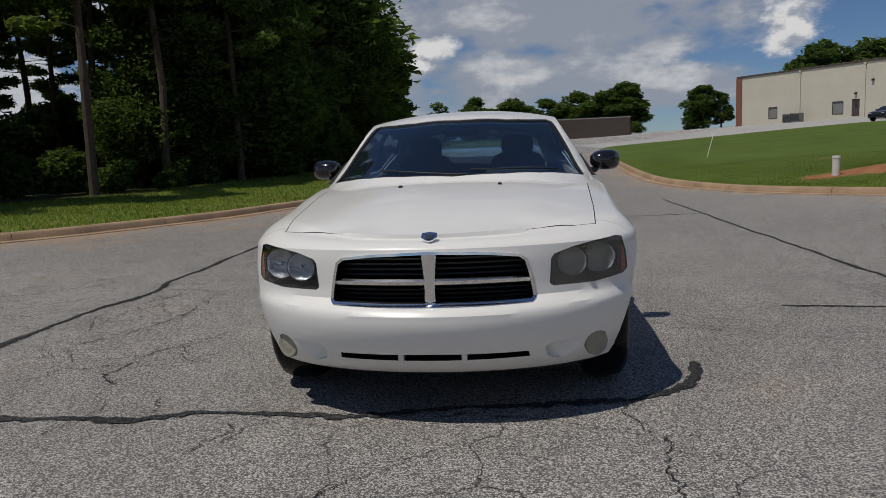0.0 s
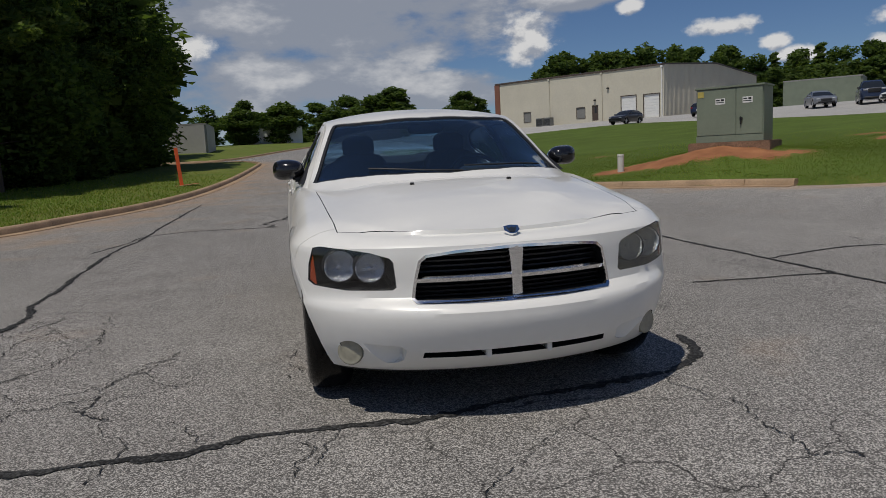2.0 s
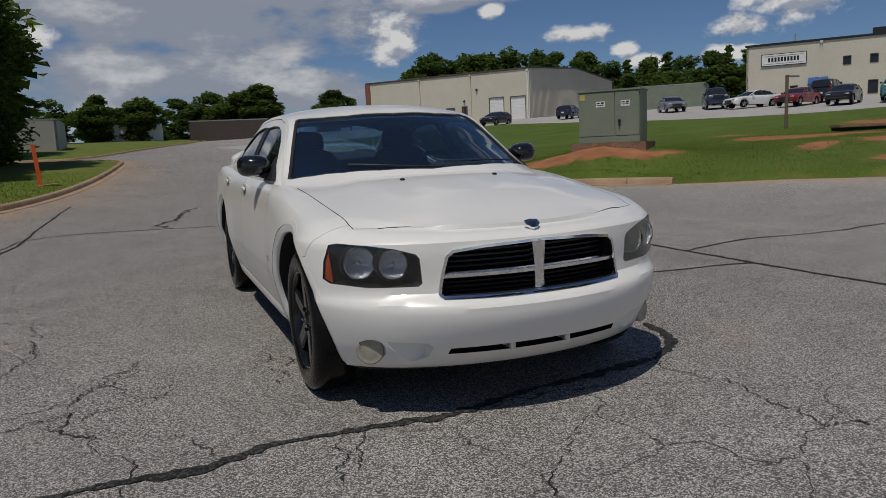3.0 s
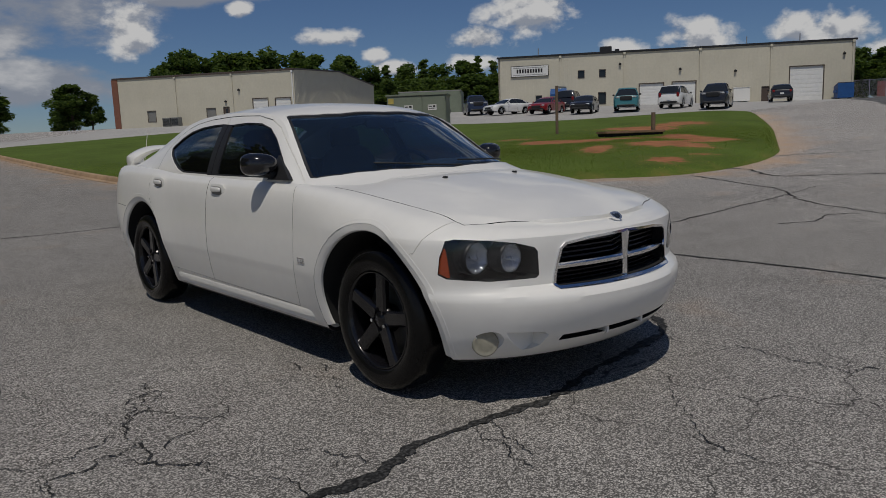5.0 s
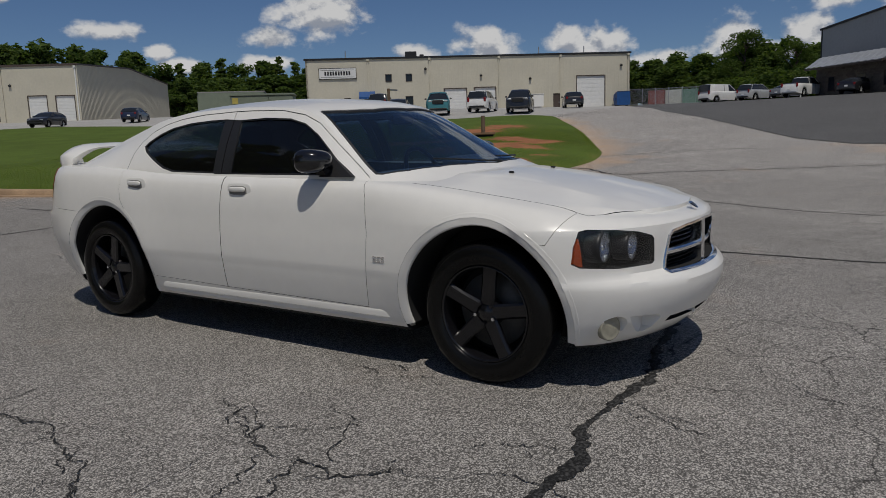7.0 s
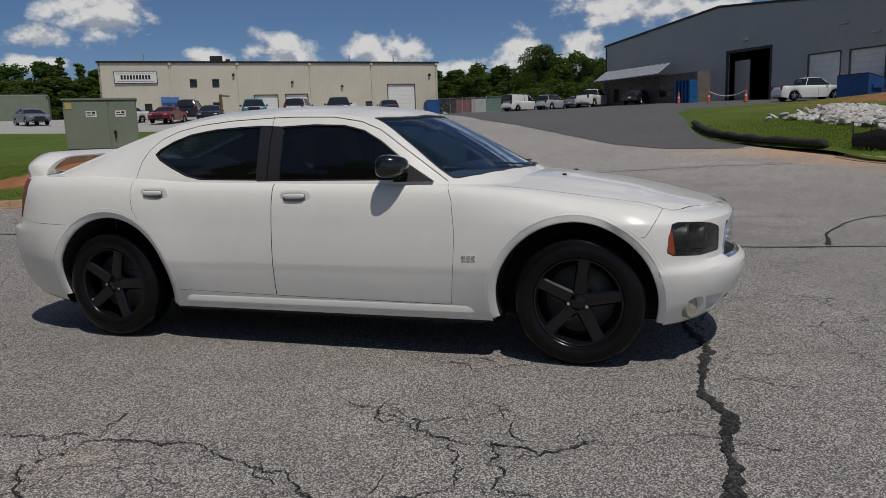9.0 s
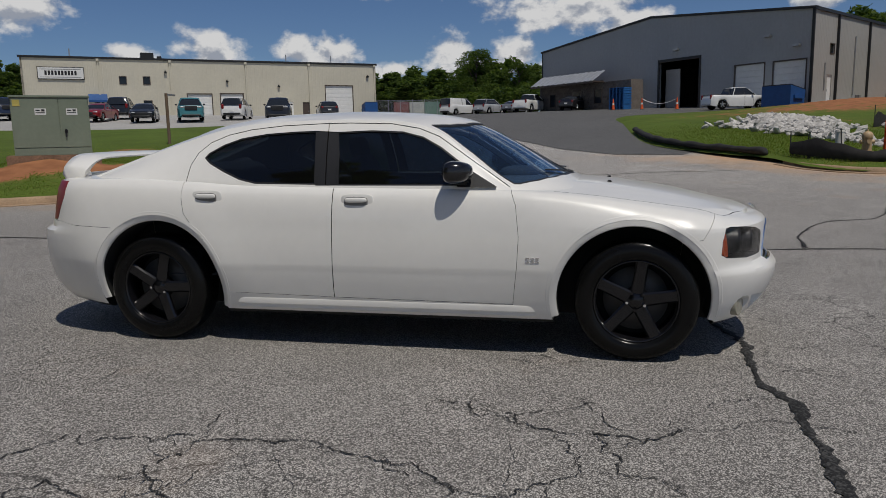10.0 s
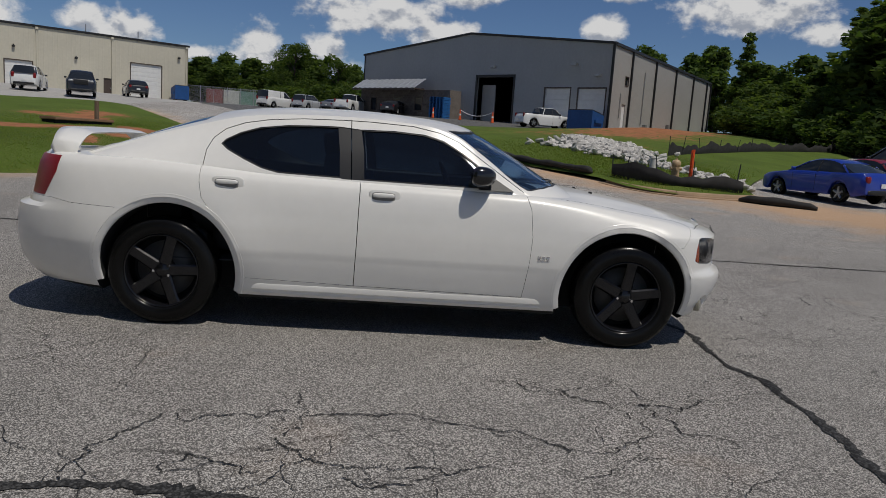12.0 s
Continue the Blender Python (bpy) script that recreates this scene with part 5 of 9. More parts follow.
    vs, fs = [], []
    for i in range(15):     # horizontal chrome bar, bowed with the nose
        x = -0.424 + 0.848 * i / 14
        y = -0.800 + 0.074 * (abs(x) / 0.44) ** 2
        vs += [(x, y + 0.004, 0.645), (x, y - 0.006, 0.636), (x, y, 0.620), (x, y + 0.06, 0.620), (x, y + 0.06, 0.645)]
    for i in range(14):
        fs += [(5 * i + a, 5 * i + (a + 1) % 5, 5 * i + 5 + (a + 1) % 5, 5 * i + 5 + a) for a in range(5)]
    fs += [(0, 1, 2, 3, 4), tuple(70 + a for a in (4, 3, 2, 1, 0))]
    shade(link_mesh("grille_bar", vs, fs, M_CHROME, grille), 30)
    bm = solid([(x * k, y, z) for z, k in ((0.540, 0.80), (0.60, 0.76), (0.66, 0.84), (0.755, 1.15)) for x, y in ((-0.028, -0.806), (0, -0.816), (0.028, -0.806), (0.031, -0.70), (-0.031, -0.70))],
               [tuple(range(5)), tuple(range(19, 14, -1))] + [(5 * r + a, 5 * r + (a + 1) % 5, 5 * r + 5 + (a + 1) % 5, 5 * r + 5 + a) for r in range(3) for a in range(5)])
    part("grille_post", bm, M_CHROME, grille)
    # bumper slot
    part("slot_back", box_bm((-0.415, -0.670, 0.290, 0.415, -0.664, 0.332)), M_WELL, car)
    for x in (-0.135, 0.135):
        part("slot_bar", box_bm((x - 0.012, -0.806, 0.286, x + 0.012, -0.66, 0.334), bevel=0.004), M_PAINT, car)
    # emblem, nozzles, wipers
    bm = prism_bm([(-0.032, 0.020), (-0.034, -0.006), (-0.016, -0.024), (0.0, -0.029), (0.016, -0.024), (0.034, -0.006), (0.032, 0.020), (0.0, 0.026)], "y", -0.006, 0.004)
    bmesh.ops.rotate(bm, cent=(0, 0, 0), matrix=Matrix.Rotation(radians(-52), 3, "X"), verts=bm.verts)
    bmesh.ops.translate(bm, vec=(0, -0.752, 0.816), verts=bm.verts)
    em = part("emblem", bm, M_CHROME, car, "small chrome shield emblem")
    bm = prism_bm([(-0.022, 0.012), (-0.010, 0.002), (0, 0.012), (0.010, 0.002), (0.022, 0.012), (0.012, -0.016), (0, -0.020), (-0.012, -0.016)], "y", -0.009, -0.004)
    bmesh.ops.rotate(bm, cent=(0, 0, 0), matrix=Matrix.Rotation(radians(-52), 3, "X"), verts=bm.verts)
    bmesh.ops.translate(bm, vec=(0, -0.752, 0.816), verts=bm.verts)
    part("emblem_face", bm, mat("emblem_ink", (0.05, 0.06, 0.08), 0.3, 0.6), em)
    for x in (-0.265, 0.275):
        part("washer_nozzle", box_bm((x - 0.011, 0.142, crown(x, 0.155) - 0.004, x + 0.011, 0.168, crown(x, 0.155) + 0.010), bevel=0.003), M_BLACKTRIM, car)
    for x0, x1 in ((-0.45, 0.08), (0.10, 0.60)):
        pts = []
        for i in range(11):
            x = x0 + (x1 - x0) * i / 10
            y = screen_base(x) + 0.015 + 0.05 * (1 - i / 10)
            z = float(G_RAILZ(y)) + (float(G_CROWN(y)) - float(G_RAILZ(y))) * (1 - (abs(x) / float(G_RAILX(y))) ** 2.3) + 0.003
            pts.append((x, y, z))
        part("wiper", tube_bm(pts, 0.005), M_BLACKTRIM, car)
    # cowl panel below the windscreen
    vs, fs = [], []
    for i in range(21):
        x = -0.48 + 0.96 * i / 20
        y1 = screen_base(x) + 0.03
        y0 = y1 - 0.034 - 0.012 * (1 - (abs(x) / 0.74) ** 2)
        vs += [(x, y0, crown(x, y0) + 0.002), (x, y1, max(crown(x, y1) + 0.004, crown(x, y0) + 0.012))]
    for i in range(20):
        fs.append((2 * i, 2 * i + 2, 2 * i + 3, 2 * i + 1))
    link_mesh("cowl", vs, fs, M_BLACKTRIM, car, smooth=True)
    # mirrors
    for s in (-1, 1):
        mx_ = 0.905 if s < 0 else 0.925
        bm = bmesh.new()
        bmesh.ops.create_uvsphere(bm, u_segments=28, v_segments=16, radius=1.0)
        for v in bm.verts:
            x, y, z = v.co
            k = 1.0 if y < 0 else 0.55
            v.co = Vector((s * (mx_ + 0.096 * np.sign(x) * abs(x) ** 0.75), 1.035 + 0.104 * k * y + 0.02 * x, 1.095 + 0.064 * np.sign(z) * abs(z) ** 0.72 * (1 + 0.12 * x)))
        mir = shade(part("mirror", bm, M_GLOSSBLACK, car, "gloss black wing mirror"), 60)
        part("mirror_arm", box_bm((min(s * 0.80, s * 0.88), 0.96, 1.018, max(s * 0.80, s * 0.88), 1.05, 1.050), bevel=0.012), M_BLACKTRIM, mir)
        bm = bmesh.new()
        bmesh.ops.create_uvsphere(bm, u_segments=20, v_segments=10, radius=1.0)
        for v in bm.verts:
            v.co = Vector((s * (mx_ - 0.005 + 0.080 * v.co.x), 1.084 + 0.006 * v.co.y, 1.095 + 0.052 * v.co.z))
        part("mirror_glass", bm, M_CHROME, mir)
        tri = [(0.80, 1.005), (1.03, 1.005), (1.03, 1.14), (0.99, 1.118)]
        bm = prism_bm(tri, "x", *((-0.860, -0.835) if s < 0 else (0.835, 0.860)))
        for v in bm.verts:
            v.co.x -= s * ((v.co.z - 1.0) * 0.62 + (1.03 - v.co.y) * 0.05)
        part("mirror_base", bm, M_BLACKTRIM, mir)
    # spoiler
    vs, fs = [], []
    n = 41
    for i in range(n):
        u = -1 + 2 * i / (n - 1)
        e = max(0.0, abs(u) - 0.62) / 0.38
        x = 0.735 * u
        zc = 1.212 + 0.014 * (1 - u * u) - 0.078 * e**2.3
        y_b = 3.845 - 0.03 * u * u - 0.012 * e**3
        ch = 0.205 - 0.02 * e**2
        th = 0.010 + 0.088 * e**1.5
        lean = 0.30 * th * min(1.0, e * 2)
        prof = [(y_b - 0.02 * e, zc + 0.008), (y_b + 0.004 * e - lean * 0.2, zc - 0.006 - th * 0.35), (y_b - 0.10 * ch - lean * 0.9, zc - 0.012 - th * 0.85), (y_b - 0.34 * ch - lean, zc - 0.018 - th),
                (y_b - 0.80 * ch - 0.3 * lean, zc - 0.024 - th * 0.80), (y_b - ch, zc - 0.020), (y_b - 0.75 * ch, zc - 0.002), (y_b - 0.35 * ch, zc + 0.008)]
        vs += [(x, y, z) for y, z in prof]
    m_ = 8
    for i in range(n - 1):
        fs += [(m_ * i + a, m_ * i + (a + 1) % m_, m_ * i + m_ + (a + 1) % m_, m_ * i + m_ + a) for a in range(m_)]
    fs += [tuple(range(m_))[::-1], tuple(m_ * (n - 1) + a for a in range(m_))]
    sp = shade(link_mesh("spoiler", vs, fs, M_PAINT, car), 75)
    for x in (-0.66, 0.66):
        bm = solid([(x + dx * k, y, z) for z, k, ya, yb in ((1.04, 1.5, 3.66, 3.80), (1.10, 1.0, 3.65, 3.78), (1.145, 0.8, 3.67, 3.79)) for dx, y in ((-0.03, ya), (0.03, ya), (0.03, yb), (-0.03, yb))],
                   [(3, 2, 1, 0), (8, 9, 10, 11)] + [(4 * r + a, 4 * r + (a + 1) % 4, 4 * r + 4 + (a + 1) % 4, 4 * r + 4 + a) for r in range(2) for a in range(4)])
        bmesh.ops.bevel(bm, geom=bm.edges[:], offset=0.008, segments=2, affect="EDGES", clamp_overlap=True)
        part("spoiler_post", bm, M_PAINT, sp)
    # side lettering: plain bars of a small engine badge
    for y, w in ((0.610, 0.022), (0.582, 0.022), (0.555, 0.022)):
        for dz, ww in ((-0.011, w), (0.0, w * 0.8), (0.011, w)):
            x = -side_x(y, 0.59 + dz)
            part("badge_bar", box_bm((x - 0.004, y - ww / 2, 0.590 + dz - 0.0035, x + 0.01, y + ww / 2, 0.590 + dz + 0.0035)), M_CHROME, car)
    # wheels
    for s in (-1, 1):
        for cy in (0.0, 3.048):
            wheel(car, s, cy)
    # side skirt
    for s in (-1, 1):
        vs, fs = [], []
        for i in range(15):
            y = 0.47 + (2.575 - 0.47) * i / 14
            k = 0.968 if i in (0, 14) else 1.0
            vs += [(x * k, y_, z) for x, y_, z in [(s * 0.868, y, 0.312), (s * 0.8785, y, 0.309), (s * 0.880, y, 0.300), (s * 0.876, y, 0.272), (s * 0.8665, y, 0.268), (s * 0.866, y, 0.246), (s * 0.848, y, 0.226), (s * 0.80, y, 0.215)]]
        for i in range(14):
            fs += [(8 * i + a, 8 * i + a + 1, 8 * i + 8 + a + 1, 8 * i + 8 + a) for a in range(7)]
        fs += [tuple(range(8)), tuple(112 + a for a in range(7, -1, -1))]
        shade(link_mesh("side_skirt", vs, fs, M_PAINT, car), 30)
    arch_lips(car)
    cabin(car)
    # it stands a little askew to the road's joints
    car.matrix_basis = pose(0.031, 1.506, 0, 0, 0, -0.65) @ pose(0, -1.5, 0)
    return car


def wheel(car, s, cy):
    x0 = 0.888
    R = 0.352

    def place(bm):
        for v in bm.verts:
            v.co = Vector((s * v.co.x, v.co.y + cy, v.co.z + R))
        bmesh.ops.recalc_face_normals(bm, faces=bm.faces)
        return bm
    prof = [(x0 - 0.05, 0.232), (x0 - 0.02, 0.236), (x0 - 0.004, 0.252), (x0, 0.285), (x0 - 0.006, 0.318), (x0 - 0.022, 0.340), (x0 - 0.040, R - 0.002), (x0 - 0.075, R), (x0 - 0.11, R + 0.001),
            (x0 - 0.145, R), (x0 - 0.18, R - 0.003), (x0 - 0.205, 0.338), (x0 - 0.22, 0.30), (x0 - 0.21, 0.24), (x0 - 0.18, 0.232)]
    tyre = part("wheel", place(lathe_bm(prof, 56)), M_RUBBER, car, "black alloy wheel with five spokes")
    prof = [(x0 - 0.18, 0.222), (x0 - 0.10, 0.218), (x0 - 0.045, 0.222), (x0 - 0.020, 0.228), (x0 - 0.012, 0.234), (x0 - 0.016, 0.241), (x0 - 0.045, 0.239)]
    part("rim", place(lathe_bm(prof, 56)), M_RIM, tyre)
    prof = [(x0 - 0.028, 0.0), (x0 - 0.028, 0.030), (x0 - 0.036, 0.038), (x0 - 0.040, 0.060), (x0 - 0.050, 0.072), (x0 - 0.10, 0.074)]
    part("hub", place(lathe_bm(prof, 30)), M_RIM, tyre)
    part("brake_disc", place(lathe_bm([(x0 - 0.125, 0.06), (x0 - 0.12, 0.185), (x0 - 0.14, 0.185)], 36)), mat("brake_iron", (0.10, 0.096, 0.09), 0.55, 0.3) if "brake_iron" not in bpy.data.materials else bpy.data.materials["brake_iron"], tyre)
    part("wheel_back", place(lathe_bm([(x0 - 0.17, 0.0), (x0 - 0.17, 0.228)], 30)), M_WELL, tyre)
    for k in range(5):
        a = radians(90 + 72 * k + (15 if cy > 1 else 8))
        u, v = Vector((0, math.cos(a), math.sin(a))), Vector((0, -math.sin(a), math.cos(a)))
        bm = bmesh.new()
        secs = []
        for r, w, xo, th in ((0.045, 0.040, -0.034, 0.03), (0.10, 0.038, -0.030, 0.032), (0.16, 0.036, -0.025, 0.034), (0.21, 0.037, -0.022, 0.035), (0.228, 0.040, -0.022, 0.03)):
            c = u * r
            secs.append([bm.verts.new(Vector((x0 + xo + dx, 0, 0)) + c + v * dy) for dx, dy in ((-0.010, -w), (0, -w * 0.72), (0, w * 0.72), (-0.010, w), (-th, w * 0.9), (-th, -w * 0.9))])
        for p, q in zip(secs, secs[1:]):
            for i in range(6):
                bm.faces.new((p[i], p[(i + 1) % 6], q[(i + 1) % 6], q[i]))
        bm.faces.new(secs[0])
        bm.faces.new(secs[-1][::-1])
        part("spoke", place(bm), M_RIM, tyre)
        a2 = a + radians(36)
        c = Vector((x0 - 0.042, 0.052 * math.cos(a2), 0.052 * math.sin(a2)))
        part("lug_nut", place(cyl_bm(0.010, 0.009, c, c + Vector((0.020, 0, 0)), 6)), M_CHROME if k % 2 else M_RIM, tyre)


def rounded(sx, sy, sz, p, at_, tilt=0.0, seg=20):
    bm = bmesh.new()
    bmesh.ops.create_uvsphere(bm, u_segments=seg, v_segments=seg // 2, radius=1.0)
    for v in bm.verts:
        v.co = Vector([c * np.sign(q) * abs(q) ** p for c, q in zip((sx, sy, sz), v.co)])
    if tilt:
        bmesh.ops.rotate(bm, cent=(0, 0, 0), matrix=Matrix.Rotation(radians(tilt), 3, "X"), verts=bm.verts)
    bmesh.ops.translate(bm, vec=at_, verts=bm.verts)
    for f in bm.faces:
        f.smooth = True
    return bm


def cabin(car):
    part("dashboard", rounded(0.66, 0.22, 0.09, 0.45, (0, 0.80, 0.925)), mat("dashboard", (0.10, 0.105, 0.115), 0.6), car)
    part("instrument_hood", rounded(0.20, 0.14, 0.055, 0.6, (0.36, 0.80, 1.02)), M_CABIN, car)
    for x in (-0.36, 0.36):
        seat = part("seat", rounded(0.24, 0.25, 0.11, 0.5, (x, 1.62, 0.56)), M_CABIN, car, "dark cloth front seat")
        part("backrest", rounded(0.23, 0.085, 0.32, 0.5, (x, 1.95, 0.86), -14), M_CABIN, seat)
        part("headrest", rounded(0.125, 0.055, 0.085, 0.6, (x, 2.04, 1.225), -10), M_CABIN, seat)
    bench = part("rear_seat", rounded(0.66, 0.24, 0.12, 0.45, (0, 2.60, 0.56)), M_CABIN, car, "dark cloth rear bench")
    part("backrest", rounded(0.64, 0.09, 0.30, 0.45, (0, 2.92, 0.85), -18), M_CABIN, bench)
    for x in (-0.36, 0.36):
        part("headrest", rounded(0.12, 0.05, 0.06, 0.6, (x, 3.03, 1.10), -10), M_CABIN, bench)
    part("parcel_shelf", box_bm((-0.60, 2.98, 1.005, 0.60, 3.49, 1.015)), M_CABIN, car)
    part("floor_pan", box_bm((-0.77, 0.57, 0.425, 0.77, 3.01, 0.435)), M_CABIN, car)
    bm = bmesh.new()
    n, k = 36, 8
    rings = []
    for i in range(n):
        a = 2 * math.pi * i / n
        c = Vector((0.185 * math.cos(a), 0, 0.185 * math.sin(a)))
        rings.append([bm.verts.new(c + Vector((math.cos(a) * math.cos(b), math.sin(b), math.sin(a) * math.cos(b))) * 0.016) for b in np.linspace(0, 2 * math.pi, k, endpoint=False)])
    for i in range(n):
        for j in range(k):
            bm.faces.new((rings[i][j], rings[i][(j + 1) % k], rings[(i + 1) % n][(j + 1) % k], rings[(i + 1) % n][j]))
    cyl_bm(0.05, 0.05, (0, -0.02, 0), (0, 0.02, 0), 16, bm)
    for a in (0, 180, 270):
        cyl_bm(0.014, 0.014, (0, 0, 0), (0.18 * math.cos(radians(a)), 0, 0.18 * math.sin(radians(a))), 8, bm)
    bmesh.ops.rotate(bm, cent=(0, 0, 0), matrix=Matrix.Rotation(radians(-24), 3, "X"), verts=bm.verts)
    bmesh.ops.translate(bm, vec=(0.36, 1.17, 0.955), verts=bm.verts)
    part("steering_wheel", bm, M_BLACKTRIM, car)
    part("rear_view_mirror", rounded(0.12, 0.02, 0.035, 0.6, (0, 1.08, 1.315)), M_BLACKTRIM, car)


build_car()


# ==== buildings ====


def wall_frame(a, b):
    """A frame with x along a wall from a to b, y outwards (to the right of a to b, seen from above) and z up."""
    a, b = Vector((*a, 0)), Vector((*b, 0))
    d = (b - a).normalized()
    n = Vector((d.y, -d.x, 0))
    m = Matrix.Identity(4)
    for i in range(3):
        m[i][0], m[i][1], m[i][2], m[i][3] = d[i], n[i], (0, 0, 1)[i], a[i]
    return m, (b - a).length


def wall_mesh(length, z0, top, openings, thick=0.2, rib=0.0, peak=0.0, proud=0.007):
    """A wall with openings cut through it; top is the eave height, peak the gable's rise. Vertical ribs stand proud."""
    bm = bmesh.new()

    def zt(s):
        return top + peak * (1 - abs(2 * s / length - 1))
    ss = sorted({0.0, length, *([length / 2] if peak else []), *[round(v, 3) for o in openings for v in o[:2]]})
    for s0, s1 in zip(ss, ss[1:]):
        mid = (s0 + s1) / 2
        cuts = sorted([(o[2], o[3]) for o in openings if o[0] < mid < o[1]])
        z = z0
        spans = []
        for c0, c1 in cuts:
            if c0 > z + 0.01:
                spans.append((z, c0, False))
            z = c1
        spans.append((z, None, True))
        for lo, hi, last in spans:
            q = [(s0, lo), (s1, lo), (s1, zt(s1) if last else hi), (s0, zt(s0) if last else hi)]
            cols = [(s0, 0.0)]
            s = math.ceil((s0 + 0.05) / rib) * rib if rib else s1
            while s < s1 - 0.05:
                cols += [(s - 0.035, 0.0), (s - 0.018, proud), (s + 0.018, proud), (s + 0.035, 0.0)]
                s += rib
            cols.append((s1, 0.0))
            low = [bm.verts.new((c, o, lo)) for c, o in cols]
            upp = [bm.verts.new((c, o, zt(c) if last else hi)) for c, o in cols]
            for i in range(len(cols) - 1):
                bm.faces.new((low[i], low[i + 1], upp[i + 1], upp[i]))
            f = [low[0], low[-1], upp[-1], upp[0]]
            r = [bm.verts.new((s, -thick, zz)) for s, zz in q]
            bm.faces.new(r[::-1])
            for i in range(4):
                bm.faces.new((f[i], r[i], r[(i + 1) % 4], f[(i + 1) % 4]))
    bmesh.ops.remove_doubles(bm, verts=bm.verts, dist=1e-4)
    bmesh.ops.recalc_face_normals(bm, faces=[f for f in bm.faces])
    return bm


def overhead_door(parent, m, s0, s1, z0, z1, material=None, bands=8):
    prof = []
    for i in range(bands):
        lo, hi = z0 + (z1 - z0) * i / bands, z0 + (z1 - z0) * (i + 1) / bands
        prof += [(-0.115, lo), (-0.09, lo + 0.02), (-0.085, (lo + hi) / 2), (-0.09, hi - 0.02)]
    prof.append((-0.115, z1))
    bm = bmesh.new()
    a_ = [bm.verts.new((s0, y, z)) for y, z in prof]
    b_ = [bm.verts.new((s1, y, z)) for y, z in prof]
    for i in range(len(prof) - 1):
        bm.faces.new((a_[i], b_[i], b_[i + 1], a_[i + 1]))
    d = part("roller_door", bm, material or M_WHITE, parent, "white sectional roller door")
    d.matrix_local = m
    fr = part("door_frame", box_bm((s0 - 0.10, -0.05, z0, s0, 0.035, z1), (s1, -0.05, z0, s1 + 0.10, 0.035, z1), (s0 - 0.10, -0.05, z1, s1 + 0.10, 0.035, z1 + 0.10)), M_BROWN, d)
    return d


def small_window(parent, m, s0, s1, z0, z1, material=None, name="window"):
    w = part(name, box_bm((s0 - 0.06, -0.06, z0 - 0.06, s0, 0.03, z1 + 0.06), (s1, -0.06, z0 - 0.06, s1 + 0.06, 0.03, z1 + 0.06), (s0, -0.06, z1, s1, 0.03, z1 + 0.06), (s0, -0.06, z0 - 0.06, s1, 0.05, z0)), M_BROWN, parent)
    w.matrix_local = m
    part("pane", box_bm((s0, -0.10, z0, s1, -0.08, z1)), material or M_DARKWIN, w)
    return w


def downspout(parent, m, s, z0, z1, material):
    bm = box_bm((s - 0.07, 0.03, z0, s + 0.07, 0.13, z1), (s - 0.14, 0.03, z1, s + 0.14, 0.20, z1 + 0.25), bevel=0.01)
    part("downspout", bm, material, parent).matrix_local = m


def wall_lamp(parent, m, s, z):
    part("wall_lamp", box_bm((s - 0.14, 0.0, z - 0.1, s + 0.14, 0.24, z + 0.1), (s - 0.05, 0, z + 0.1, s + 0.05, 0.1, z + 0.2), bevel=0.02), M_BLACKTRIM, parent).matrix_local = m


def trim(parent, m, length, z, peak=0.0, material=None, t=0.28):
    """Eave trim with a gutter lip along the top of a wall."""
    bm = bmesh.new()
    ss = [0, length / 2, length] if peak else [0, length]
    for s0, s1 in zip(ss, ss[1:]):
        za, zb = z + peak * (1 - abs(2 * s0 / length - 1)), z + peak * (1 - abs(2 * s1 / length - 1))
        q = [(-0.30, 0.10), (0.12, 0.10), (0.12, -t * 0.45), (0.02, -t * 0.45), (0.02, -0.02), (-0.30, -0.02)]
        e0, e1 = (-0.15 if s0 == 0 else 0), (0.15 if s1 == length else 0)
        a = [bm.verts.new((s0 + e0, y, za + dz)) for y, dz in q]
        b = [bm.verts.new((s1 + e1, y, zb + dz)) for y, dz in q]
        for i in range(6):
            bm.faces.new((a[i], a[(i + 1) % 6], b[(i + 1) % 6], b[i]))
        bm.faces.new(a[::-1])
        bm.faces.new(b)
    bmesh.ops.recalc_face_normals(bm, faces=bm.faces)
    part("eave_trim", bm, material or M_BROWN, parent).matrix_local = m


def roof_sheet(parent, a, b, c, d, z, peak, material):
    """A ridged roof over the corners a-b (gable) and d-c (gable)."""
    mid0, mid1 = ((a[0] + b[0]) / 2, (a[1] + b[1]) / 2), ((d[0] + c[0]) / 2, (d[1] + c[1]) / 2)
    v = [(*a, z), (*b, z), (*mid0, z + peak), (*d, z), (*c, z), (*mid1, z + peak)]
    v += [(x, y, zz + 0.12) for x, y, zz in v]
    f = [(0, 2, 5, 3), (2, 1, 4, 5), (6, 9, 11, 8), (8, 11, 10, 7), (0, 6, 8, 2), (2, 8, 7, 1), (3, 5, 11, 9), (5, 4, 10, 11), (0, 3, 9, 6), (1, 7, 10, 4)]
    return link_mesh("roof", v, f, material, parent)


M_ROOF = mat("metal_roof", (0.32, 0.31, 0.29), 0.45, 0.3, var=0.1, scale=0.5)
M_LOUVRE = mat("grey_louvre", (0.20, 0.20, 0.19), 0.6, var=0.1)

# the beige works at the north: gable towards the yard
B1L, B1C, B1R = (31.7, 103.0), (47.1, 81.4), (75.0, 101.8)


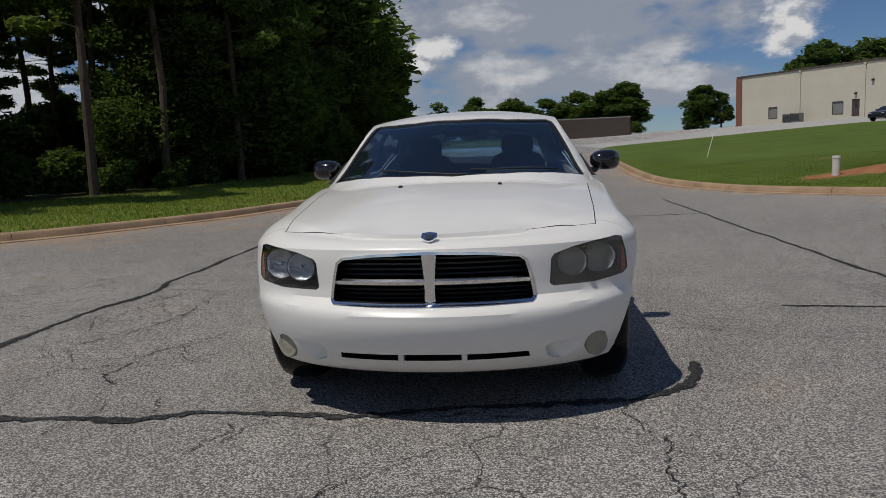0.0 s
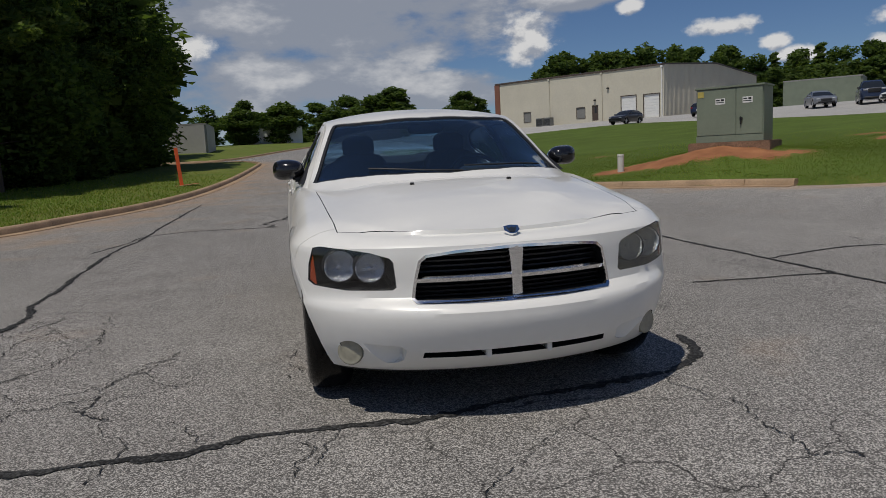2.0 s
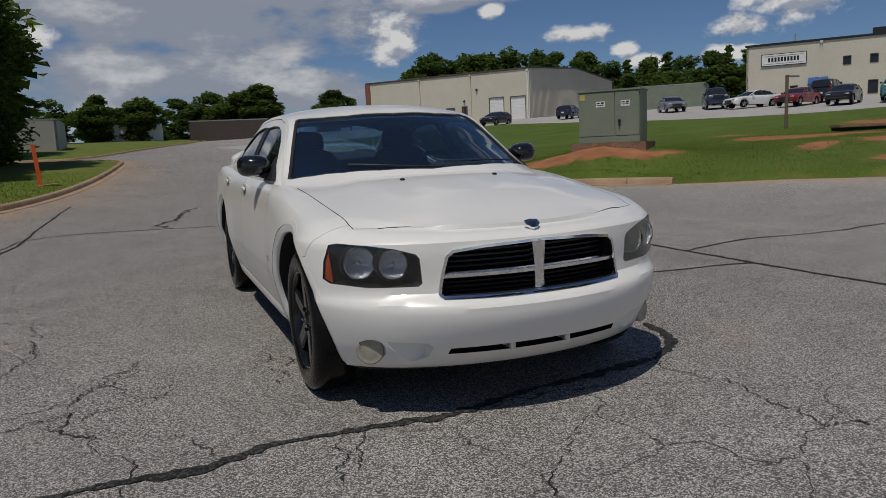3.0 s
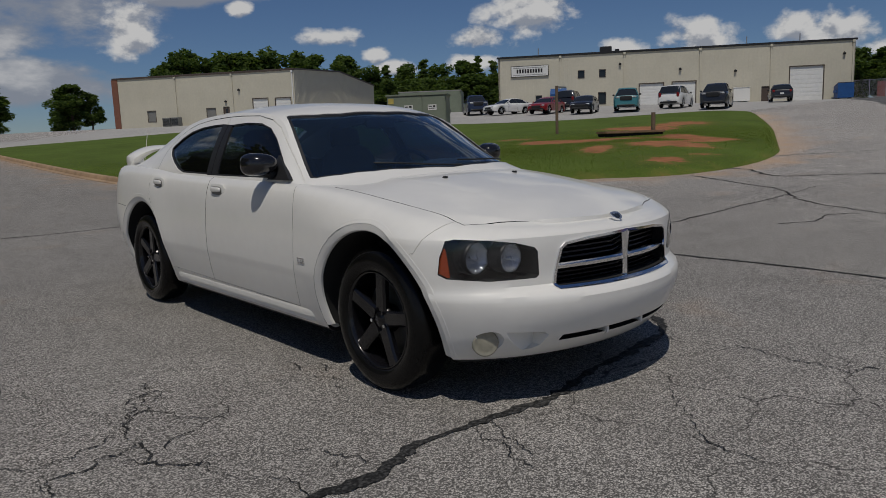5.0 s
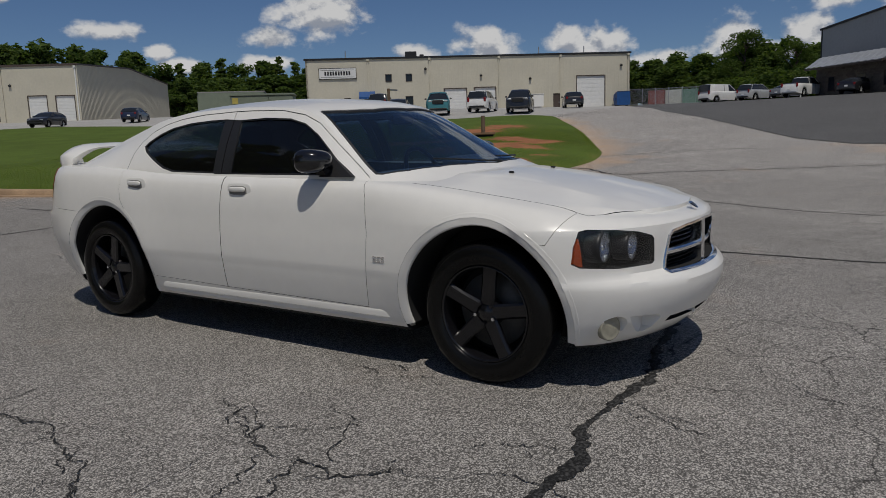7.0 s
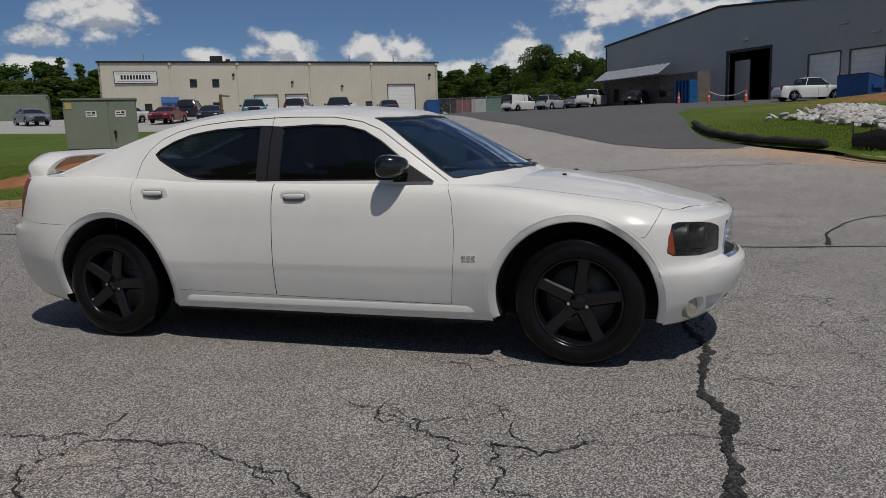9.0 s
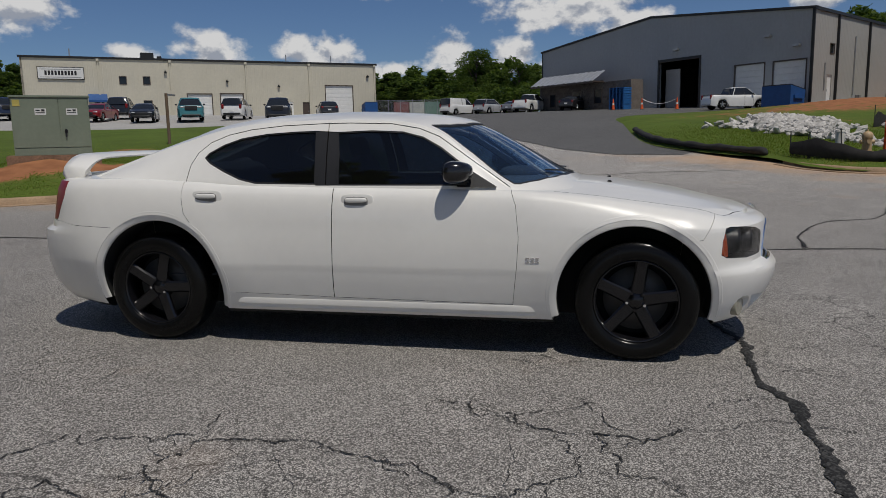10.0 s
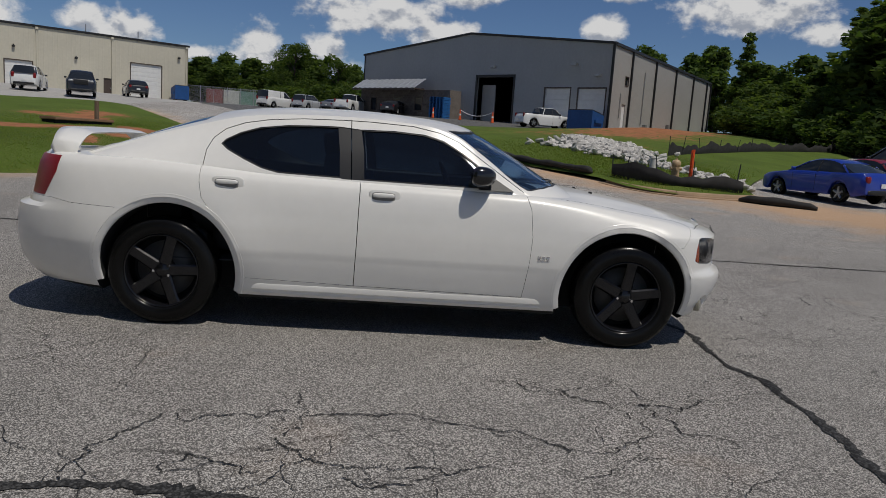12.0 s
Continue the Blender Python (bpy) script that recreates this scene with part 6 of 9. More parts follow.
def works_north():
    b = thing("works_building", "long beige metal works with brown eaves and roller doors", "building")
    m, L = wall_frame(B1L, B1C)
    if (m.to_3x3() @ Vector((0, 1, 0))).dot(Vector((-40, -100, 0))) < 0:
        m = m @ Matrix.Diagonal((1, -1, 1, 1))
    ops = [(4.9, 6.1, 4.7, 6.1), (13.8, 15.1, 4.65, 6.1), (16.2, 17.15, 4.2, 6.25), (20.6, 22.7, 4.1, 7.05), (23.8, 25.9, 4.1, 7.0)]
    w = part("wall", wall_mesh(L, 2.5, 10.6, ops, rib=0.6), M_BEIGE, b)
    w.matrix_local = m
    for s0, s1, z0, z1 in ops[:2]:
        small_window(b, m, s0, s1, z0, z1, M_LOUVRE, "louvre")
    d = part("door", box_bm((16.2, -0.14, 4.2, 17.15, -0.09, 6.25)), M_BROWN, b)
    d.matrix_local = m
    part("pane", box_bm((16.55, -0.085, 5.2, 16.85, -0.075, 6.0)), M_DARKWIN, d)
    for s0, s1, z0, z1 in ops[3:]:
        overhead_door(b, m, s0, s1, z0, z1)
    for s in (9.4, 17.75):
        downspout(b, m, s, 3.6, 10.2, M_BEIGE)
    downspout(b, m, 26.3, 3.6, 10.2, M_WHITE)
    wall_lamp(b, m, 18.7, 8.3)
    wall_lamp(b, m, 16.7, 6.9)
    part("pilaster", box_bm((-0.25, -0.2, 3.0, 0.65, 0.10, 10.5)), mat("red_brown_brick", (0.20, 0.085, 0.055), 0.8), b).matrix_local = m
    trim(b, m, L, 10.6)
    m2, L2 = wall_frame(B1C, B1R)
    if (m2.to_3x3() @ Vector((0, 1, 0))).dot(Vector((1, -1, 0))) < 0:
        m2 = m2 @ Matrix.Diagonal((1, -1, 1, 1))
    part("wall", wall_mesh(L2, 2.5, 10.6, [], rib=0.4, peak=1.0, proud=0.028), M_BEIGE, b).matrix_local = m2
    trim(b, m2, L2, 10.6, 1.0, t=0.2)
    B1D = (B1L[0] + B1R[0] - B1C[0], B1L[1] + B1R[1] - B1C[1])
    m3, L3 = wall_frame(B1R, B1D)
    part("wall", wall_mesh(L3, 2.5, 10.6, []), M_BEIGE, b).matrix_local = m3
    m4, L4 = wall_frame(B1D, B1L)
    part("wall", wall_mesh(L4, 2.5, 10.6, [], peak=1.0), M_BEIGE, b).matrix_local = m4
    roof_sheet(b, B1C, B1R, B1D, B1L, 10.6, 1.0, M_ROOF)
    for s in (8.9, 10.2):
        u = thing("air_conditioner", "grey outdoor air conditioning unit by the wall", "air conditioner", "air conditioners by the works", m @ pose(s, 1.6, 0))
        u.matrix_basis = Matrix.Translation((m @ Vector((s, 1.6, 0)))) @ pose(0, 0, 0, 0, 0, math.degrees(math.atan2(m[1][0], m[0][0])))
        zg = ground_z(*(m @ Vector((s, 1.6, 0))).xy)
        part("casing", box_bm((-0.55, -0.45, zg, 0.55, 0.45, zg + 1.15), bevel=0.03), M_LOUVRE, u)
        part("grille", box_bm(*[(-0.5, -0.47, zg + 0.15 + 0.1 * i, 0.5, -0.45, zg + 0.2 + 0.1 * i) for i in range(9)]), M_BLACKTRIM, u)


works_north()

# the beige works at the east with the name board
PBL, PBR = (61.1, 58.4), (84.4, 27.5)


def works_east():
    b = thing("works_building", "wide beige metal works with name board and roller doors", "building")
    m, L = wall_frame(PBL, PBR)
    if (m.to_3x3() @ Vector((0, 1, 0))).dot(Vector((-1, -1, 0))) < 0:
        m = m @ Matrix.Diagonal((1, -1, 1, 1))
    doors = [(16.2, 18.8, 3.5, 6.45), (19.8, 22.3, 3.5, 6.5), (32.2, 35.6, 3.4, 7.55)]
    wins = [(9.3, 9.95, 7.5, 8.28), (11.7, 12.35, 7.5, 8.28), (4.4, 5.05, 4.4, 5.65), (11.6, 12.4, 4.45, 5.7), (8.5, 9.2, 4.45, 5.7)]
    ent, pers = (6.65, 7.6, 3.7, 5.55), (29.3, 30.15, 3.5, 5.6)
    part("wall", wall_mesh(L, 2.2, 10.2, doors + wins + [ent, pers], rib=0.45), M_BEIGE, b).matrix_local = m
    for o in doors:
        overhead_door(b, m, *o, bands=9)
    for o in wins:
        small_window(b, m, *o)
    for o, ma in ((ent, M_DARKWIN), (pers, M_BROWN)):
        d = part("door", box_bm((o[0], -0.14, o[2], o[1], -0.09, o[3])), ma, b)
        d.matrix_local = m
        part("door_handle", box_bm((o[1] - 0.16, -0.09, o[2] + 0.95, o[1] - 0.08, -0.03, o[2] + 1.1)), M_STEEL, d)
    bm = bmesh.new()
    vs = [bm.verts.new(c) for c in ((6.1, 0.02, 6.4), (7.95, 0.02, 6.4), (7.95, 1.1, 5.75), (6.1, 1.1, 5.75), (6.1, 1.1, 5.5), (7.95, 1.1, 5.5), (6.1, 0.02, 5.5), (7.95, 0.02, 5.5))]
    for q in ((0, 1, 2, 3), (3, 2, 5, 4), (0, 3, 4, 6), (1, 7, 5, 2)):
        bm.faces.new([vs[i] for i in q])
    part("awning", bm, M_BLUE, b, "blue fabric awning over the entrance").matrix_local = m
    for s in (7.25, 14.5, 22.75, 30.2, 38.5):
        downspout(b, m, s, 3.2, 9.85, M_BEIGE)
    for s, z in ((14.0, 8.8), (20.6, 7.9), (26.5, 7.4), (37.6, 8.7)):
        wall_lamp(b, m, s, z)
    trim(b, m, L, 10.2, material=M_BLACKTRIM)
    board = part("name_board", box_bm((1.55, 0.05, 7.95, 5.85, 0.16, 9.12), bevel=0.02), M_WHITE, b, "white name board with dark bars")
    board.matrix_local = m
    part("border", box_bm((1.5, 0.04, 7.9, 5.9, 0.14, 7.97), (1.5, 0.04, 9.1, 5.9, 0.14, 9.17), (1.5, 0.04, 7.97, 1.57, 0.14, 9.1), (5.83, 0.04, 7.97, 5.9, 0.14, 9.1)), M_BLACKTRIM, board)
    for i in range(10):
        s = 2.18 + i * 0.31
        part("bar", box_bm((s, 0.16, 8.33, s + 0.21, 0.175, 8.78), bevel=0.004), M_BLACKTRIM, board)
    part("bar", box_bm((1.75, 0.16, 8.90, 5.6, 0.17, 8.95)), M_LOUVRE, board)
    part("bar", box_bm((1.75, 0.16, 8.10, 5.6, 0.17, 8.14)), M_LOUVRE, board)
    inw = m.to_3x3() @ Vector((0, -1, 0))
    deep = 30.0
    c1, c2 = (PBR[0] + inw.x * deep, PBR[1] + inw.y * deep), (PBL[0] + inw.x * deep, PBL[1] + inw.y * deep)
    for a, c in ((PBR, c1), (c1, c2), (c2, PBL)):
        m2, L2 = wall_frame(a, c)
        part("wall", wall_mesh(L2, 2.2, 10.2, []), M_BEIGE, b).matrix_local = m2
    roof_sheet(b, PBR, c1, c2, PBL, 10.1, 0.9, M_ROOF)
    v = part("roof_vent", box_bm((11.8, -5.0, 10.3, 13.2, -3.8, 11.3), (13.6, -5.0, 10.3, 14.1, -4.4, 11.0), bevel=0.04), M_BLACKTRIM, b)
    v.matrix_local = m
    for s in (4.6, 28.0, 33.6):
        part("roof_pipe", cyl_bm(0.06, 0.06, (s, -2.0, 10.2), (s, -2.0, 11.3), 8), M_STEEL, b).matrix_local = m
    return m


PB_M = works_east()

# the grey gabled works
GBL, GBC, GBB = (79.1, 6.4), (55.5, -15.4), (82.3, -35.0)


def works_grey():
    b = thing("works_building", "large dark grey gabled metal works with open bay", "building")
    m, L = wall_frame(GBL, GBC)
    if (m.to_3x3() @ Vector((0, 1, 0))).dot(Vector((-1, 0, 0))) < 0:
        m = m @ Matrix.Diagonal((1, -1, 1, 1))
    bay = (17.2, 21.7, 3.0, 7.55)
    docks = [(25.4, 28.1, 3.6, 6.52), (28.95, 31.65, 3.6, 6.5)]
    part("wall", wall_mesh(L, 1.8, 10.2, [bay, *docks], rib=0.3, peak=1.55), M_GREYWALL, b).matrix_local = m
    fr = part("bay_frame", box_bm((17.0, -0.1, 3.0, 17.2, 0.05, 7.6), (21.7, -0.1, 3.0, 21.9, 0.05, 7.6), (17.0, -0.1, 7.55, 21.9, 0.05, 7.78)), M_BLACKTRIM, b)
    fr.matrix_local = m
    part("half_door", box_bm((17.25, -0.9, 3.2, 18.9, -0.8, 6.9)), M_GREYSIDE, b).matrix_local = m
    for o in docks:
        overhead_door(b, m, *o, bands=6)
    trim(b, m, L, 10.2, 1.55, M_BLACKTRIM, t=0.22)
    for s, z in ((19.2, 8.5), (28.4, 8.55), (30.9, 7.6)):
        part("wall_lamp", box_bm((s - 0.3, 0.0, z - 0.08, s + 0.3, 0.35, z + 0.10), bevel=0.03), M_STEEL, b).matrix_local = m
    for s in (0.06, L - 0.06):
        part("corner_trim", box_bm((s - 0.06, 0.0, 2.0, s + 0.06, 0.06, 10.2)), M_BLACKTRIM, b).matrix_local = m
    # brick annex with canopy, on the left of the bay
    annex = part("annex", box_bm((1.6, 0.0, 2.5, 15.2, 1.6, 6.2), bevel=0.01), M_BRICK, b, "low brick office front")
    annex.matrix_local = m
    k = 0
    for r in range(12):
        zc = 3.55 + r * 0.22
        for c in range(34):
            s = 1.65 + c * 0.40 + (0.2 if r % 2 else 0.0)
            if s + 0.37 > 15.15 or any(s + 0.37 > o[0] and s < o[1] and zc + 0.2 > o[2] and zc < o[3] for o in ((3.4, 4.2, 4.1, 5.35), (7.1, 8.1, 3.3, 5.4), (10.3, 11.3, 4.2, 5.45), (13.4, 14.3, 4.1, 5.4))):
                continue
            if k < 300:
                if k == 0:
                    br = part("brick", box_bm((0, 0, 0, 0.37, 0.025, 0.195)), M_BRICK, annex)
                    first = br.data
                else:
                    br = new("brick", first)
                    br.parent = annex
                br.matrix_local = pose(s, 1.6, zc)
            k += 1
    for s0, s1, z0, z1 in ((3.4, 4.2, 4.1, 5.35), (10.3, 11.3, 4.2, 5.45), (13.4, 14.3, 4.1, 5.4)):
        w = part("window", box_bm((s0 - 0.07, 1.58, z0 - 0.07, s0, 1.66, z1 + 0.07), (s1, 1.58, z0 - 0.07, s1 + 0.07, 1.66, z1 + 0.07), (s0, 1.58, z1, s1, 1.66, z1 + 0.07), (s0, 1.58, z0 - 0.07, s1, 1.68, z0)), M_BROWN, b)
        w.matrix_local = m
        part("pane", box_bm((s0, 1.60, z0, s1, 1.615, z1)), M_DARKWIN, w)
    d = part("door", box_bm((7.1, 1.60, 3.3, 8.1, 1.63, 5.4)), M_DARKWIN, b)
    d.matrix_local = m
    bm = bmesh.new()
    for i in range(24):
        s0, s1 = 1.7 + 9.8 * i / 24, 1.7 + 9.8 * (i + 1) / 24
        u = 0.05 * (i % 2)
        q = [bm.verts.new(c) for c in ((s0, 1.4, 7.30 + u), (s1 - 0.1, 1.4, 7.30 + u), (s1 - 0.1, 3.0, 6.28 + u), (s0, 3.0, 6.28 + u), (s1, 1.4, 7.30 - u + 0.05), (s1, 3.0, 6.28 - u + 0.05))]
        bm.faces.new(q[:4])
        bm.faces.new((q[1], q[4], q[5], q[2]))
    part("canopy", bm, mat("canopy_metal", (0.50, 0.51, 0.52), 0.35, 0.5, var=0.15), b, "pale metal canopy over the office").matrix_local = m
    part("canopy_beam", box_bm((1.7, 1.55, 6.2, 11.5, 1.7, 6.35), (1.7, 2.9, 6.1, 11.5, 3.0, 6.25), (1.72, 1.6, 6.2, 1.8, 3.0, 6.3), (11.4, 1.6, 6.2, 11.48, 3.0, 6.3)), M_BROWN, b).matrix_local = m
    # long side wall
    m2, L2 = wall_frame(GBC, GBB)
    if (m2.to_3x3() @ Vector((0, 1, 0))).dot(Vector((-1, -1, 0))) < 0:
        m2 = m2 @ Matrix.Diagonal((1, -1, 1, 1))
    ops = [(3.0, 3.95, 3.2, 5.45), (3.3, 4.1, 7.1, 7.8)]
    part("wall", wall_mesh(L2, 1.8, 10.2, ops, rib=0.3), M_GREYSIDE, b).matrix_local = m2
    d = part("door", box_bm((3.0, -0.14, 3.2, 3.95, -0.09, 5.45)), M_WHITE, b, "white personnel door")
    d.matrix_local = m2
    part("door_handle", box_bm((3.1, -0.09, 4.15, 3.2, -0.03, 4.3)), M_STEEL, d)
    small_window(b, m2, *ops[1])
    for s in (4.55, 11.4, 18.2, 25.1, 31.2, 33.1):
        part("downspout", box_bm((s - 0.10, 0.02, 3.0, s + 0.10, 0.18, 10.1), bevel=0.02), M_BLACKTRIM, b, "black downspout").matrix_local = m2
    for q in ((8.3, 0.02, 4.0, 8.38, 0.1, 8.7), (2.3, 0.02, 4.2, 2.36, 0.1, 6.3)):
        part("conduit", box_bm(q), M_STEEL, b).matrix_local = m2
    for q in ((16.5, 0.02, 3.6, 17.1, 0.3, 4.4), (9.0, 0.02, 3.3, 9.5, 0.35, 4.0)):
        part("meter_box", box_bm(q, bevel=0.02), M_LOUVRE, b).matrix_local = m2
    part("corner_trim", box_bm((-0.06, 0.0, 2.0, 0.08, 0.08, 10.2)), M_BLACKTRIM, b).matrix_local = m2
    trim(b, m2, L2, 10.2, 0, M_BLACKTRIM, t=0.3)
    GBD = (GBL[0] + GBB[0] - GBC[0], GBL[1] + GBB[1] - GBC[1])
    for a, c, pk in ((GBB, GBD, 1.55), (GBD, GBL, 0.0)):
        m3, L3 = wall_frame(a, c)
        part("wall", wall_mesh(L3, 1.8, 10.2, [], peak=pk), M_GREYSIDE, b).matrix_local = m3
    roof_sheet(b, GBL, GBC, GBB, GBD, 10.15, 1.55, M_ROOF)
    # the footing that shows above the clay
    part("footing", box_bm((-0.1, -0.2, 1.5, L2, 0.05, 3.05)), mat("clay_stained_footing", (0.40, 0.22, 0.12), 0.85, var=0.2), b).matrix_local = m2
    return m, m2


GB_M, GB_M2 = works_grey()


def low_shed(x, y, w, d, h, rz, material, label):
    b = thing("shed", label, "shed", m=pose(x, y, ground_z(x, y) - 0.3, 0, 0, rz))
    part("wall", wall_mesh(w, 0, h, [], rib=0.6), material, b)
    for mm, ll in ((pose(w, 0, 0, 0, 0, 90), d), (pose(w, d, 0, 0, 0, 180), w), (pose(0, d, 0, 0, 0, -90), d)):
        part("wall", wall_mesh(ll, 0, h, []), material, b).matrix_local = mm
    part("roof", box_bm((-0.2, -0.2, h, w + 0.2, d + 0.2, h + 0.18), bevel=0.03), M_ROOF, b)
    return b


# ==== parked vehicles ====
# side profiles: (y, top of the lower body), and (y, roof) for the glass part; nose at -y
KINDS = {
    "sedan": dict(L=4.65, W=0.90, r=0.325, deck=[(-2.32, 0.62), (-2.25, 0.72), (-1.2, 0.92), (-0.9, 0.96), (1.55, 1.00), (2.2, 1.02), (2.32, 0.85)],
                  roof=[(-1.05, 0.96), (-0.2, 1.36), (0.2, 1.44), (0.7, 1.43), (1.2, 1.30), (1.85, 1.02)], axle=(-1.42, 1.36), label="saloon car", cat="car"),
    "hatch": dict(L=4.3, W=0.89, r=0.325, deck=[(-2.15, 0.65), (-2.05, 0.75), (-1.15, 0.95), (-0.85, 0.99), (1.6, 1.02), (2.08, 1.0), (2.15, 0.8)],
                  roof=[(-1.0, 0.98), (-0.25, 1.38), (0.2, 1.47), (1.2, 1.45), (1.75, 1.32), (2.08, 1.0)], axle=(-1.33, 1.30), label="hatchback car", cat="car"),
    "suv": dict(L=4.9, W=0.97, r=0.38, deck=[(-2.45, 0.80), (-2.38, 0.98), (-1.3, 1.10), (-1.05, 1.14), (2.3, 1.16), (2.43, 1.10), (2.45, 0.8)],
                roof=[(-1.15, 1.12), (-0.5, 1.66), (-0.1, 1.78), (1.7, 1.78), (2.1, 1.70), (2.40, 1.14)], axle=(-1.5, 1.42), label="tall estate car", cat="car"),
    "van": dict(L=5.4, W=1.0, r=0.37, deck=[(-2.7, 0.85), (-2.62, 1.0), (-1.75, 1.20), (-1.5, 1.25), (2.6, 1.25), (2.68, 1.2), (2.7, 0.8)],
                roof=[(-1.7, 1.22), (-1.05, 1.85), (-0.6, 2.02), (2.2, 2.04), (2.55, 1.98), (2.66, 1.25)], axle=(-1.75, 1.65), label="panel van", cat="van"),
    "pickup": dict(L=5.6, W=0.98, r=0.40, deck=[(-2.8, 0.90), (-2.72, 1.10), (-1.6, 1.18), (-1.35, 1.20), (0.95, 1.20), (1.0, 1.20), (2.72, 1.22), (2.8, 0.95)],
                   roof=[(-1.45, 1.18), (-0.85, 1.70), (-0.4, 1.86), (0.55, 1.86), (0.80, 1.78), (0.98, 1.20)], axle=(-1.75, 1.75), label="pickup truck", cat="truck"),
}


def vehicle(kind, colour, x, y, rz, words, size=1.0, z=None):
    k = KINDS[kind]
    paint = bpy.data.materials.get("paint_" + colour[0]) or mat("paint_" + colour[0], colour[1], 0.3, var=0.03, coat=0.8)
    z = ground_z(x, y) if z is None else z
    car = thing("parked_" + {"sedan": "car", "hatch": "car", "suv": "suv", "van": "van", "pickup": "pickup"}[kind], words, k["cat"], "parked vehicles", pose(x, y, z, 0, 0, rz) @ Matrix.Diagonal((size, size, size, 1)))
    W, L = k["W"], k["L"]
    deck, roof = hermite(*zip(*k["deck"])), hermite(*zip(*k["roof"]))
    fine = 34
    ys = list(np.linspace(-L / 2, L / 2, fine))
    vs, fs = [], []
    for yy in ys:
        e = max(0.0, abs(yy) / (L / 2) - 0.80) / 0.20
        w = W * (1 - 0.16 * e**2.2)
        zt = float(deck(yy))
        zb = 0.24 + 0.12 * e**2
        if any(abs(yy - a) < k["r"] + 0.09 for a in k["axle"]):
            a = min(k["axle"], key=lambda q: abs(yy - q))
            zb = max(zb, k["r"] + math.sqrt(max(0, (k["r"] + 0.09) ** 2 - (yy - a) ** 2)) * 0.98)
        lip = 0.02
        vs += [(0, yy, 0.3 + 0.1 * e), (w * 0.80, yy, min(0.34, zt)), (w * 0.80, yy, zb + 0.01), (w - 0.02, yy, zb), (w, yy, zb + (zt - zb) * 0.3), (w, yy, zb + (zt - zb) * 0.72), (w * 0.96, yy, zb + (zt - zb) * 0.94), (w * 0.90, yy, zt), (w * 0.5, yy, zt + 0.025), (0, yy, zt + 0.035)]
    n = 10
    for i in range(fine - 1):
        for j in range(n - 1):
            fs.append((i * n + j, i * n + j + 1, (i + 1) * n + j + 1, (i + 1) * n + j))
    fs += [tuple(range(n))[::-1], tuple((fine - 1) * n + j for j in range(n))]
    N = len(vs)
    vs += [(-a, b, c) for a, b, c in vs]
    fs += [tuple(N + i for i in f[::-1]) for f in fs]
    bm = solid(vs, fs)
    body = shade(part("body", bm, paint, car), 40)
    if kind == "pickup":
        part("bed_floor", box_bm((-W * 0.80, 1.08, 1.245, W * 0.80, L / 2 - 0.1, 1.262)), M_BLACKTRIM, car)
    # glass part
    r0, r1 = k["roof"][0][0], k["roof"][-1][0]
    ys = list(np.linspace(r0, r1, 26))
    secs = []
    for yy in ys:
        c = float(roof(yy))
        b = float(deck(yy)) - 0.01
        c = max(c, b + 0.005)
        t = min(1.0, (c - b) / 0.42)
        bw = W * 0.90
        rw = W * (0.90 - 0.21 * t) if kind != "van" else W * (0.90 - 0.10 * t)
        secs.append([(bw, yy, b), (bw + (rw - bw) * 0.45 + 0.012, yy, b + (c - 0.05 - b) * 0.5), (rw, yy, c - 0.055 * t), (rw * 0.93, yy, c - 0.02 * t), (rw * 0.5, yy, c), (0, yy, c + 0.012 * t)])
    for name, ja, jb, ma in (("window_band", 0, 2, M_DARKWIN), ("roof", 2, 5, paint)):
        vs, fs = [], []
        for i, s in enumerate(secs):
            vs += s
        for i in range(len(secs) - 1):
            yy = (ys[i] + ys[i + 1]) / 2
            for j in range(ja, jb):
                fs.append((i * 6 + j, i * 6 + j + 1, (i + 1) * 6 + j + 1, (i + 1) * 6 + j))
        if name == "roof":   # screens are glass: keep only the flat part of the roof in paint
            peak = max(float(roof(q)) for q in ys)
            keep = [f for f in fs if float(roof((vs[f[0]][1] + vs[f[2]][1]) / 2)) > peak - 0.11]
            scr = [f for f in fs if f not in keep]
            N = len(vs)
            v2 = vs + [(-a, b, c) for a, b, c in vs]
            for nm, sel in (("windscreen", [f for f in scr if v2[f[0]][1] < (r0 + r1) / 2]), ("rear_screen", [f for f in scr if v2[f[0]][1] >= (r0 + r1) / 2])):
                if sel:
                    shade(part(nm, solid(v2, sel + [tuple(N + i for i in f[::-1]) for f in sel]), M_DARKWIN, car), 40)
            fs = keep
        N = len(vs)
        v2 = vs + [(-a, b, c) for a, b, c in vs]
        if kind == "van" and name == "window_band":
            solidf = [f for f in fs if vs[f[0]][1] > -0.35]
            fs = [f for f in fs if vs[f[0]][1] <= -0.35]
            shade(part("side_panel", solid(v2, solidf + [tuple(N + i for i in f[::-1]) for f in solidf]), paint, car), 40)
        shade(part(name, solid(v2, fs + [tuple(N + i for i in f[::-1]) for f in fs]), ma, car), 40)
    # pillars
    for frac in (0.06, 0.50, 0.93):
        i = int(frac * (len(secs) - 1))
        for s in (-1, 1):
            a = secs[i][0]
            c = secs[{0.06: int(0.30 * len(secs)), 0.93: int(0.80 * len(secs))}.get(frac, i)][2]
            part("pillar", cyl_bm(0.035, 0.035, (s * a[0], a[1], a[2]), (s * c[0], c[1], c[2]), 6), paint if frac != 0.5 else M_BLACKTRIM, car)
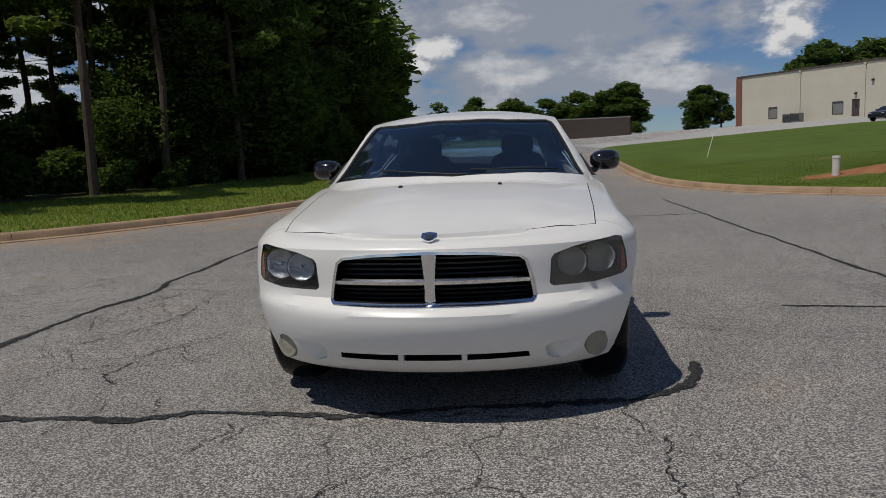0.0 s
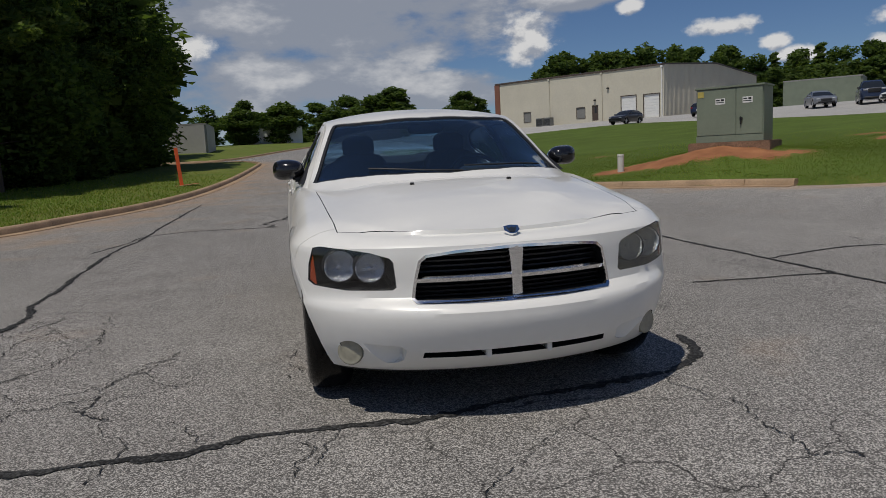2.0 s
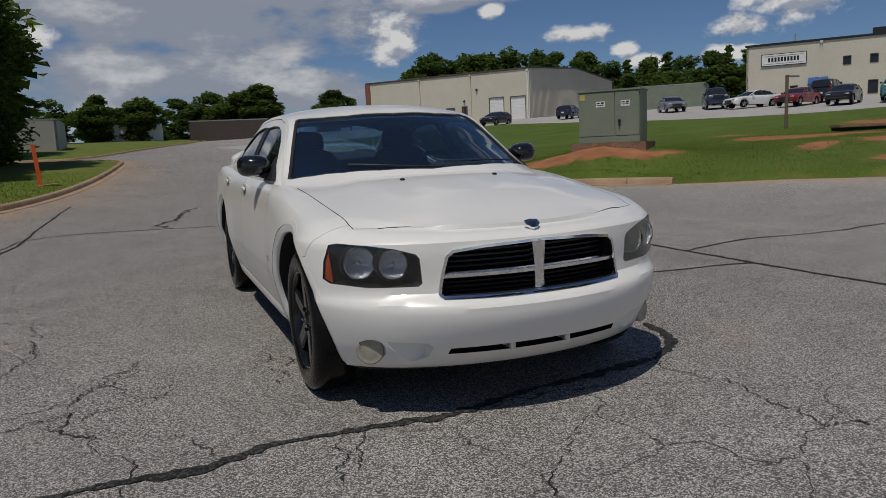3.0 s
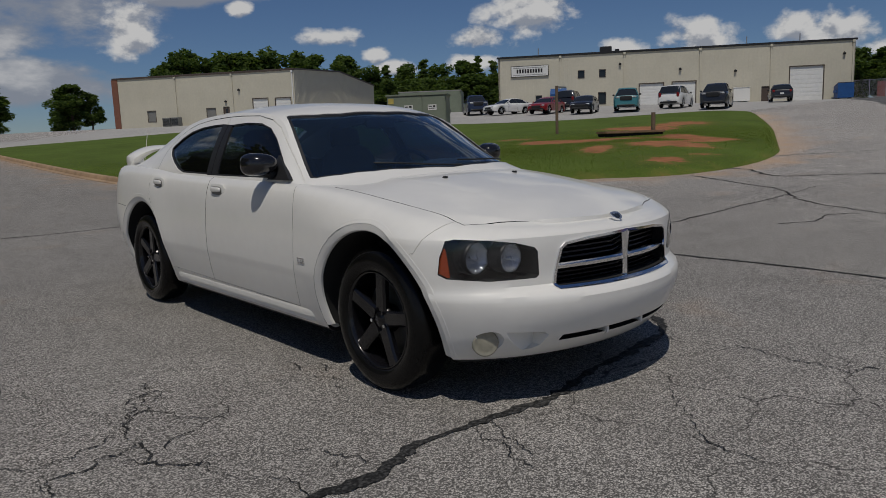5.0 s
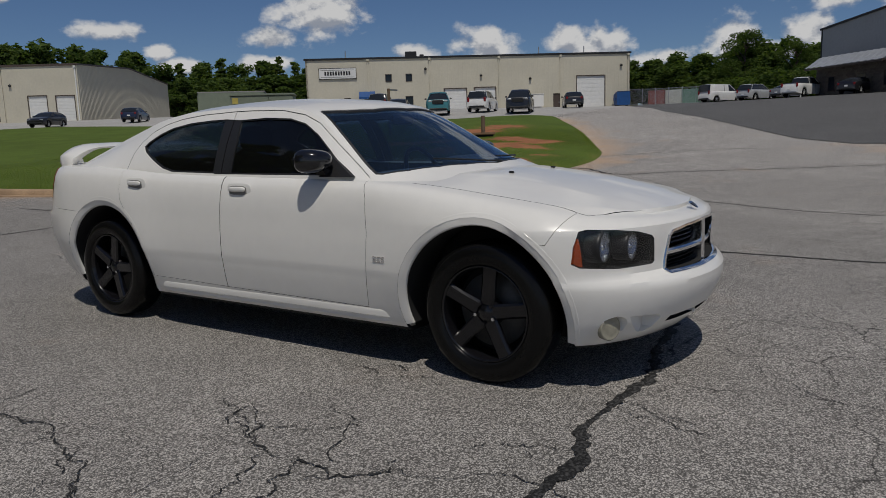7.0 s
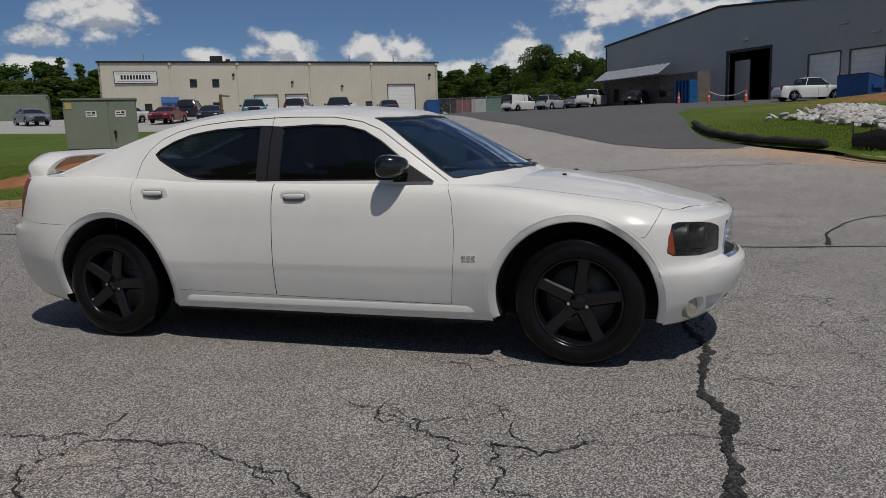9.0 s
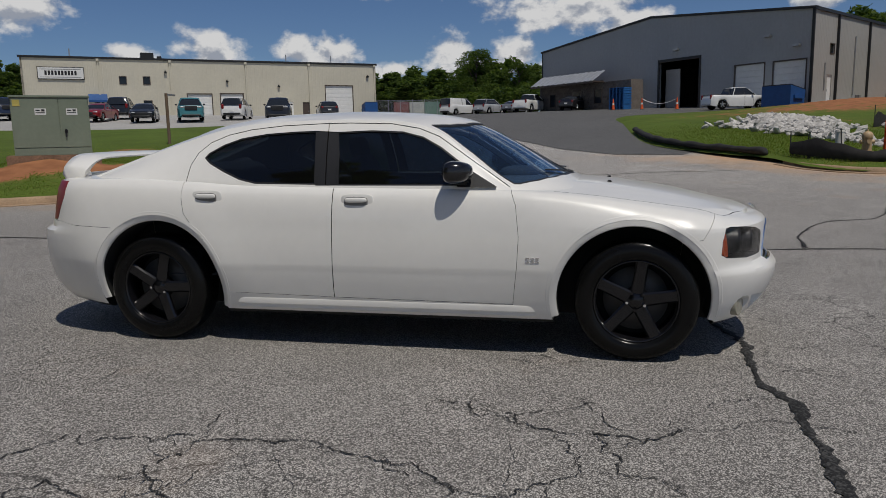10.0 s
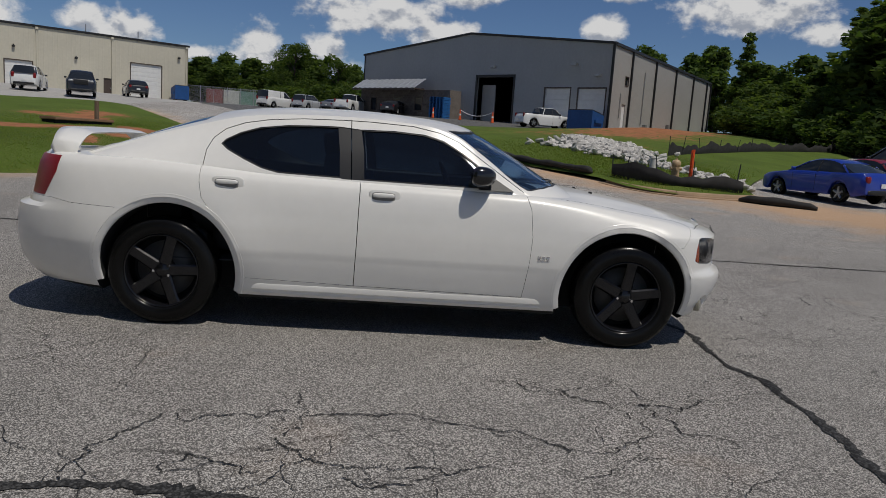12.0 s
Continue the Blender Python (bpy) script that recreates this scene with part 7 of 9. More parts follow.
    # wheels
    for s in (-1, 1):
        for a in k["axle"]:
            r = k["r"]
            bm = lathe_bm([(W - 0.24, r * 0.6), (W - 0.23, r * 0.97), (W - 0.2, r), (W - 0.06, r), (W - 0.03, r * 0.96), (W - 0.02, r * 0.82), (W - 0.035, r * 0.68)], 26)
            for v in bm.verts:
                v.co = Vector((v.co.x * s, v.co.y + a, v.co.z + r))
            bmesh.ops.recalc_face_normals(bm, faces=bm.faces)
            wh = part("wheel", bm, M_RUBBER, car)
            bm = bmesh.new()
            cyl_bm(r * 0.69, r * 0.69, (s * (W - 0.10), a, r), (s * (W - 0.065), a, r), 24, bm)
            part("wheel_back", bm, M_BLACKTRIM, wh)
            bm = bmesh.new()
            for q in range(5):
                th = radians(72 * q + 18)
                cyl_bm(0.05, 0.035, (s * (W - 0.05), a, r), (s * (W - 0.045), a + 0.66 * r * math.cos(th), r + 0.66 * r * math.sin(th)), 6, bm)
            part("rim", bm, M_STEEL, wh)
    # lamps, bumpers, plate
    f0 = float(deck(-L / 2 + 0.06))
    r0_ = float(deck(L / 2 - 0.06))
    for s in (-1, 1):
        part("headlight", rounded(0.17, 0.07, 0.07, 0.6, (s * W * 0.66, -L / 2 + 0.07, f0 - 0.05), seg=12), M_STEEL, car)
        part("tail_light", rounded(0.10, 0.06, 0.11 if kind in ("sedan", "hatch") else 0.2, 0.5, (s * W * 0.74, L / 2 - 0.04, r0_ - 0.13), seg=12), M_RED, car)
        part("wing_mirror", rounded(0.09, 0.06, 0.065, 0.6, (s * (W + 0.06), k["roof"][0][0] + 0.42, float(deck(k["roof"][0][0])) + 0.09), seg=12), paint if kind == "sedan" else M_BLACKTRIM, car)
    part("grille", rounded(W * 0.48, 0.04, 0.10 if kind not in ("pickup", "suv") else 0.17, 0.3, (0, -L / 2 - 0.005, f0 - 0.13), seg=12), M_BLACKTRIM if kind != "suv" else M_STEEL, car)
    part("lower_trim", rounded(W * 0.75, 0.05, 0.07, 0.35, (0, -L / 2 + 0.02, 0.40), seg=12), M_BLACKTRIM, car)
    part("rear_trim", rounded(W * 0.75, 0.05, 0.08, 0.35, (0, L / 2 - 0.02, 0.42), seg=12), M_BLACKTRIM if kind != "pickup" else M_STEEL, car)
    part("number_plate", box_bm((-0.15, L / 2 + 0.012, 0.58, 0.15, L / 2 + 0.03, 0.72)), M_WHITE, car)
    for yy in ((r0 + r1) / 2 - 0.05, r0 + 0.35):
        if kind != "van":
            for s in (-1, 1):
                part("door_seam", box_bm((min(s * (W - 0.004), s * (W + 0.003)), yy - 0.006, 0.35, max(s * (W - 0.004), s * (W + 0.003)), yy + 0.006, float(deck(yy)) - 0.08)), M_WELL, car)
    return car


BLACK, NAVY, WHITE, RED, SILVER, TEAL, GREY, ROYAL = (("black", (0.012, 0.012, 0.014)), ("navy", (0.012, 0.02, 0.05)), ("white", (0.72, 0.72, 0.70)), ("red", (0.22, 0.012, 0.015)),
                                                     ("silver", (0.42, 0.43, 0.44)), ("teal", (0.04, 0.17, 0.19)), ("grey", (0.16, 0.17, 0.19)), ("royal_blue", (0.010, 0.035, 0.30)))
LOT = 127.0   # heading that looks out of the works yard
vehicle("hatch", BLACK, 32.9, 63.6, -58, "black hatchback car on the pale lane", 0.94)
vehicle("hatch", NAVY, 40.0, 61.0, 128, "dark hatchback car at the lane's edge", 0.93)
vehicle("sedan", GREY, 44.6, 51.0, LOT - 155, "grey saloon car parked nose to the works")
vehicle("pickup", NAVY, 47.5, 48.6, LOT - 165, "dark blue pickup truck parked tail outwards")
vehicle("sedan", WHITE, 47.0, 43.8, LOT - 225, "white saloon car parked in the yard")
vehicle("sedan", RED, 47.0, 39.2, LOT - 200, "red saloon car parked in the yard")
vehicle("suv", BLACK, 52.0, 40.6, LOT - 10, "black tall car behind the parked row")
vehicle("hatch", BLACK, 46.6, 34.8, LOT - 190, "black hatchback car parked in the yard")
vehicle("pickup", TEAL, 48.8, 32.2, LOT - 185, "teal and white old pickup truck")
vehicle("suv", WHITE, 53.2, 30.4, LOT - 20, "white tall estate car with grey trim")
vehicle("pickup", BLACK, 50.6, 25.4, LOT - 195, "black pickup truck nose outwards")
vehicle("hatch", BLACK, 62.5, 25.8, LOT - 10, "small black car by the big roller door")
vehicle("van", WHITE, 85.6, 17.2, 60, "white panel van by the fence")
vehicle("suv", SILVER, 85.8, 13.4, 65, "silver estate car on the yard")
vehicle("sedan", GREY, 85.6, 10.2, 70, "dark saloon car on the yard")
vehicle("pickup", WHITE, 75.6, 7.4, 70, "white pickup truck beside the grey works")
vehicle("sedan", BLACK, 71.6, 2.6, 70, "black saloon car before the brick office")
vehicle("pickup", WHITE, 56.7, -10.3, 22, "white pickup truck before the loading docks", 0.9)
vehicle("sedan", ROYAL, 16.2, -11.5, 104, "shiny blue saloon car parked by the lawn", 0.87)
vehicle("sedan", RED, 18.0, -13.9, 104, "red saloon car parked behind the blue car", 0.87)
vehicle("suv", BLACK, 19.6, -16.4, 100, "black tall car parked at the lawn's far edge")


# ==== trees ====


def leaf_mesh(name, clumps, count, size, mats, seed, flat=0.35, long=1.6):
    """Many small bent leaves strewn over lobes (x, y, z, rx, rz)."""
    rng = np.random.default_rng(seed)
    vol = np.array([c[3] ** 2 for c in clumps])
    pick_ = rng.choice(len(clumps), count, p=vol / vol.sum())
    C = np.array(clumps)[pick_]
    d = rng.normal(size=(count, 3))
    d /= np.linalg.norm(d, axis=1)[:, None]
    r = rng.uniform(0.55, 1.06, count) ** 0.6
    ripple = 1 + 0.22 * np.sin(7 * d[:, 0] + 5 * d[:, 1] * 2 + pick_) * np.cos(6 * d[:, 2])
    P = C[:, :3] + d * (r * ripple)[:, None] * np.stack([C[:, 3], C[:, 3], C[:, 4]], 1)
    u = rng.normal(size=(count, 3)) + d * 0.6
    u[:, 2] *= flat
    u /= np.linalg.norm(u, axis=1)[:, None]
    w = np.cross(u, d + rng.normal(size=(count, 3)) * 0.5)
    w /= np.maximum(np.linalg.norm(w, axis=1), 1e-6)[:, None]
    s = size * rng.uniform(0.6, 1.35, count)[:, None]
    nrm = np.cross(u, w)
    foot, tip = P - u * s * long / 2, P + u * s * long / 2
    V = np.stack([foot + w * s * 0.5, tip, foot - w * s * 0.5 + nrm * s * 0.2], 1).reshape(-1, 3)
    F = np.arange(count * 3).reshape(-1, 3)
    me = bpy.data.meshes.new(name)
    me.from_pydata(V.tolist(), [], F.tolist())
    for m_ in mats:
        me.materials.append(m_)
    me.polygons.foreach_set("material_index", rng.integers(0, len(mats), count).tolist())
    me.update()
    return me


def leaf_mat(name, col):
    ma = mat(name, col, 0.75, var=0.25, scale=0.6, fine=6, fvar=0.2, spec=0.12)
    nt = ma.node_tree
    N, L = nt.nodes.new, nt.links.new
    b = nt.nodes["Principled BSDF"]
    out = nt.nodes["Material Output"]
    tl, mx = N("ShaderNodeBsdfTranslucent"), N("ShaderNodeMixShader")
    tl.inputs[0].default_value = (col[0] * 1.3, col[1] * 1.35, col[2] * 0.6, 1)
    mx.inputs[0].default_value = 0.50
    L(b.outputs[0], mx.inputs[1])
    L(tl.outputs[0], mx.inputs[2])
    L(mx.outputs[0], out.inputs[0])
    return ma


LEAVES = [leaf_mat("leaf_mid", (0.082, 0.128, 0.034)), leaf_mat("leaf_dark", (0.048, 0.082, 0.024)), leaf_mat("leaf_light", (0.105, 0.148, 0.040))]
NEEDLES = [leaf_mat("needle_mid", (0.115, 0.17, 0.055)), leaf_mat("needle_dark", (0.072, 0.115, 0.040)), leaf_mat("needle_light", (0.17, 0.215, 0.065))]


def limb(bm, p, q, r0, r1, n=7, bend=0.15, rng=None, k=4):
    """A tapered limb in a few crooked lengths."""
    p, q = Vector(p), Vector(q)
    prev = p
    for i in range(1, k + 1):
        t = i / k
        c = p.lerp(q, t)
        if i < k:
            c += Vector((rng.uniform(-1, 1), rng.uniform(-1, 1), rng.uniform(-0.4, 0.4))) * bend * (q - p).length / k
        cyl_bm(r0 + (r1 - r0) * (i - 1) / k, r0 + (r1 - r0) * t, prev, c, n, bm)
        prev = c


def broadleaf(seed, h=10.0, spread=3.6, base=0.08, count=19000, size=0.135, leaves=None, far=False):
    rng = random.Random(seed)
    t = thing("tree", "broad-crowned leafy green tree", "tree")
    bm = bmesh.new()
    limb(bm, (0, 0, -0.4), (rng.uniform(-0.3, 0.3), rng.uniform(-0.3, 0.3), h * 0.62), 0.22, 0.09, rng=rng, bend=0.12)
    clumps = []
    for i in range(34 if not far else 26):
        a, z = rng.uniform(0, 6.28), h * (base + (0.93 - base) * rng.random())
        k = math.sin(math.pi * min(1, max(0.05, (z / h - base + 0.1) / (1.08 - base)))) ** 0.6
        r = spread * k * rng.uniform(0.25, 0.85)
        s = spread * rng.uniform(0.28, 0.50) * (0.6 + 0.4 * k)
        c = (r * math.cos(a), r * math.sin(a), z - 0.15 * s)
        clumps.append((*c, s, s * 0.72))
        limb(bm, (0, 0, max(h * 0.15, z - r * 0.9 - 0.8)), c, 0.07, 0.02, 3 if far else 5, rng=rng, k=2 if far else 3)
    part("trunk", bm, M_BARK, t)
    ob = new("crown", leaf_mesh("crown", clumps, count, size, leaves or LEAVES, seed))
    ob.parent = t
    return t


def pine(seed, h=18.0, spread=3.0, base=0.30, count=12000, size=0.13, far=False):
    rng = random.Random(seed)
    t = thing("tree", "tall dark pine with bare lower trunk", "tree")
    bm = bmesh.new()
    lean = (rng.uniform(-0.5, 0.5), rng.uniform(-0.5, 0.5))
    limb(bm, (0, 0, -0.4), (lean[0], lean[1], h * 0.97), 0.18, 0.035, 9, 0.05, rng)
    clumps = []
    k = 30
    for i in range(k):
        f = base + (1 - base) * ((i + rng.random()) / k)
        a = i * 2.4 + rng.uniform(-0.5, 0.5)
        reach = spread * (1 - 0.80 * ((f - base) / (1 - base)) ** 1.4) * rng.uniform(0.45, 1.0)
        o = (lean[0] * f, lean[1] * f, h * f)
        tip = (o[0] + reach * math.cos(a), o[1] + reach * math.sin(a), h * f + reach * rng.uniform(0.0, 0.35))
        limb(bm, o, tip, 0.05, 0.015, 3 if far else 5, rng=rng, k=2)
        for q in (0.55, 1.0):
            s = rng.uniform(0.55, 1.0) * (0.5 + 0.5 * reach / spread) * 1.05
            clumps.append((o[0] + (tip[0] - o[0]) * q, o[1] + (tip[1] - o[1]) * q, o[2] + (tip[2] - o[2]) * q, s, s * 0.55))
    for i in range(5):    # a few dead stubs on the bare trunk
        f, a = rng.uniform(0.1, base), rng.uniform(0, 6.28)
        limb(bm, (0, 0, h * f), (1.0 * math.cos(a), 1.0 * math.sin(a), h * f + 0.1), 0.03, 0.01, 5, rng=rng)
    part("trunk", bm, M_BARK, t)
    ob = new("crown", leaf_mesh("crown", clumps, count, size, NEEDLES, seed, flat=0.5, long=3.2))
    ob.parent = t
    return t


def bush(seed, count=3000, leaves=None):
    rng = random.Random(seed)
    t = thing("bush", "dense dark green bush", "bush")
    bm = bmesh.new()
    clumps = []
    for i in range(9):
        a, r = rng.uniform(0, 6.28), rng.uniform(0, 1.1)
        s = rng.uniform(0.6, 1.0)
        c = (r * math.cos(a), r * math.sin(a), rng.uniform(0.5, 2.1))
        clumps.append((*c, s, s * 0.8))
        limb(bm, (0, 0, -0.2), c, 0.04, 0.012, 4, rng=rng, k=2)
    part("stems", bm, M_BARK, t)
    ob = new("crown", leaf_mesh("crown", clumps, count, 0.19, leaves or LEAVES, seed))
    ob.parent = t
    return t


MASTER = {"far_leafy": [(broadleaf(sd, 10, sp, bs, 4300, 0.36, far=True), 10) for sd, sp, bs in ((15, 3.4, 0.08), (16, 3.7, 0.05), (17, 3.0, 0.14), (18, 3.3, 0.20))],
          "far_pine": [(pine(25, 18, 3.2, 0.14, 4300, 0.36, far=True), 18), (pine(26, 18, 2.8, 0.22, 4300, 0.34, far=True), 18)], "far_bush": [(bush(33, 1400), 3), (bush(34, 1400), 3)],
          "leafy": [(broadleaf(11, 10, 3.4), 10), (broadleaf(12, 10, 3.7, 0.05), 10), (broadleaf(13, 10, 3.0, 0.12), 10), (broadleaf(14, 10, 3.3, 0.04), 10)],
          "pine": [(pine(21, 18, 3.0, 0.25), 18), (pine(22, 18, 2.6, 0.38), 18), (pine(23, 18, 3.3, 0.18), 18), (pine(24, 18, 2.8, 0.10), 18)],
          "bush": [(bush(31), 3), (bush(32), 3)]}
used = set()


def plant(kind, x, y, h, wide=1.0, which=None):
    rng = random.Random(int(x * 131 + y * 17 + h * 7))
    i = rng.randrange(len(MASTER[kind])) if which is None else which
    ob, h0 = MASTER[kind][i]
    s = h / h0
    m = pose(x, y, ground_z(x, y), 0, 0, rng.uniform(0, 360)) @ Matrix.Diagonal((s * wide, s * wide, s, 1))
    if (kind, i) not in used:
        used.add((kind, i))
        ob.matrix_basis = m
        return ob
    made = copy_thing(ob, m)
    if MASTER[kind][i][0].scale != made.scale:
        made.matrix_basis = m
    return made


def tree_row(kinds, p0, p1, n, h0, h1, seed, depth=2.0, wide=1.0):
    """A loose row of trees between two places."""
    rng = random.Random(seed)
    for i in range(n):
        t = (i + rng.uniform(0.2, 0.8)) / n
        x, y = p0[0] + (p1[0] - p0[0]) * t, p0[1] + (p1[1] - p0[1]) * t
        plant(rng.choice(kinds), x + rng.uniform(-depth, depth), y + rng.uniform(-depth, depth), rng.uniform(h0, h1), wide * rng.uniform(0.9, 1.2))


L_, P_, B_ = "far_leafy", "far_pine", "far_bush"
tree_row([L_], (-10, 108), (2, 120), 6, 5.0, 7.0, 1, 3, 1.3)
tree_row([L_], (8, 143), (23, 134), 8, 7.5, 10.0, 2, 2.5, 1.35)
tree_row([L_], (35, 143), (41, 141), 3, 6.5, 8.5, 3, 1.5, 1.3)
tree_row([L_], (-12, 161), (4, 161), 4, 7.0, 8.6, 4, 2, 1.2)
tree_row([B_], (9, 137), (24, 130), 8, 2.0, 3.2, 5, 2, 1.3)
tree_row([L_], (52, 138), (86, 130), 15, 12.5, 15.6, 6, 3, 0.95)
tree_row([L_, L_, P_], (80, 123), (107, 100), 18, 10.0, 12.2, 7, 2.5, 1.05)
tree_row([L_], (80, 114), (108, 92), 14, 6.5, 9.0, 8, 2.0, 1.3)
tree_row([L_], (126, 42), (118, 23), 13, 6.8, 8.8, 9, 2.0, 1.3)
tree_row([L_], (104, 21), (108, 7), 6, 6.5, 9.2, 10, 1.5, 1.3)
plant("leafy", 100.0, 17.3, 9.4, 1.15)
plant("leafy", 101.5, 11.4, 7.4, 1.1)
tree_row([B_], (95, 23), (93, 7), 13, 2.8, 4.4, 11, 1.2, 1.3)
tree_row([L_, P_], (118, -32), (80, -39), 12, 8.5, 12.5, 12, 2.5)
tree_row([P_, L_], (80, -39), (56, -37), 16, 6.0, 8.2, 13, 2.0, 1.25)
tree_row(["pine", "pine", L_], (56, -37), (40, -34), 13, 9.5, 12.5, 17, 2.0, 1.15)
tree_row([L_], (74, -36), (44, -31.5), 12, 4.5, 6.0, 14, 1.2, 1.2)
tree_row([B_], (74, -34.5), (42, -29.5), 24, 2.4, 4.0, 15, 1.0, 1.3)
tree_row(["pine"], (50, -36), (34, -32), 9, 11.0, 14.0, 16, 1.5, 1.0)

# the pine wood beyond the mown strip
wood = random.Random(5)
line = [np.array(p) for p in smooth_line(KERB_LEFT, 1.0)]
spots = []
for p, q in zip(line, line[1:]):
    if not (-26 < p[0] < 0 and 0 < p[1] < 43):
        continue
    d = (q - p) / np.linalg.norm(q - p)
    n = np.array([-d[1], d[0]])
    for off in (8.2, 11.5, 15.5, 21.0):
        if wood.random() < ((0.36 if off < 12 else 0.30) if not 10 < p[1] < 21 else (0.26 if off < 12 else 0.0)):
            s = p + n * (off + wood.uniform(-1.2, 1.2)) + d * wood.uniform(-0.5, 0.5)
            if all(np.hypot(*(s - o)) > 2.1 for o in spots) and s[1] < 50:
                spots.append(s)
for s in spots:
    plant("pine", s[0], s[1], wood.uniform(13, 20), which=1 if s[0] < -11.5 and s[1] < 24 else None)
for p, q in zip(line[::1], line[1::1]):
    if not (-24 < p[0] < 0 and 0 < p[1] < 43):
        continue
    d = (q - p) / np.linalg.norm(q - p)
    n = np.array([-d[1], d[0]])
    for off, hh in ((8.6, (1.0, 2.2)), (11.5, (1.8, 3.6)), (18.0, (2.5, 4.5))):
        if wood.random() < (0.5 if 10 < p[1] < 21 else 0.35):
            continue
        s = p + n * (off + wood.uniform(-0.8, 0.8))
        plant("bush", s[0], s[1], wood.uniform(*hh) * (0.6 if 10 < p[1] < 21 else 1.0), 1.15)
    if p[1] > 27:
        s = p + n * wood.uniform(7.0, 9.5)
        plant(wood.choice(("leafy", "pine", "pine")), s[0], s[1], wood.uniform(10, 15))
        s = p + n * wood.uniform(6.6, 8.0)
        plant("bush", s[0], s[1], wood.uniform(1.6, 3.4), 1.2)
    if wood.random() < (0.0 if 10 < p[1] < 21 else (0.10 if p[1] < 11 else 0.35)):
        s = p + n * wood.uniform(9, 13)
        plant("leafy", s[0], s[1], wood.uniform(6, 11))
tree_row([P_, L_], (-12.5, 45), (-11.5, 40), 4, 12.0, 15.0, 21, 1.0, 1.1)
tree_row([P_, L_], (-26, 62), (-13, 60), 9, 11.0, 15.0, 22, 2.0, 1.1)
tree_row([L_], (-13, 57.5), (-10.5, 60), 3, 7.0, 9.0, 23, 0.8, 1.1)

# a model tree that found no place is taken away again
for kind, masters in MASTER.items():
    for i, (ob, _) in enumerate(masters):
        if (kind, i) not in used:
            for o in (*ob.children_recursive, ob):
                bpy.data.objects.remove(o)


# ==== street things ====


def transformer():
    a, b = Vector((9.75, 13.62, 0)), Vector((10.82, 12.36, 0))
    d = (b - a).normalized()
    ang = math.degrees(math.atan2(d.y, d.x))
    w = (b - a).length
    zb = 1.02
    t = thing("transformer_cabinet", "green metal transformer cabinet on a pad", "cabinet", m=Matrix.Translation((a.x, a.y, zb)) @ pose(0, 0, 0, 0, 0, ang))
    h, dp = 1.37, 0.95
    # outwards is -y here
    part("casing", box_bm((0, 0.03, 0, w, dp, h), bevel=0.02), M_GREENBOX, t)
    part("lid", box_bm((-0.03, -0.03, h - 0.02, w + 0.03, dp + 0.03, h + 0.035), bevel=0.012), M_GREENBOX, t)
    for s0, s1 in ((0.02, w * 0.60), (w * 0.60 + 0.012, w - 0.02)):
        d_ = part("door", box_bm((s0, -0.008, 0.18, s1, 0.035, h - 0.03), bevel=0.008), M_GREENBOX, t)
        c = s0 + (s1 - s0) * (0.62 if s0 < 0.5 else 0.45)
        lb = part("label", box_bm((c - 0.13, -0.012, h - 0.42, c + 0.11, -0.0085, h - 0.27)), M_WHITE, d_, "white warning label with bars")
        part("bar", box_bm((c - 0.11, -0.0145, h - 0.33, c - 0.02, -0.0125, h - 0.30), (c - 0.11, -0.0145, h - 0.38, c + 0.08, -0.0125, h - 0.36), (c + 0.01, -0.0145, h - 0.34, c + 0.08, -0.0125, h - 0.29)), M_BLACKTRIM, lb)
    part("sill", box_bm((0, -0.004, 0.0, w, 0.03, 0.17), bevel=0.006), M_GREENBOX, t)
    part("handle", box_bm((w * 0.66, -0.05, 0.52, w * 0.70, -0.008, 0.60), (w * 0.665, -0.05, 0.42, w * 0.685, -0.03, 0.62), bevel=0.006), M_BLACKTRIM, t)
    part("pad", box_bm((-0.18, -0.12, -0.40, w + 0.18, dp + 0.18, 0.0), bevel=0.02), mat("clay_stained_pad", (0.21, 0.125, 0.08), 0.9, var=0.3, scale=3, fine=30, fvar=0.3), t, "clay-stained concrete pad")
    part("sticker", box_bm((0.05, -0.0135, h - 0.22, 0.20, -0.0085, h - 0.07)), mat("faded_yellow", (0.46, 0.38, 0.10), 0.7, var=0.3), t, "faded yellow sticker")


transformer()


def bollard(x, y, h, r):
    z = ground_z(x, y)
    b = thing("standpipe", "short pale plastic standpipe in the grass", "pipe")
    part("pipe", cyl_bm(r, r, (x, y, z - 0.2), (x, y, z + h - 0.05), 20), M_PVC, b)
    part("cap", cyl_bm(r * 1.12, r * 1.02, (x, y, z + h - 0.05), (x, y, z + h), 20), M_PVC, b)


bollard(7.86, 14.15, 0.46, 0.085)


def stake(x, y, h, rx=0, ry=0, base=True):
    z = ground_z(x, y)
    m_ = thing("marker_post", "bright orange plastic marker post in the lawn", "post", "marker posts", pose(x, y, z, rx, ry, 15))
    part("blade", box_bm((-0.065, -0.015, -0.15, 0.065, 0.015, h), (-0.05, 0.015, -0.15, -0.03, 0.035, h - 0.02), (0.03, 0.015, -0.15, 0.05, 0.035, h - 0.02), bevel=0.006), M_ORANGE, m_)
    if base:
        part("base", rounded(0.55, 0.30, 0.012, 0.7, (0.1, 0, 0.01), seg=16), M_CLAY, m_)


stake(-4.55, 25.2, 1.42, 0, -4)
stake(15.35, -6.85, 1.02, 3, 3, False)


def wood_post(x, y, h, r=0.06):
    z = ground_z(x, y)
    p = thing("post", "weathered wooden post on the bank", "post")
    part("shaft", cyl_bm(r, r * 0.95, (x, y, z - 0.3), (x, y, z + h), 10), M_WOOD, p)
    return p


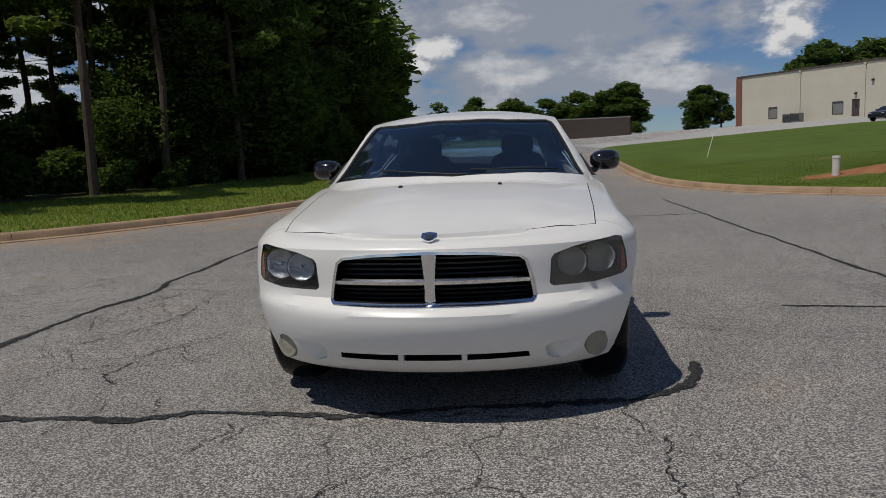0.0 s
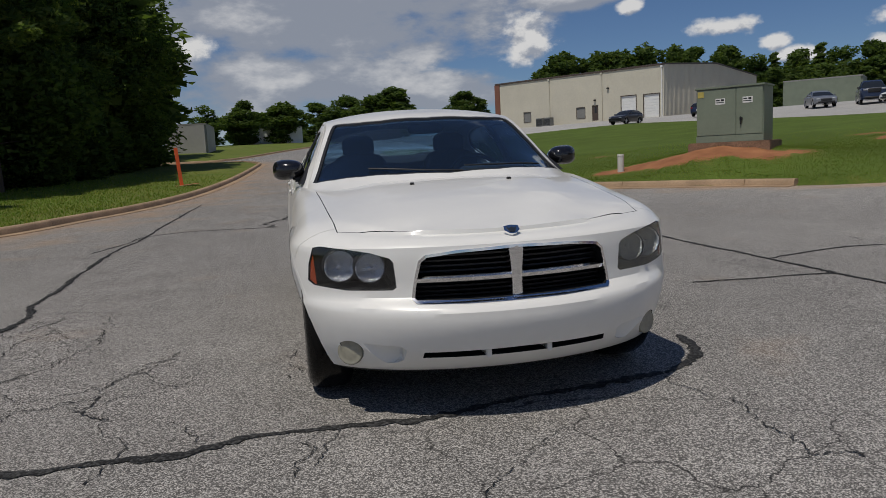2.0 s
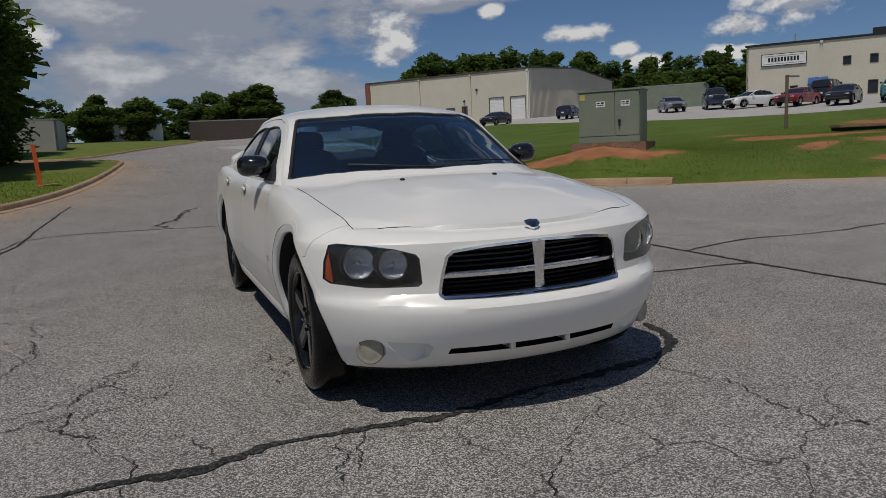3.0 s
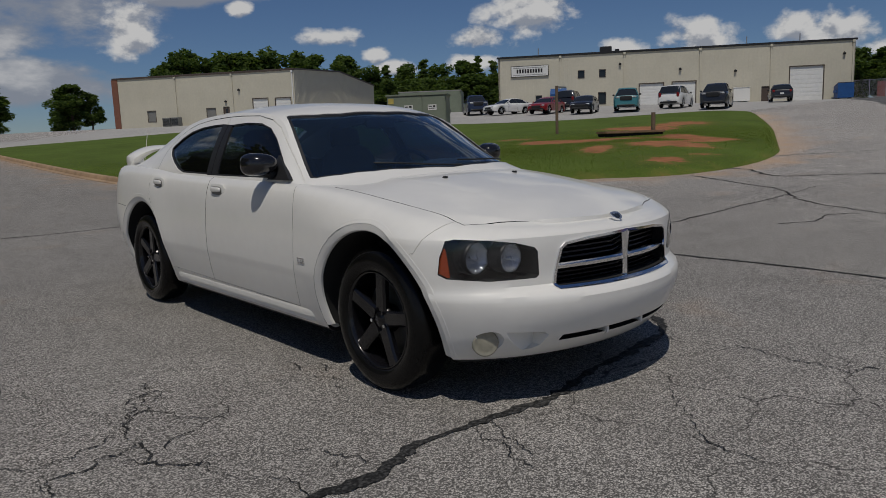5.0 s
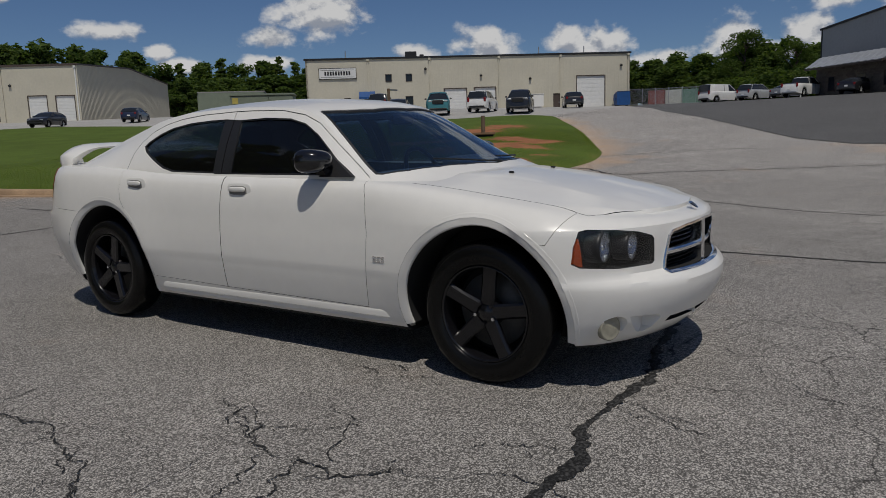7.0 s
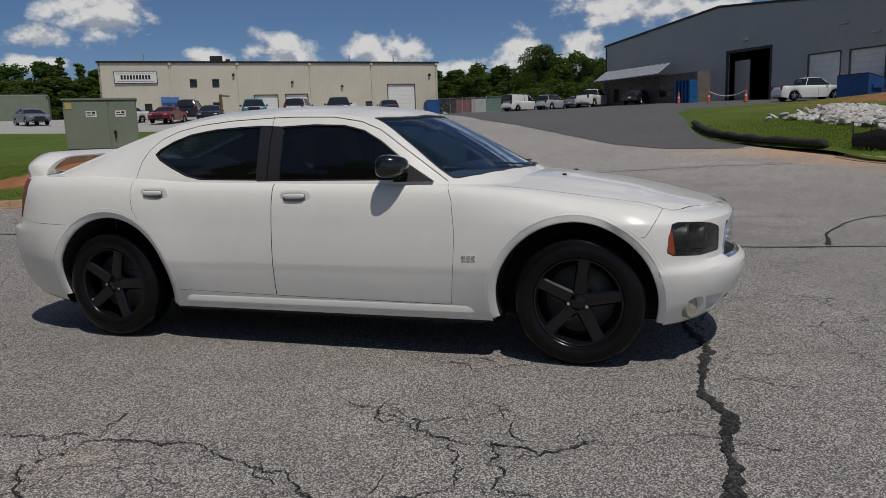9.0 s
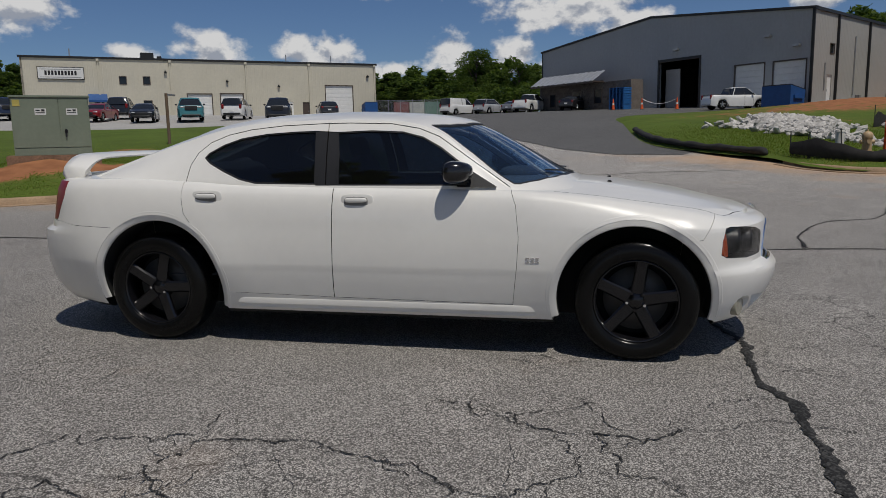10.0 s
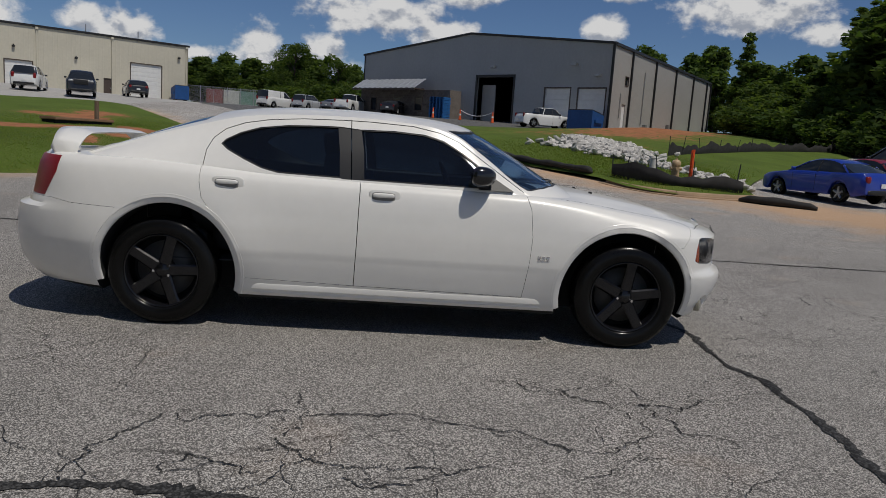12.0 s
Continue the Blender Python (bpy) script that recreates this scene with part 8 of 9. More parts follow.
p_ = wood_post(20.4, 16.3, 1.9)
part("bracket", box_bm((20.4, 16.25, ground_z(20.4, 16.3) + 1.82, 20.95, 16.32, ground_z(20.4, 16.3) + 1.88)), M_STEEL, p_)
wood_post(21.2, 12.4, 0.75, 0.08)


def sleeper():
    a, b = Vector((18.7, 12.9, 0)), Vector((20.9, 11.9, 0))
    z = ground_z(19.8, 12.4)
    ang = math.degrees(math.atan2((b - a).y, (b - a).x))
    t = thing("drain_inlet", "low dark concrete drain inlet in the bank", "drain", m=pose(a.x, a.y, z, 0, 0, ang))
    L = (b - a).length
    part("slab", box_bm((0, -0.3, 0.08, L, 0.4, 0.17), bevel=0.02), mat("stained_concrete", (0.24, 0.15, 0.09), 0.85, var=0.25), t)
    part("throat", box_bm((0.06, -0.24, -0.25, L - 0.06, 0.36, 0.08)), M_WELL, t)


sleeper()


def guy_line():
    t = thing("guy_wire", "thin pale guy wire rising from the lawn", "wire")
    z = ground_z(9.2, 31)
    bm = cyl_bm(0.014, 0.014, (9.2, 31.0, z - 0.1), (9.8, 32.0, z + 1.2), 6)
    part("sleeve", bm, M_PVC, t)


guy_line()


def sock_line(pts, r, label):
    """A filled black sediment sock lying along the ground."""
    P = [np.array(p) for p in smooth_line(pts, 0.22)]
    rng = random.Random(len(P))
    vs, fs, n = [], [], 10
    for i, p in enumerate(P):
        d = P[min(i + 1, len(P) - 1)] - P[max(i - 1, 0)]
        d = d / np.linalg.norm(d)
        nn = np.array([-d[1], d[0]])
        rr = r * (1 + 0.10 * math.sin(i * 0.9) + rng.uniform(-0.10, 0.10)) * (0.5 if i in (0, len(P) - 1) else 1)
        wob = rng.uniform(-0.02, 0.02)
        z = ground_z(p[0], p[1])
        for k in range(n):
            a = 2 * math.pi * k / n
            q = p + nn * (rr * 1.15 * math.cos(a) + wob)
            vs.append((q[0], q[1], z + rr * 0.85 + rr * 0.9 * math.sin(a)))
    for i in range(len(P) - 1):
        fs += [(i * n + k, i * n + (k + 1) % n, (i + 1) * n + (k + 1) % n, (i + 1) * n + k) for k in range(n)]
    fs += [tuple(range(n))[::-1], tuple((len(P) - 1) * n + k for k in range(n))]
    ob = link_mesh("sediment_sock", vs, fs, M_SOCK, smooth=True)
    tagged(ob, label, "sock")


sock_line([(31.0, -1.5), (27, -1.7), (23.8, -2.1), (21.2, -3.0), (19.2, -3.95), (17.9, -4.6)], 0.115, "black sediment sock along the lawn's edge")
sock_line([(14.0, -7.75), (13.55, -8.2), (13.2, -8.75), (12.8, -9.3)], 0.12, "black sediment sock by the parking edge")


def silt_fence(pts, h, label, stakes=1.6):
    P = [np.array(p) for p in smooth_line(pts, 0.3)]
    rng = random.Random(int(h * 100) + len(P))
    t = thing("silt_fence", label, "fence")
    vs, fs = [], []
    for i, p in enumerate(P):
        z = ground_z(p[0], p[1])
        hh = h * (0.80 + 0.25 * math.sin(i * 0.55) * math.sin(i * 0.21 + 1)) * (1 - 0.25 * rng.random())
        for k in range(5):
            q = k / 4
            bulge = 0.10 * math.sin(math.pi * q) + rng.uniform(-0.02, 0.02)
            vs.append((p[0] - bulge + rng.uniform(-0.01, 0.01), p[1] + bulge * 0.4, z - 0.05 + hh * q))
    for i in range(len(P) - 1):
        fs += [(i * 5 + k, i * 5 + k + 1, (i + 1) * 5 + k + 1, (i + 1) * 5 + k) for k in range(4)]
    n0 = len(vs)
    vs += [(x + 0.012, y + 0.012, z) for x, y, z in vs]
    fs += [tuple(n0 + j for j in f[::-1]) for f in fs]
    link_mesh("fabric", vs, fs, M_SOCK, t, smooth=True)
    s, i = 0.0, 0
    for a, b in zip(P, P[1:]):
        s += float(np.linalg.norm(b - a))
        if s > stakes * i:
            i += 1
            z = ground_z(a[0], a[1])
            tip = (a[0] + rng.uniform(-0.12, 0.12), a[1] + rng.uniform(-0.15, 0.15), z + h * rng.uniform(1.0, 1.5))
            part("stake", cyl_bm(0.02, 0.016, (a[0], a[1], z - 0.1), tip, 6), M_BLACKTRIM, t)


silt_fence([(17.3, -5.1), (16.6, -5.3), (15.8, -5.7), (15.1, -6.5), (14.95, -7.4), (15.0, -8.3)], 0.55, "sagging black silt fence behind the kerb", 1.1)
silt_fence([(27.5, -10.6), (30, -12.6), (33.5, -16), (37.8, -20.4), (41, -24.5), (44.5, -29)], 0.7, "black silt fence across the slope", 2.4)


def rocks():
    """Riprap: a spill of pale broken stone down the lawn. The nearest stones are objects, the rest one heap."""
    rng = random.Random(77)
    shapes = []
    for i in range(12):
        bm = bmesh.new()
        bmesh.ops.create_icosphere(bm, subdivisions=1, radius=1.08)
        for v in bm.verts:
            v.co *= rng.uniform(0.72, 1.2)
            v.co.z *= 0.72
            v.co.x *= 1.2
        me = bpy.data.meshes.new("stone")
        bm.to_mesh(me)
        bm.free()
        me.materials.append(M_ROCK)
        shapes.append(me)
    line = smooth_line([(37.5, -8.7), (33, -8.2), (29, -7.7), (25, -7.1), (21.2, -7.0), (19.2, -7.2), (17.6, -7.7), (16.6, -8.3), (15.8, -8.8)], 0.25)
    heap = thing("riprap", "spill of pale grey broken stone on the lawn", "stones")
    widths = hermite([0, 0.15, 0.35, 0.6, 0.8, 1.0], [0.5, 1.2, 1.9, 1.4, 0.5, 0.25])
    spots = []
    for i, p in enumerate(line):
        f = i / (len(line) - 1)
        w = float(widths(f))
        for _ in range(int(17 * w + 3)):
            o = rng.gauss(0, 0.5) * w
            q = (p[0] + rng.uniform(-0.25, 0.25) + 0.35 * o, p[1] + o)
            spots.append((q, rng.uniform(0.07, 0.185) * (0.75 + 0.25 * w)))
    verts, faces = [], []
    for k, ((x, y), r) in enumerate(spots):
        z = ground_z(x, y) + r * rng.uniform(0.1, 0.9)
        m_ = pose(x, y, z, rng.uniform(-40, 40), rng.uniform(-40, 40), rng.uniform(0, 360)) @ Matrix.Diagonal((r * rng.uniform(0.8, 1.4), r, r * rng.uniform(0.7, 1.1), 1))
        me = rng.choice(shapes)
        if x < 22.0 and len(heap.children) < 280:
            ob = new("stone", me)
            ob.parent = heap
            ob.matrix_local = m_
        else:
            n = len(verts)
            verts += [tuple(m_ @ v.co) for v in me.vertices]
            faces += [tuple(n + i for i in p.vertices) for p in me.polygons]
    ob = link_mesh("rubble", verts, faces, M_ROCK, heap)
    tagged(ob, kind="stuff")


rocks()


def hydrant(x, y):
    z = ground_z(x, y)
    h = thing("hydrant", "tan painted fire hydrant behind the silt fence", "hydrant")
    ma = mat("tan_enamel", (0.42, 0.30, 0.17), 0.5, var=0.15)
    bm = cyl_bm(0.12, 0.11, (x, y, z - 0.1), (x, y, z + 0.48), 16)
    part("barrel", bm, ma, h)
    part("bonnet", rounded(0.135, 0.135, 0.13, 0.9, (x, y, z + 0.50), seg=16), ma, h)
    part("flange", cyl_bm(0.17, 0.17, (x, y, z + 0.08), (x, y, z + 0.12), 16), ma, h)
    for dx, dy in ((-0.17, 0), (0, 0.17), (0, -0.17)):
        part("outlet", cyl_bm(0.055, 0.055, (x, y, z + 0.36), (x + dx, y + dy, z + 0.36), 12), ma, h)
    part("cap_nut", cyl_bm(0.03, 0.025, (x, y, z + 0.60), (x, y, z + 0.68), 6), ma, h)


hydrant(15.9, -6.6)
bollard(16.6, -6.15, 0.62, 0.11)


def skip(x, y, rz, w, d, h, z=None):
    z = ground_z(x, y) if z is None else z
    s = thing("skip", "blue steel refuse skip with dark lids", "skip", m=pose(x, y, z, 0, 0, rz))
    bm = solid([(-w / 2, -d / 2 * 0.8, 0.15), (w / 2, -d / 2 * 0.8, 0.15), (w / 2, d / 2, 0.15), (-w / 2, d / 2, 0.15), (-w / 2, -d / 2, h * 0.8), (w / 2, -d / 2, h * 0.8), (w / 2, d / 2, h), (-w / 2, d / 2, h)],
               [(3, 2, 1, 0), (4, 5, 6, 7), (0, 1, 5, 4), (1, 2, 6, 5), (2, 3, 7, 6), (3, 0, 4, 7)])
    part("tub", bm, M_BLUE, s)
    for i in range(5):
        xx = -w / 2 + w * (i + 0.5) / 5
        part("rib", box_bm((xx - 0.05, -d / 2 - 0.03, 0.25, xx + 0.05, -d / 2 * 0.86, h * 0.78), bevel=0.01), M_BLUE, s)
    for sgn in (-1, 1):
        part("pocket", box_bm((sgn * (w / 2 + 0.06) - 0.07, -d * 0.3, h * 0.42, sgn * (w / 2 + 0.06) + 0.07, d * 0.3, h * 0.58), bevel=0.01), M_BLUE, s)
        bm = box_bm((sgn * w / 4 - w / 4 + 0.02, -d / 2, 0, sgn * w / 4 + w / 4 - 0.02, d / 2, 0.06), bevel=0.01)
        l_ = part("lid", bm, M_BLACKTRIM, s)
        l_.matrix_local = Matrix.Translation((0, 0, h * 0.9 + 0.02)) @ Matrix.Rotation(math.atan2(h * 0.2, d), 4, "X")
        part("wheel", box_bm((sgn * (w / 2 - 0.2) - 0.06, -d / 2 * 0.7, 0, sgn * (w / 2 - 0.2) + 0.06, d / 2 * 0.7, 0.16)), M_RUBBER, s)


def on_wall(m, s, out):
    p = m @ Vector((s, out, 0))
    return p.x, p.y


def heading(m):
    return math.degrees(math.atan2(m[1][0], m[0][0]))


x_, y_ = on_wall(PB_M, 37.35, 1.2)
skip(x_, y_, heading(PB_M) + 180, 1.6, 1.4, 1.7)
x_, y_ = on_wall(GB_M, 31.2, 1.9)
skip(x_, y_, heading(GB_M) + 180, 2.4, 1.8, 1.7)


def utility_box():
    x, y = on_wall(PB_M, 27.0, 0.9)
    t = thing("utility_box", "bright white metal box by the works wall", "box", m=pose(x, y, ground_z(x, y), 0, 0, heading(PB_M)))
    part("casing", box_bm((-0.85, -0.4, 0.08, 0.85, 0.4, 1.55), bevel=0.03), M_PAINT, t)
    part("lid", box_bm((-0.9, -0.45, 1.55, 0.9, 0.45, 1.61), bevel=0.015), M_PAINT, t)
    for x in (-0.6, 0.6):
        part("foot", box_bm((x - 0.08, -0.35, 0, x + 0.08, 0.35, 0.08)), M_STEEL, t)


utility_box()


def container(x, y, rz, L, material, label):
    z = ground_z(x, y)
    c = thing("container", label, "container", "containers behind the fence", pose(x, y, z, 0, 0, rz) @ Matrix.Diagonal((1, 1, 0.74, 1)))
    part("floor", box_bm((0, 0, 0.0, L, 2.3, 0.15)), M_BLACKTRIM, c)
    bm = wall_mesh(L, 0.15, 2.35, [], thick=0.06, rib=0.28, proud=0.03)
    part("side", bm, material, c)
    bm = wall_mesh(2.3, 0.15, 2.35, [], thick=0.06, rib=0.28)
    part("end", bm, material, c).matrix_local = pose(L, 0, 0, 0, 0, 90)
    part("end", wall_mesh(2.3, 0.15, 2.35, [], thick=0.06), material, c).matrix_local = pose(0, 2.3, 0, 0, 0, -90)
    part("side", wall_mesh(L, 0.15, 2.35, [], thick=0.06), material, c).matrix_local = pose(L, 2.3, 0, 0, 0, 180)
    part("roof", box_bm((0, 0, 2.35, L, 2.3, 2.42)), material, c)
    for s in (0.05, L - 0.05):
        part("corner_post", box_bm((s - 0.07, -0.04, 0, s + 0.07, 0.06, 2.45)), material, c)


yard = [((86.5, 25.8), (0.24, 0.075, 0.06), "rusty_red", "rust-red shipping container behind the fence"), ((87.0, 23.85), (0.55, 0.57, 0.52), "pale", "pale grey container behind the fence"),
        ((87.4, 22.0), (0.14, 0.26, 0.20), "green", "green slatted container behind the fence")]
for (x, y), col, nm, label in yard:
    container(x, y, -88, 1.75, mat("container_" + nm, col, 0.6, var=0.18), label)


def mesh_fence():
    f = thing("mesh_fence", "grey chain-link fence with steel posts", "fence")
    a, b = Vector((85.2, 31.0, 0)), Vector((86.2, 18.5, 0))
    n = 8
    for i in range(n + 1):
        p = a.lerp(b, i / n)
        z = ground_z(p.x, p.y)
        part("fence_post", cyl_bm(0.04, 0.04, (p.x, p.y, z - 0.2), (p.x, p.y, z + 2.1), 8), M_STEEL, f)
    for h in (0.15, 2.0):
        bm = bmesh.new()
        for i in range(n):
            p, q = a.lerp(b, i / n), a.lerp(b, (i + 1) / n)
            cyl_bm(0.02, 0.02, (p.x, p.y, ground_z(p.x, p.y) + h), (q.x, q.y, ground_z(q.x, q.y) + h), 6, bm)
        part("rail", bm, M_STEEL, f)
    bm = bmesh.new()
    L = (b - a).length
    for i in range(150):
        for sgn in (-1, 1):
            t0 = i / 150
            t1 = t0 + sgn * 1.85 / L
            if 0 <= t1 <= 1:
                p, q = a.lerp(b, t0), a.lerp(b, t1)
                z0, z1 = ground_z(p.x, p.y), ground_z(q.x, q.y)
                vs = [bm.verts.new(c) for c in ((p.x, p.y, z0 + 0.15), (p.x, p.y + 0.012, z0 + 0.15), (q.x, q.y + 0.012, z1 + 2.0), (q.x, q.y, z1 + 2.0))]
                bm.faces.new(vs)
    part("mesh", bm, M_STEEL, f)


mesh_fence()


def cone_post(x, y):
    z = ground_z(x, y)
    c = thing("traffic_cone", "orange traffic cone holding a white chain", "cone", "cones before the bay")
    part("base", box_bm((x - 0.2, y - 0.2, z, x + 0.2, y + 0.2, z + 0.04), bevel=0.01), M_BLACKTRIM, c)
    part("cone", cyl_bm(0.14, 0.05, (x, y, z + 0.04), (x, y, z + 1.0), 14), M_ORANGE, c)
    part("band", cyl_bm(0.105, 0.092, (x, y, z + 0.45), (x, y, z + 0.6), 14), M_WHITE, c)
    return Vector((x, y, z + 0.95))


tops = [cone_post(*on_wall(GB_M, s, o)) for s, o in ((15.0, 3.6), (18.2, 3.2), (22.2, 3.2))]
ch = thing("chain", "white plastic chain slung between cones", "chain")
bm = bmesh.new()
for a, b in zip(tops[1:], tops[2:]):
    prev = a
    for i in range(1, 13):
        t = i / 12
        p = a.lerp(b, t) - Vector((0, 0, 0.45 * 4 * t * (1 - t)))
        cyl_bm(0.03, 0.03, prev, p, 5, bm)
        prev = p
part("links", bm, M_WHITE, ch)


def pallet_stack(s, out):
    x, y = on_wall(GB_M, s, out)
    z = ground_z(x, y)
    t = thing("pallet_stack", "tall stack of blue pallets by the office", "pallets", m=pose(x, y, z, 0, 0, heading(GB_M)))
    for i in range(14):
        zz = 0.145 * i
        dx = 0.03 * math.sin(i * 2.1)
        part("pallet", box_bm((-0.5 + dx, -0.5, zz + 0.10, 0.5 + dx, 0.5, zz + 0.125), (-0.5 + dx, -0.5, zz, -0.38 + dx, 0.5, zz + 0.10), (-0.06 + dx, -0.5, zz, 0.06 + dx, 0.5, zz + 0.10), (0.38 + dx, -0.5, zz, 0.5 + dx, 0.5, zz + 0.10)),
             mat("pallet_blue", (0.02, 0.13, 0.36), 0.7, var=0.15) if "pallet_blue" not in bpy.data.materials else bpy.data.materials["pallet_blue"], t)


pallet_stack(14.2, 2.4)
pallet_stack(15.3, 2.6)
low_shed(-11.2, 71.0, 3.5, 9, 2.9, 0, M_GREYSIDE, "pale grey shed with dark windows beyond the wood")
low_shed(-6.0, 117.0, 9, 8, 2.7, 4, M_WHITE, "low white building at the end of the road")
low_shed(7.5, 121.0, 12, 8, 3.2, -6, M_BROWN, "low dark building at the end of the road")
low_shed(66.5, 84.0, 9, 6, 3.6, -47, M_GREENBOX, "pale green shed between the works")


# ==== cracks and joints in the asphalt ====
def crack(pts, w0, w1, seed, label, wob=0.05, z=0.004):
    """A ragged sealed crack: a thin raised strip of tar with uneven edges."""
    rng = random.Random(seed)
    P = [np.array(p, float) for p in smooth_line(pts, 0.025)]
    vs, fs = [], []
    n = len(P)
    for i, p in enumerate(P):
        d = P[min(i + 1, n - 1)] - P[max(i - 1, 0)]
        d = d / max(np.linalg.norm(d), 1e-6)
        nn = np.array([-d[1], d[0]])
        s = i * 0.025
        o = wob * (noise.noise((s * 0.9, seed * 3.3, 0.0)) + 0.55 * noise.noise((s * 3.1, seed * 5.1, 1.0)) + 0.35 * noise.noise((s * 9.0, seed, 2.0)) + 0.2 * noise.noise((s * 24.0, seed, 4.0)))
        f = i / max(1, n - 1)
        w = (w0 + (w1 - w0) * f) * (0.35 + 1.1 * abs(noise.noise((s * 1.3, seed * 7.7, 5.0))) + 0.5 * abs(noise.noise((s * 7.0, seed * 2.7, 9.0)))) * (0.15 if i in (0, n - 1) else 1)
        c = p + nn * o
        zz = float(height(c[0], c[1])) + 0.004 + z
        l, r = w * (0.25 + 0.6 * rng.random()), w * (0.25 + 0.6 * rng.random())
        for off, dz in ((l, -0.003), (l * 0.4, 0.0015), (-r * 0.4, 0.0015), (-r, -0.003)):
            q = c + nn * off
            vs.append((q[0], q[1], zz + dz))
    for i in range(n - 1):
        fs += [(i * 4 + k, i * 4 + 4 + k, i * 4 + 5 + k, i * 4 + 1 + k) for k in range(3)]
    ob = link_mesh("road_crack", vs, fs, M_TAR, smooth=True)
    tagged(ob, label, "crack", "cracks in the road", "structure")


SEALED = "ragged dark crack in the grey asphalt"
crack([(-3.1, -6), (-3.13, -2), (-3.12, 0.7), (-3.1, 1.85), (-3.0, 2.6), (-3.13, 3.25), (-3.16, 4.4), (-3.28, 6.6), (-3.16, 9.05), (-3.2, 12), (-3.1, 17)], 0.075, 0.045, 1, SEALED, 0.05)
crack([(-7, -0.5), (-4.5, -0.62), (-2.74, -0.6), (-2.3, -0.66), (-1.84, -0.68), (-1.45, -0.71), (-1.2, -0.62), (-0.84, -0.62), (-0.4, -0.66), (0.0, -0.58), (0.5, -0.52), (0.86, -0.47)], 0.075, 0.05, 2, SEALED, 0.035)
crack([(0.86, -0.47), (1.1, -0.33), (1.24, -0.11), (1.31, 0.15)], 0.05, 0.07, 3, SEALED, 0.03)
crack([(3.68, 13), (3.65, 10.6), (3.55, 7.0), (3.5, 4.7), (3.47, 2.5), (3.43, 0.9), (3.45, -0.02), (3.34, -1.25), (3.5, -2.4), (3.45, -3.6), (3.4, -4.85), (3.3, -8), (3.4, -14)], 0.05, 0.035, 4, SEALED, 0.035)
crack([(-3.6, 7.2), (-3.3, 8.2), (-3.16, 9.1), (-2.43, 9.5), (-1.2, 9.2), (-0.4, 8.95), (1.0, 9.0), (2.4, 9.1), (3.6, 9.2)], 0.03, 0.02, 5, SEALED, 0.04)
crack([(3.43, 2.21), (4.38, 2.43), (5.47, 2.26), (7.5, 2.4), (11, 2.6)], 0.03, 0.02, 6, SEALED, 0.05)
crack([(2.24, 1.54), (3.29, 1.38), (3.43, 1.3)], 0.03, 0.03, 7, SEALED, 0.03)
crack([(12.6, 6.0), (11.5, 4.46), (10.2, 2.84), (8.84, 2.02), (8.04, 1.05), (7.58, 0.52), (7.08, -0.45), (6.8, -1.4)], 0.05, 0.02, 8, SEALED, 0.10)
crack([(6.08, 1.13), (6.6, 0.85), (7.21, 0.92), (7.53, 0.66)], 0.03, 0.03, 12, SEALED, 0.10)
crack([(3.53, -2.01), (4.3, -2.1), (4.96, -2.36), (5.89, -2.92), (6.41, -3.68), (8.2, -4.5)], 0.045, 0.02, 9, SEALED, 0.05)
crack([(14.3, 6.0), (14.2, 5.4), (12.9, 4.2), (13.5, 2.65), (14.27, 0.51), (15.0, -1.3), (15.4, -3.4)], 0.09, 0.06, 10, SEALED, 0.12)
crack([(17.6, 6.4), (18.3, 5.4), (18.98, 4.4), (19.6, 2.92), (19.2, 1.2)], 0.07, 0.02, 11, SEALED, 0.15)


FINE = "fine jagged crack in the grey asphalt"


def fine_crack(pts, w, seed):
    """A jagged hair crack that breaks off and forks here and there."""
    rng = random.Random(seed)
    line_ = [np.array(p, float) for p in pts]
    while max(np.linalg.norm(b - a) for a, b in zip(line_, line_[1:])) > 0.016:
        out = [line_[0]]
        for a, b in zip(line_, line_[1:]):
            d = b - a
            out += [(a + b) / 2 + np.array([-d[1], d[0]]) * rng.gauss(0, 0.17), b]
        line_ = out
    vs, fs = [], []

    def strip(P, width):
        n0 = len(vs)
        for i, p in enumerate(P):
            d = P[min(i + 1, len(P) - 1)] - P[max(i - 1, 0)]
            nn = np.array([-d[1], d[0]]) / max(np.linalg.norm(d), 1e-6)
            ww = width * (0.25 + 1.1 * abs(noise.noise((i * 0.08, seed * 1.7, 3.0))) + 0.35 * rng.random()) * min(1.0, (len(P) - i) / 12, (i + 2) / 8)
            z = float(height(p[0], p[1])) + 0.0055
            vs.extend([(p[0] + nn[0] * ww, p[1] + nn[1] * ww, z), (p[0] - nn[0] * ww, p[1] - nn[1] * ww, z)])
        for i in range(len(P) - 1):
            if noise.noise((i * 0.05, seed * 4.1, 8.0)) > -0.34:
                fs.append((n0 + 2 * i, n0 + 2 * i + 1, n0 + 2 * i + 3, n0 + 2 * i + 2))
    strip(line_, w)
    for _ in range(max(1, len(line_) // 55)):
        i = rng.randrange(2, len(line_) - 2)
        p, a = line_[i].copy(), rng.uniform(0, 6.28)
        side = [p.copy()]
        for _ in range(rng.randrange(8, 30)):
            a += rng.gauss(0, 0.35)
            p = p + 0.013 * np.array([math.cos(a + rng.gauss(0, 0.5)), math.sin(a + rng.gauss(0, 0.5))])
            side.append(p)
        strip(side, w * 0.6)
    tagged(link_mesh("road_crack", vs, fs, M_TAR), FINE, "crack", "cracks in the road", "structure")


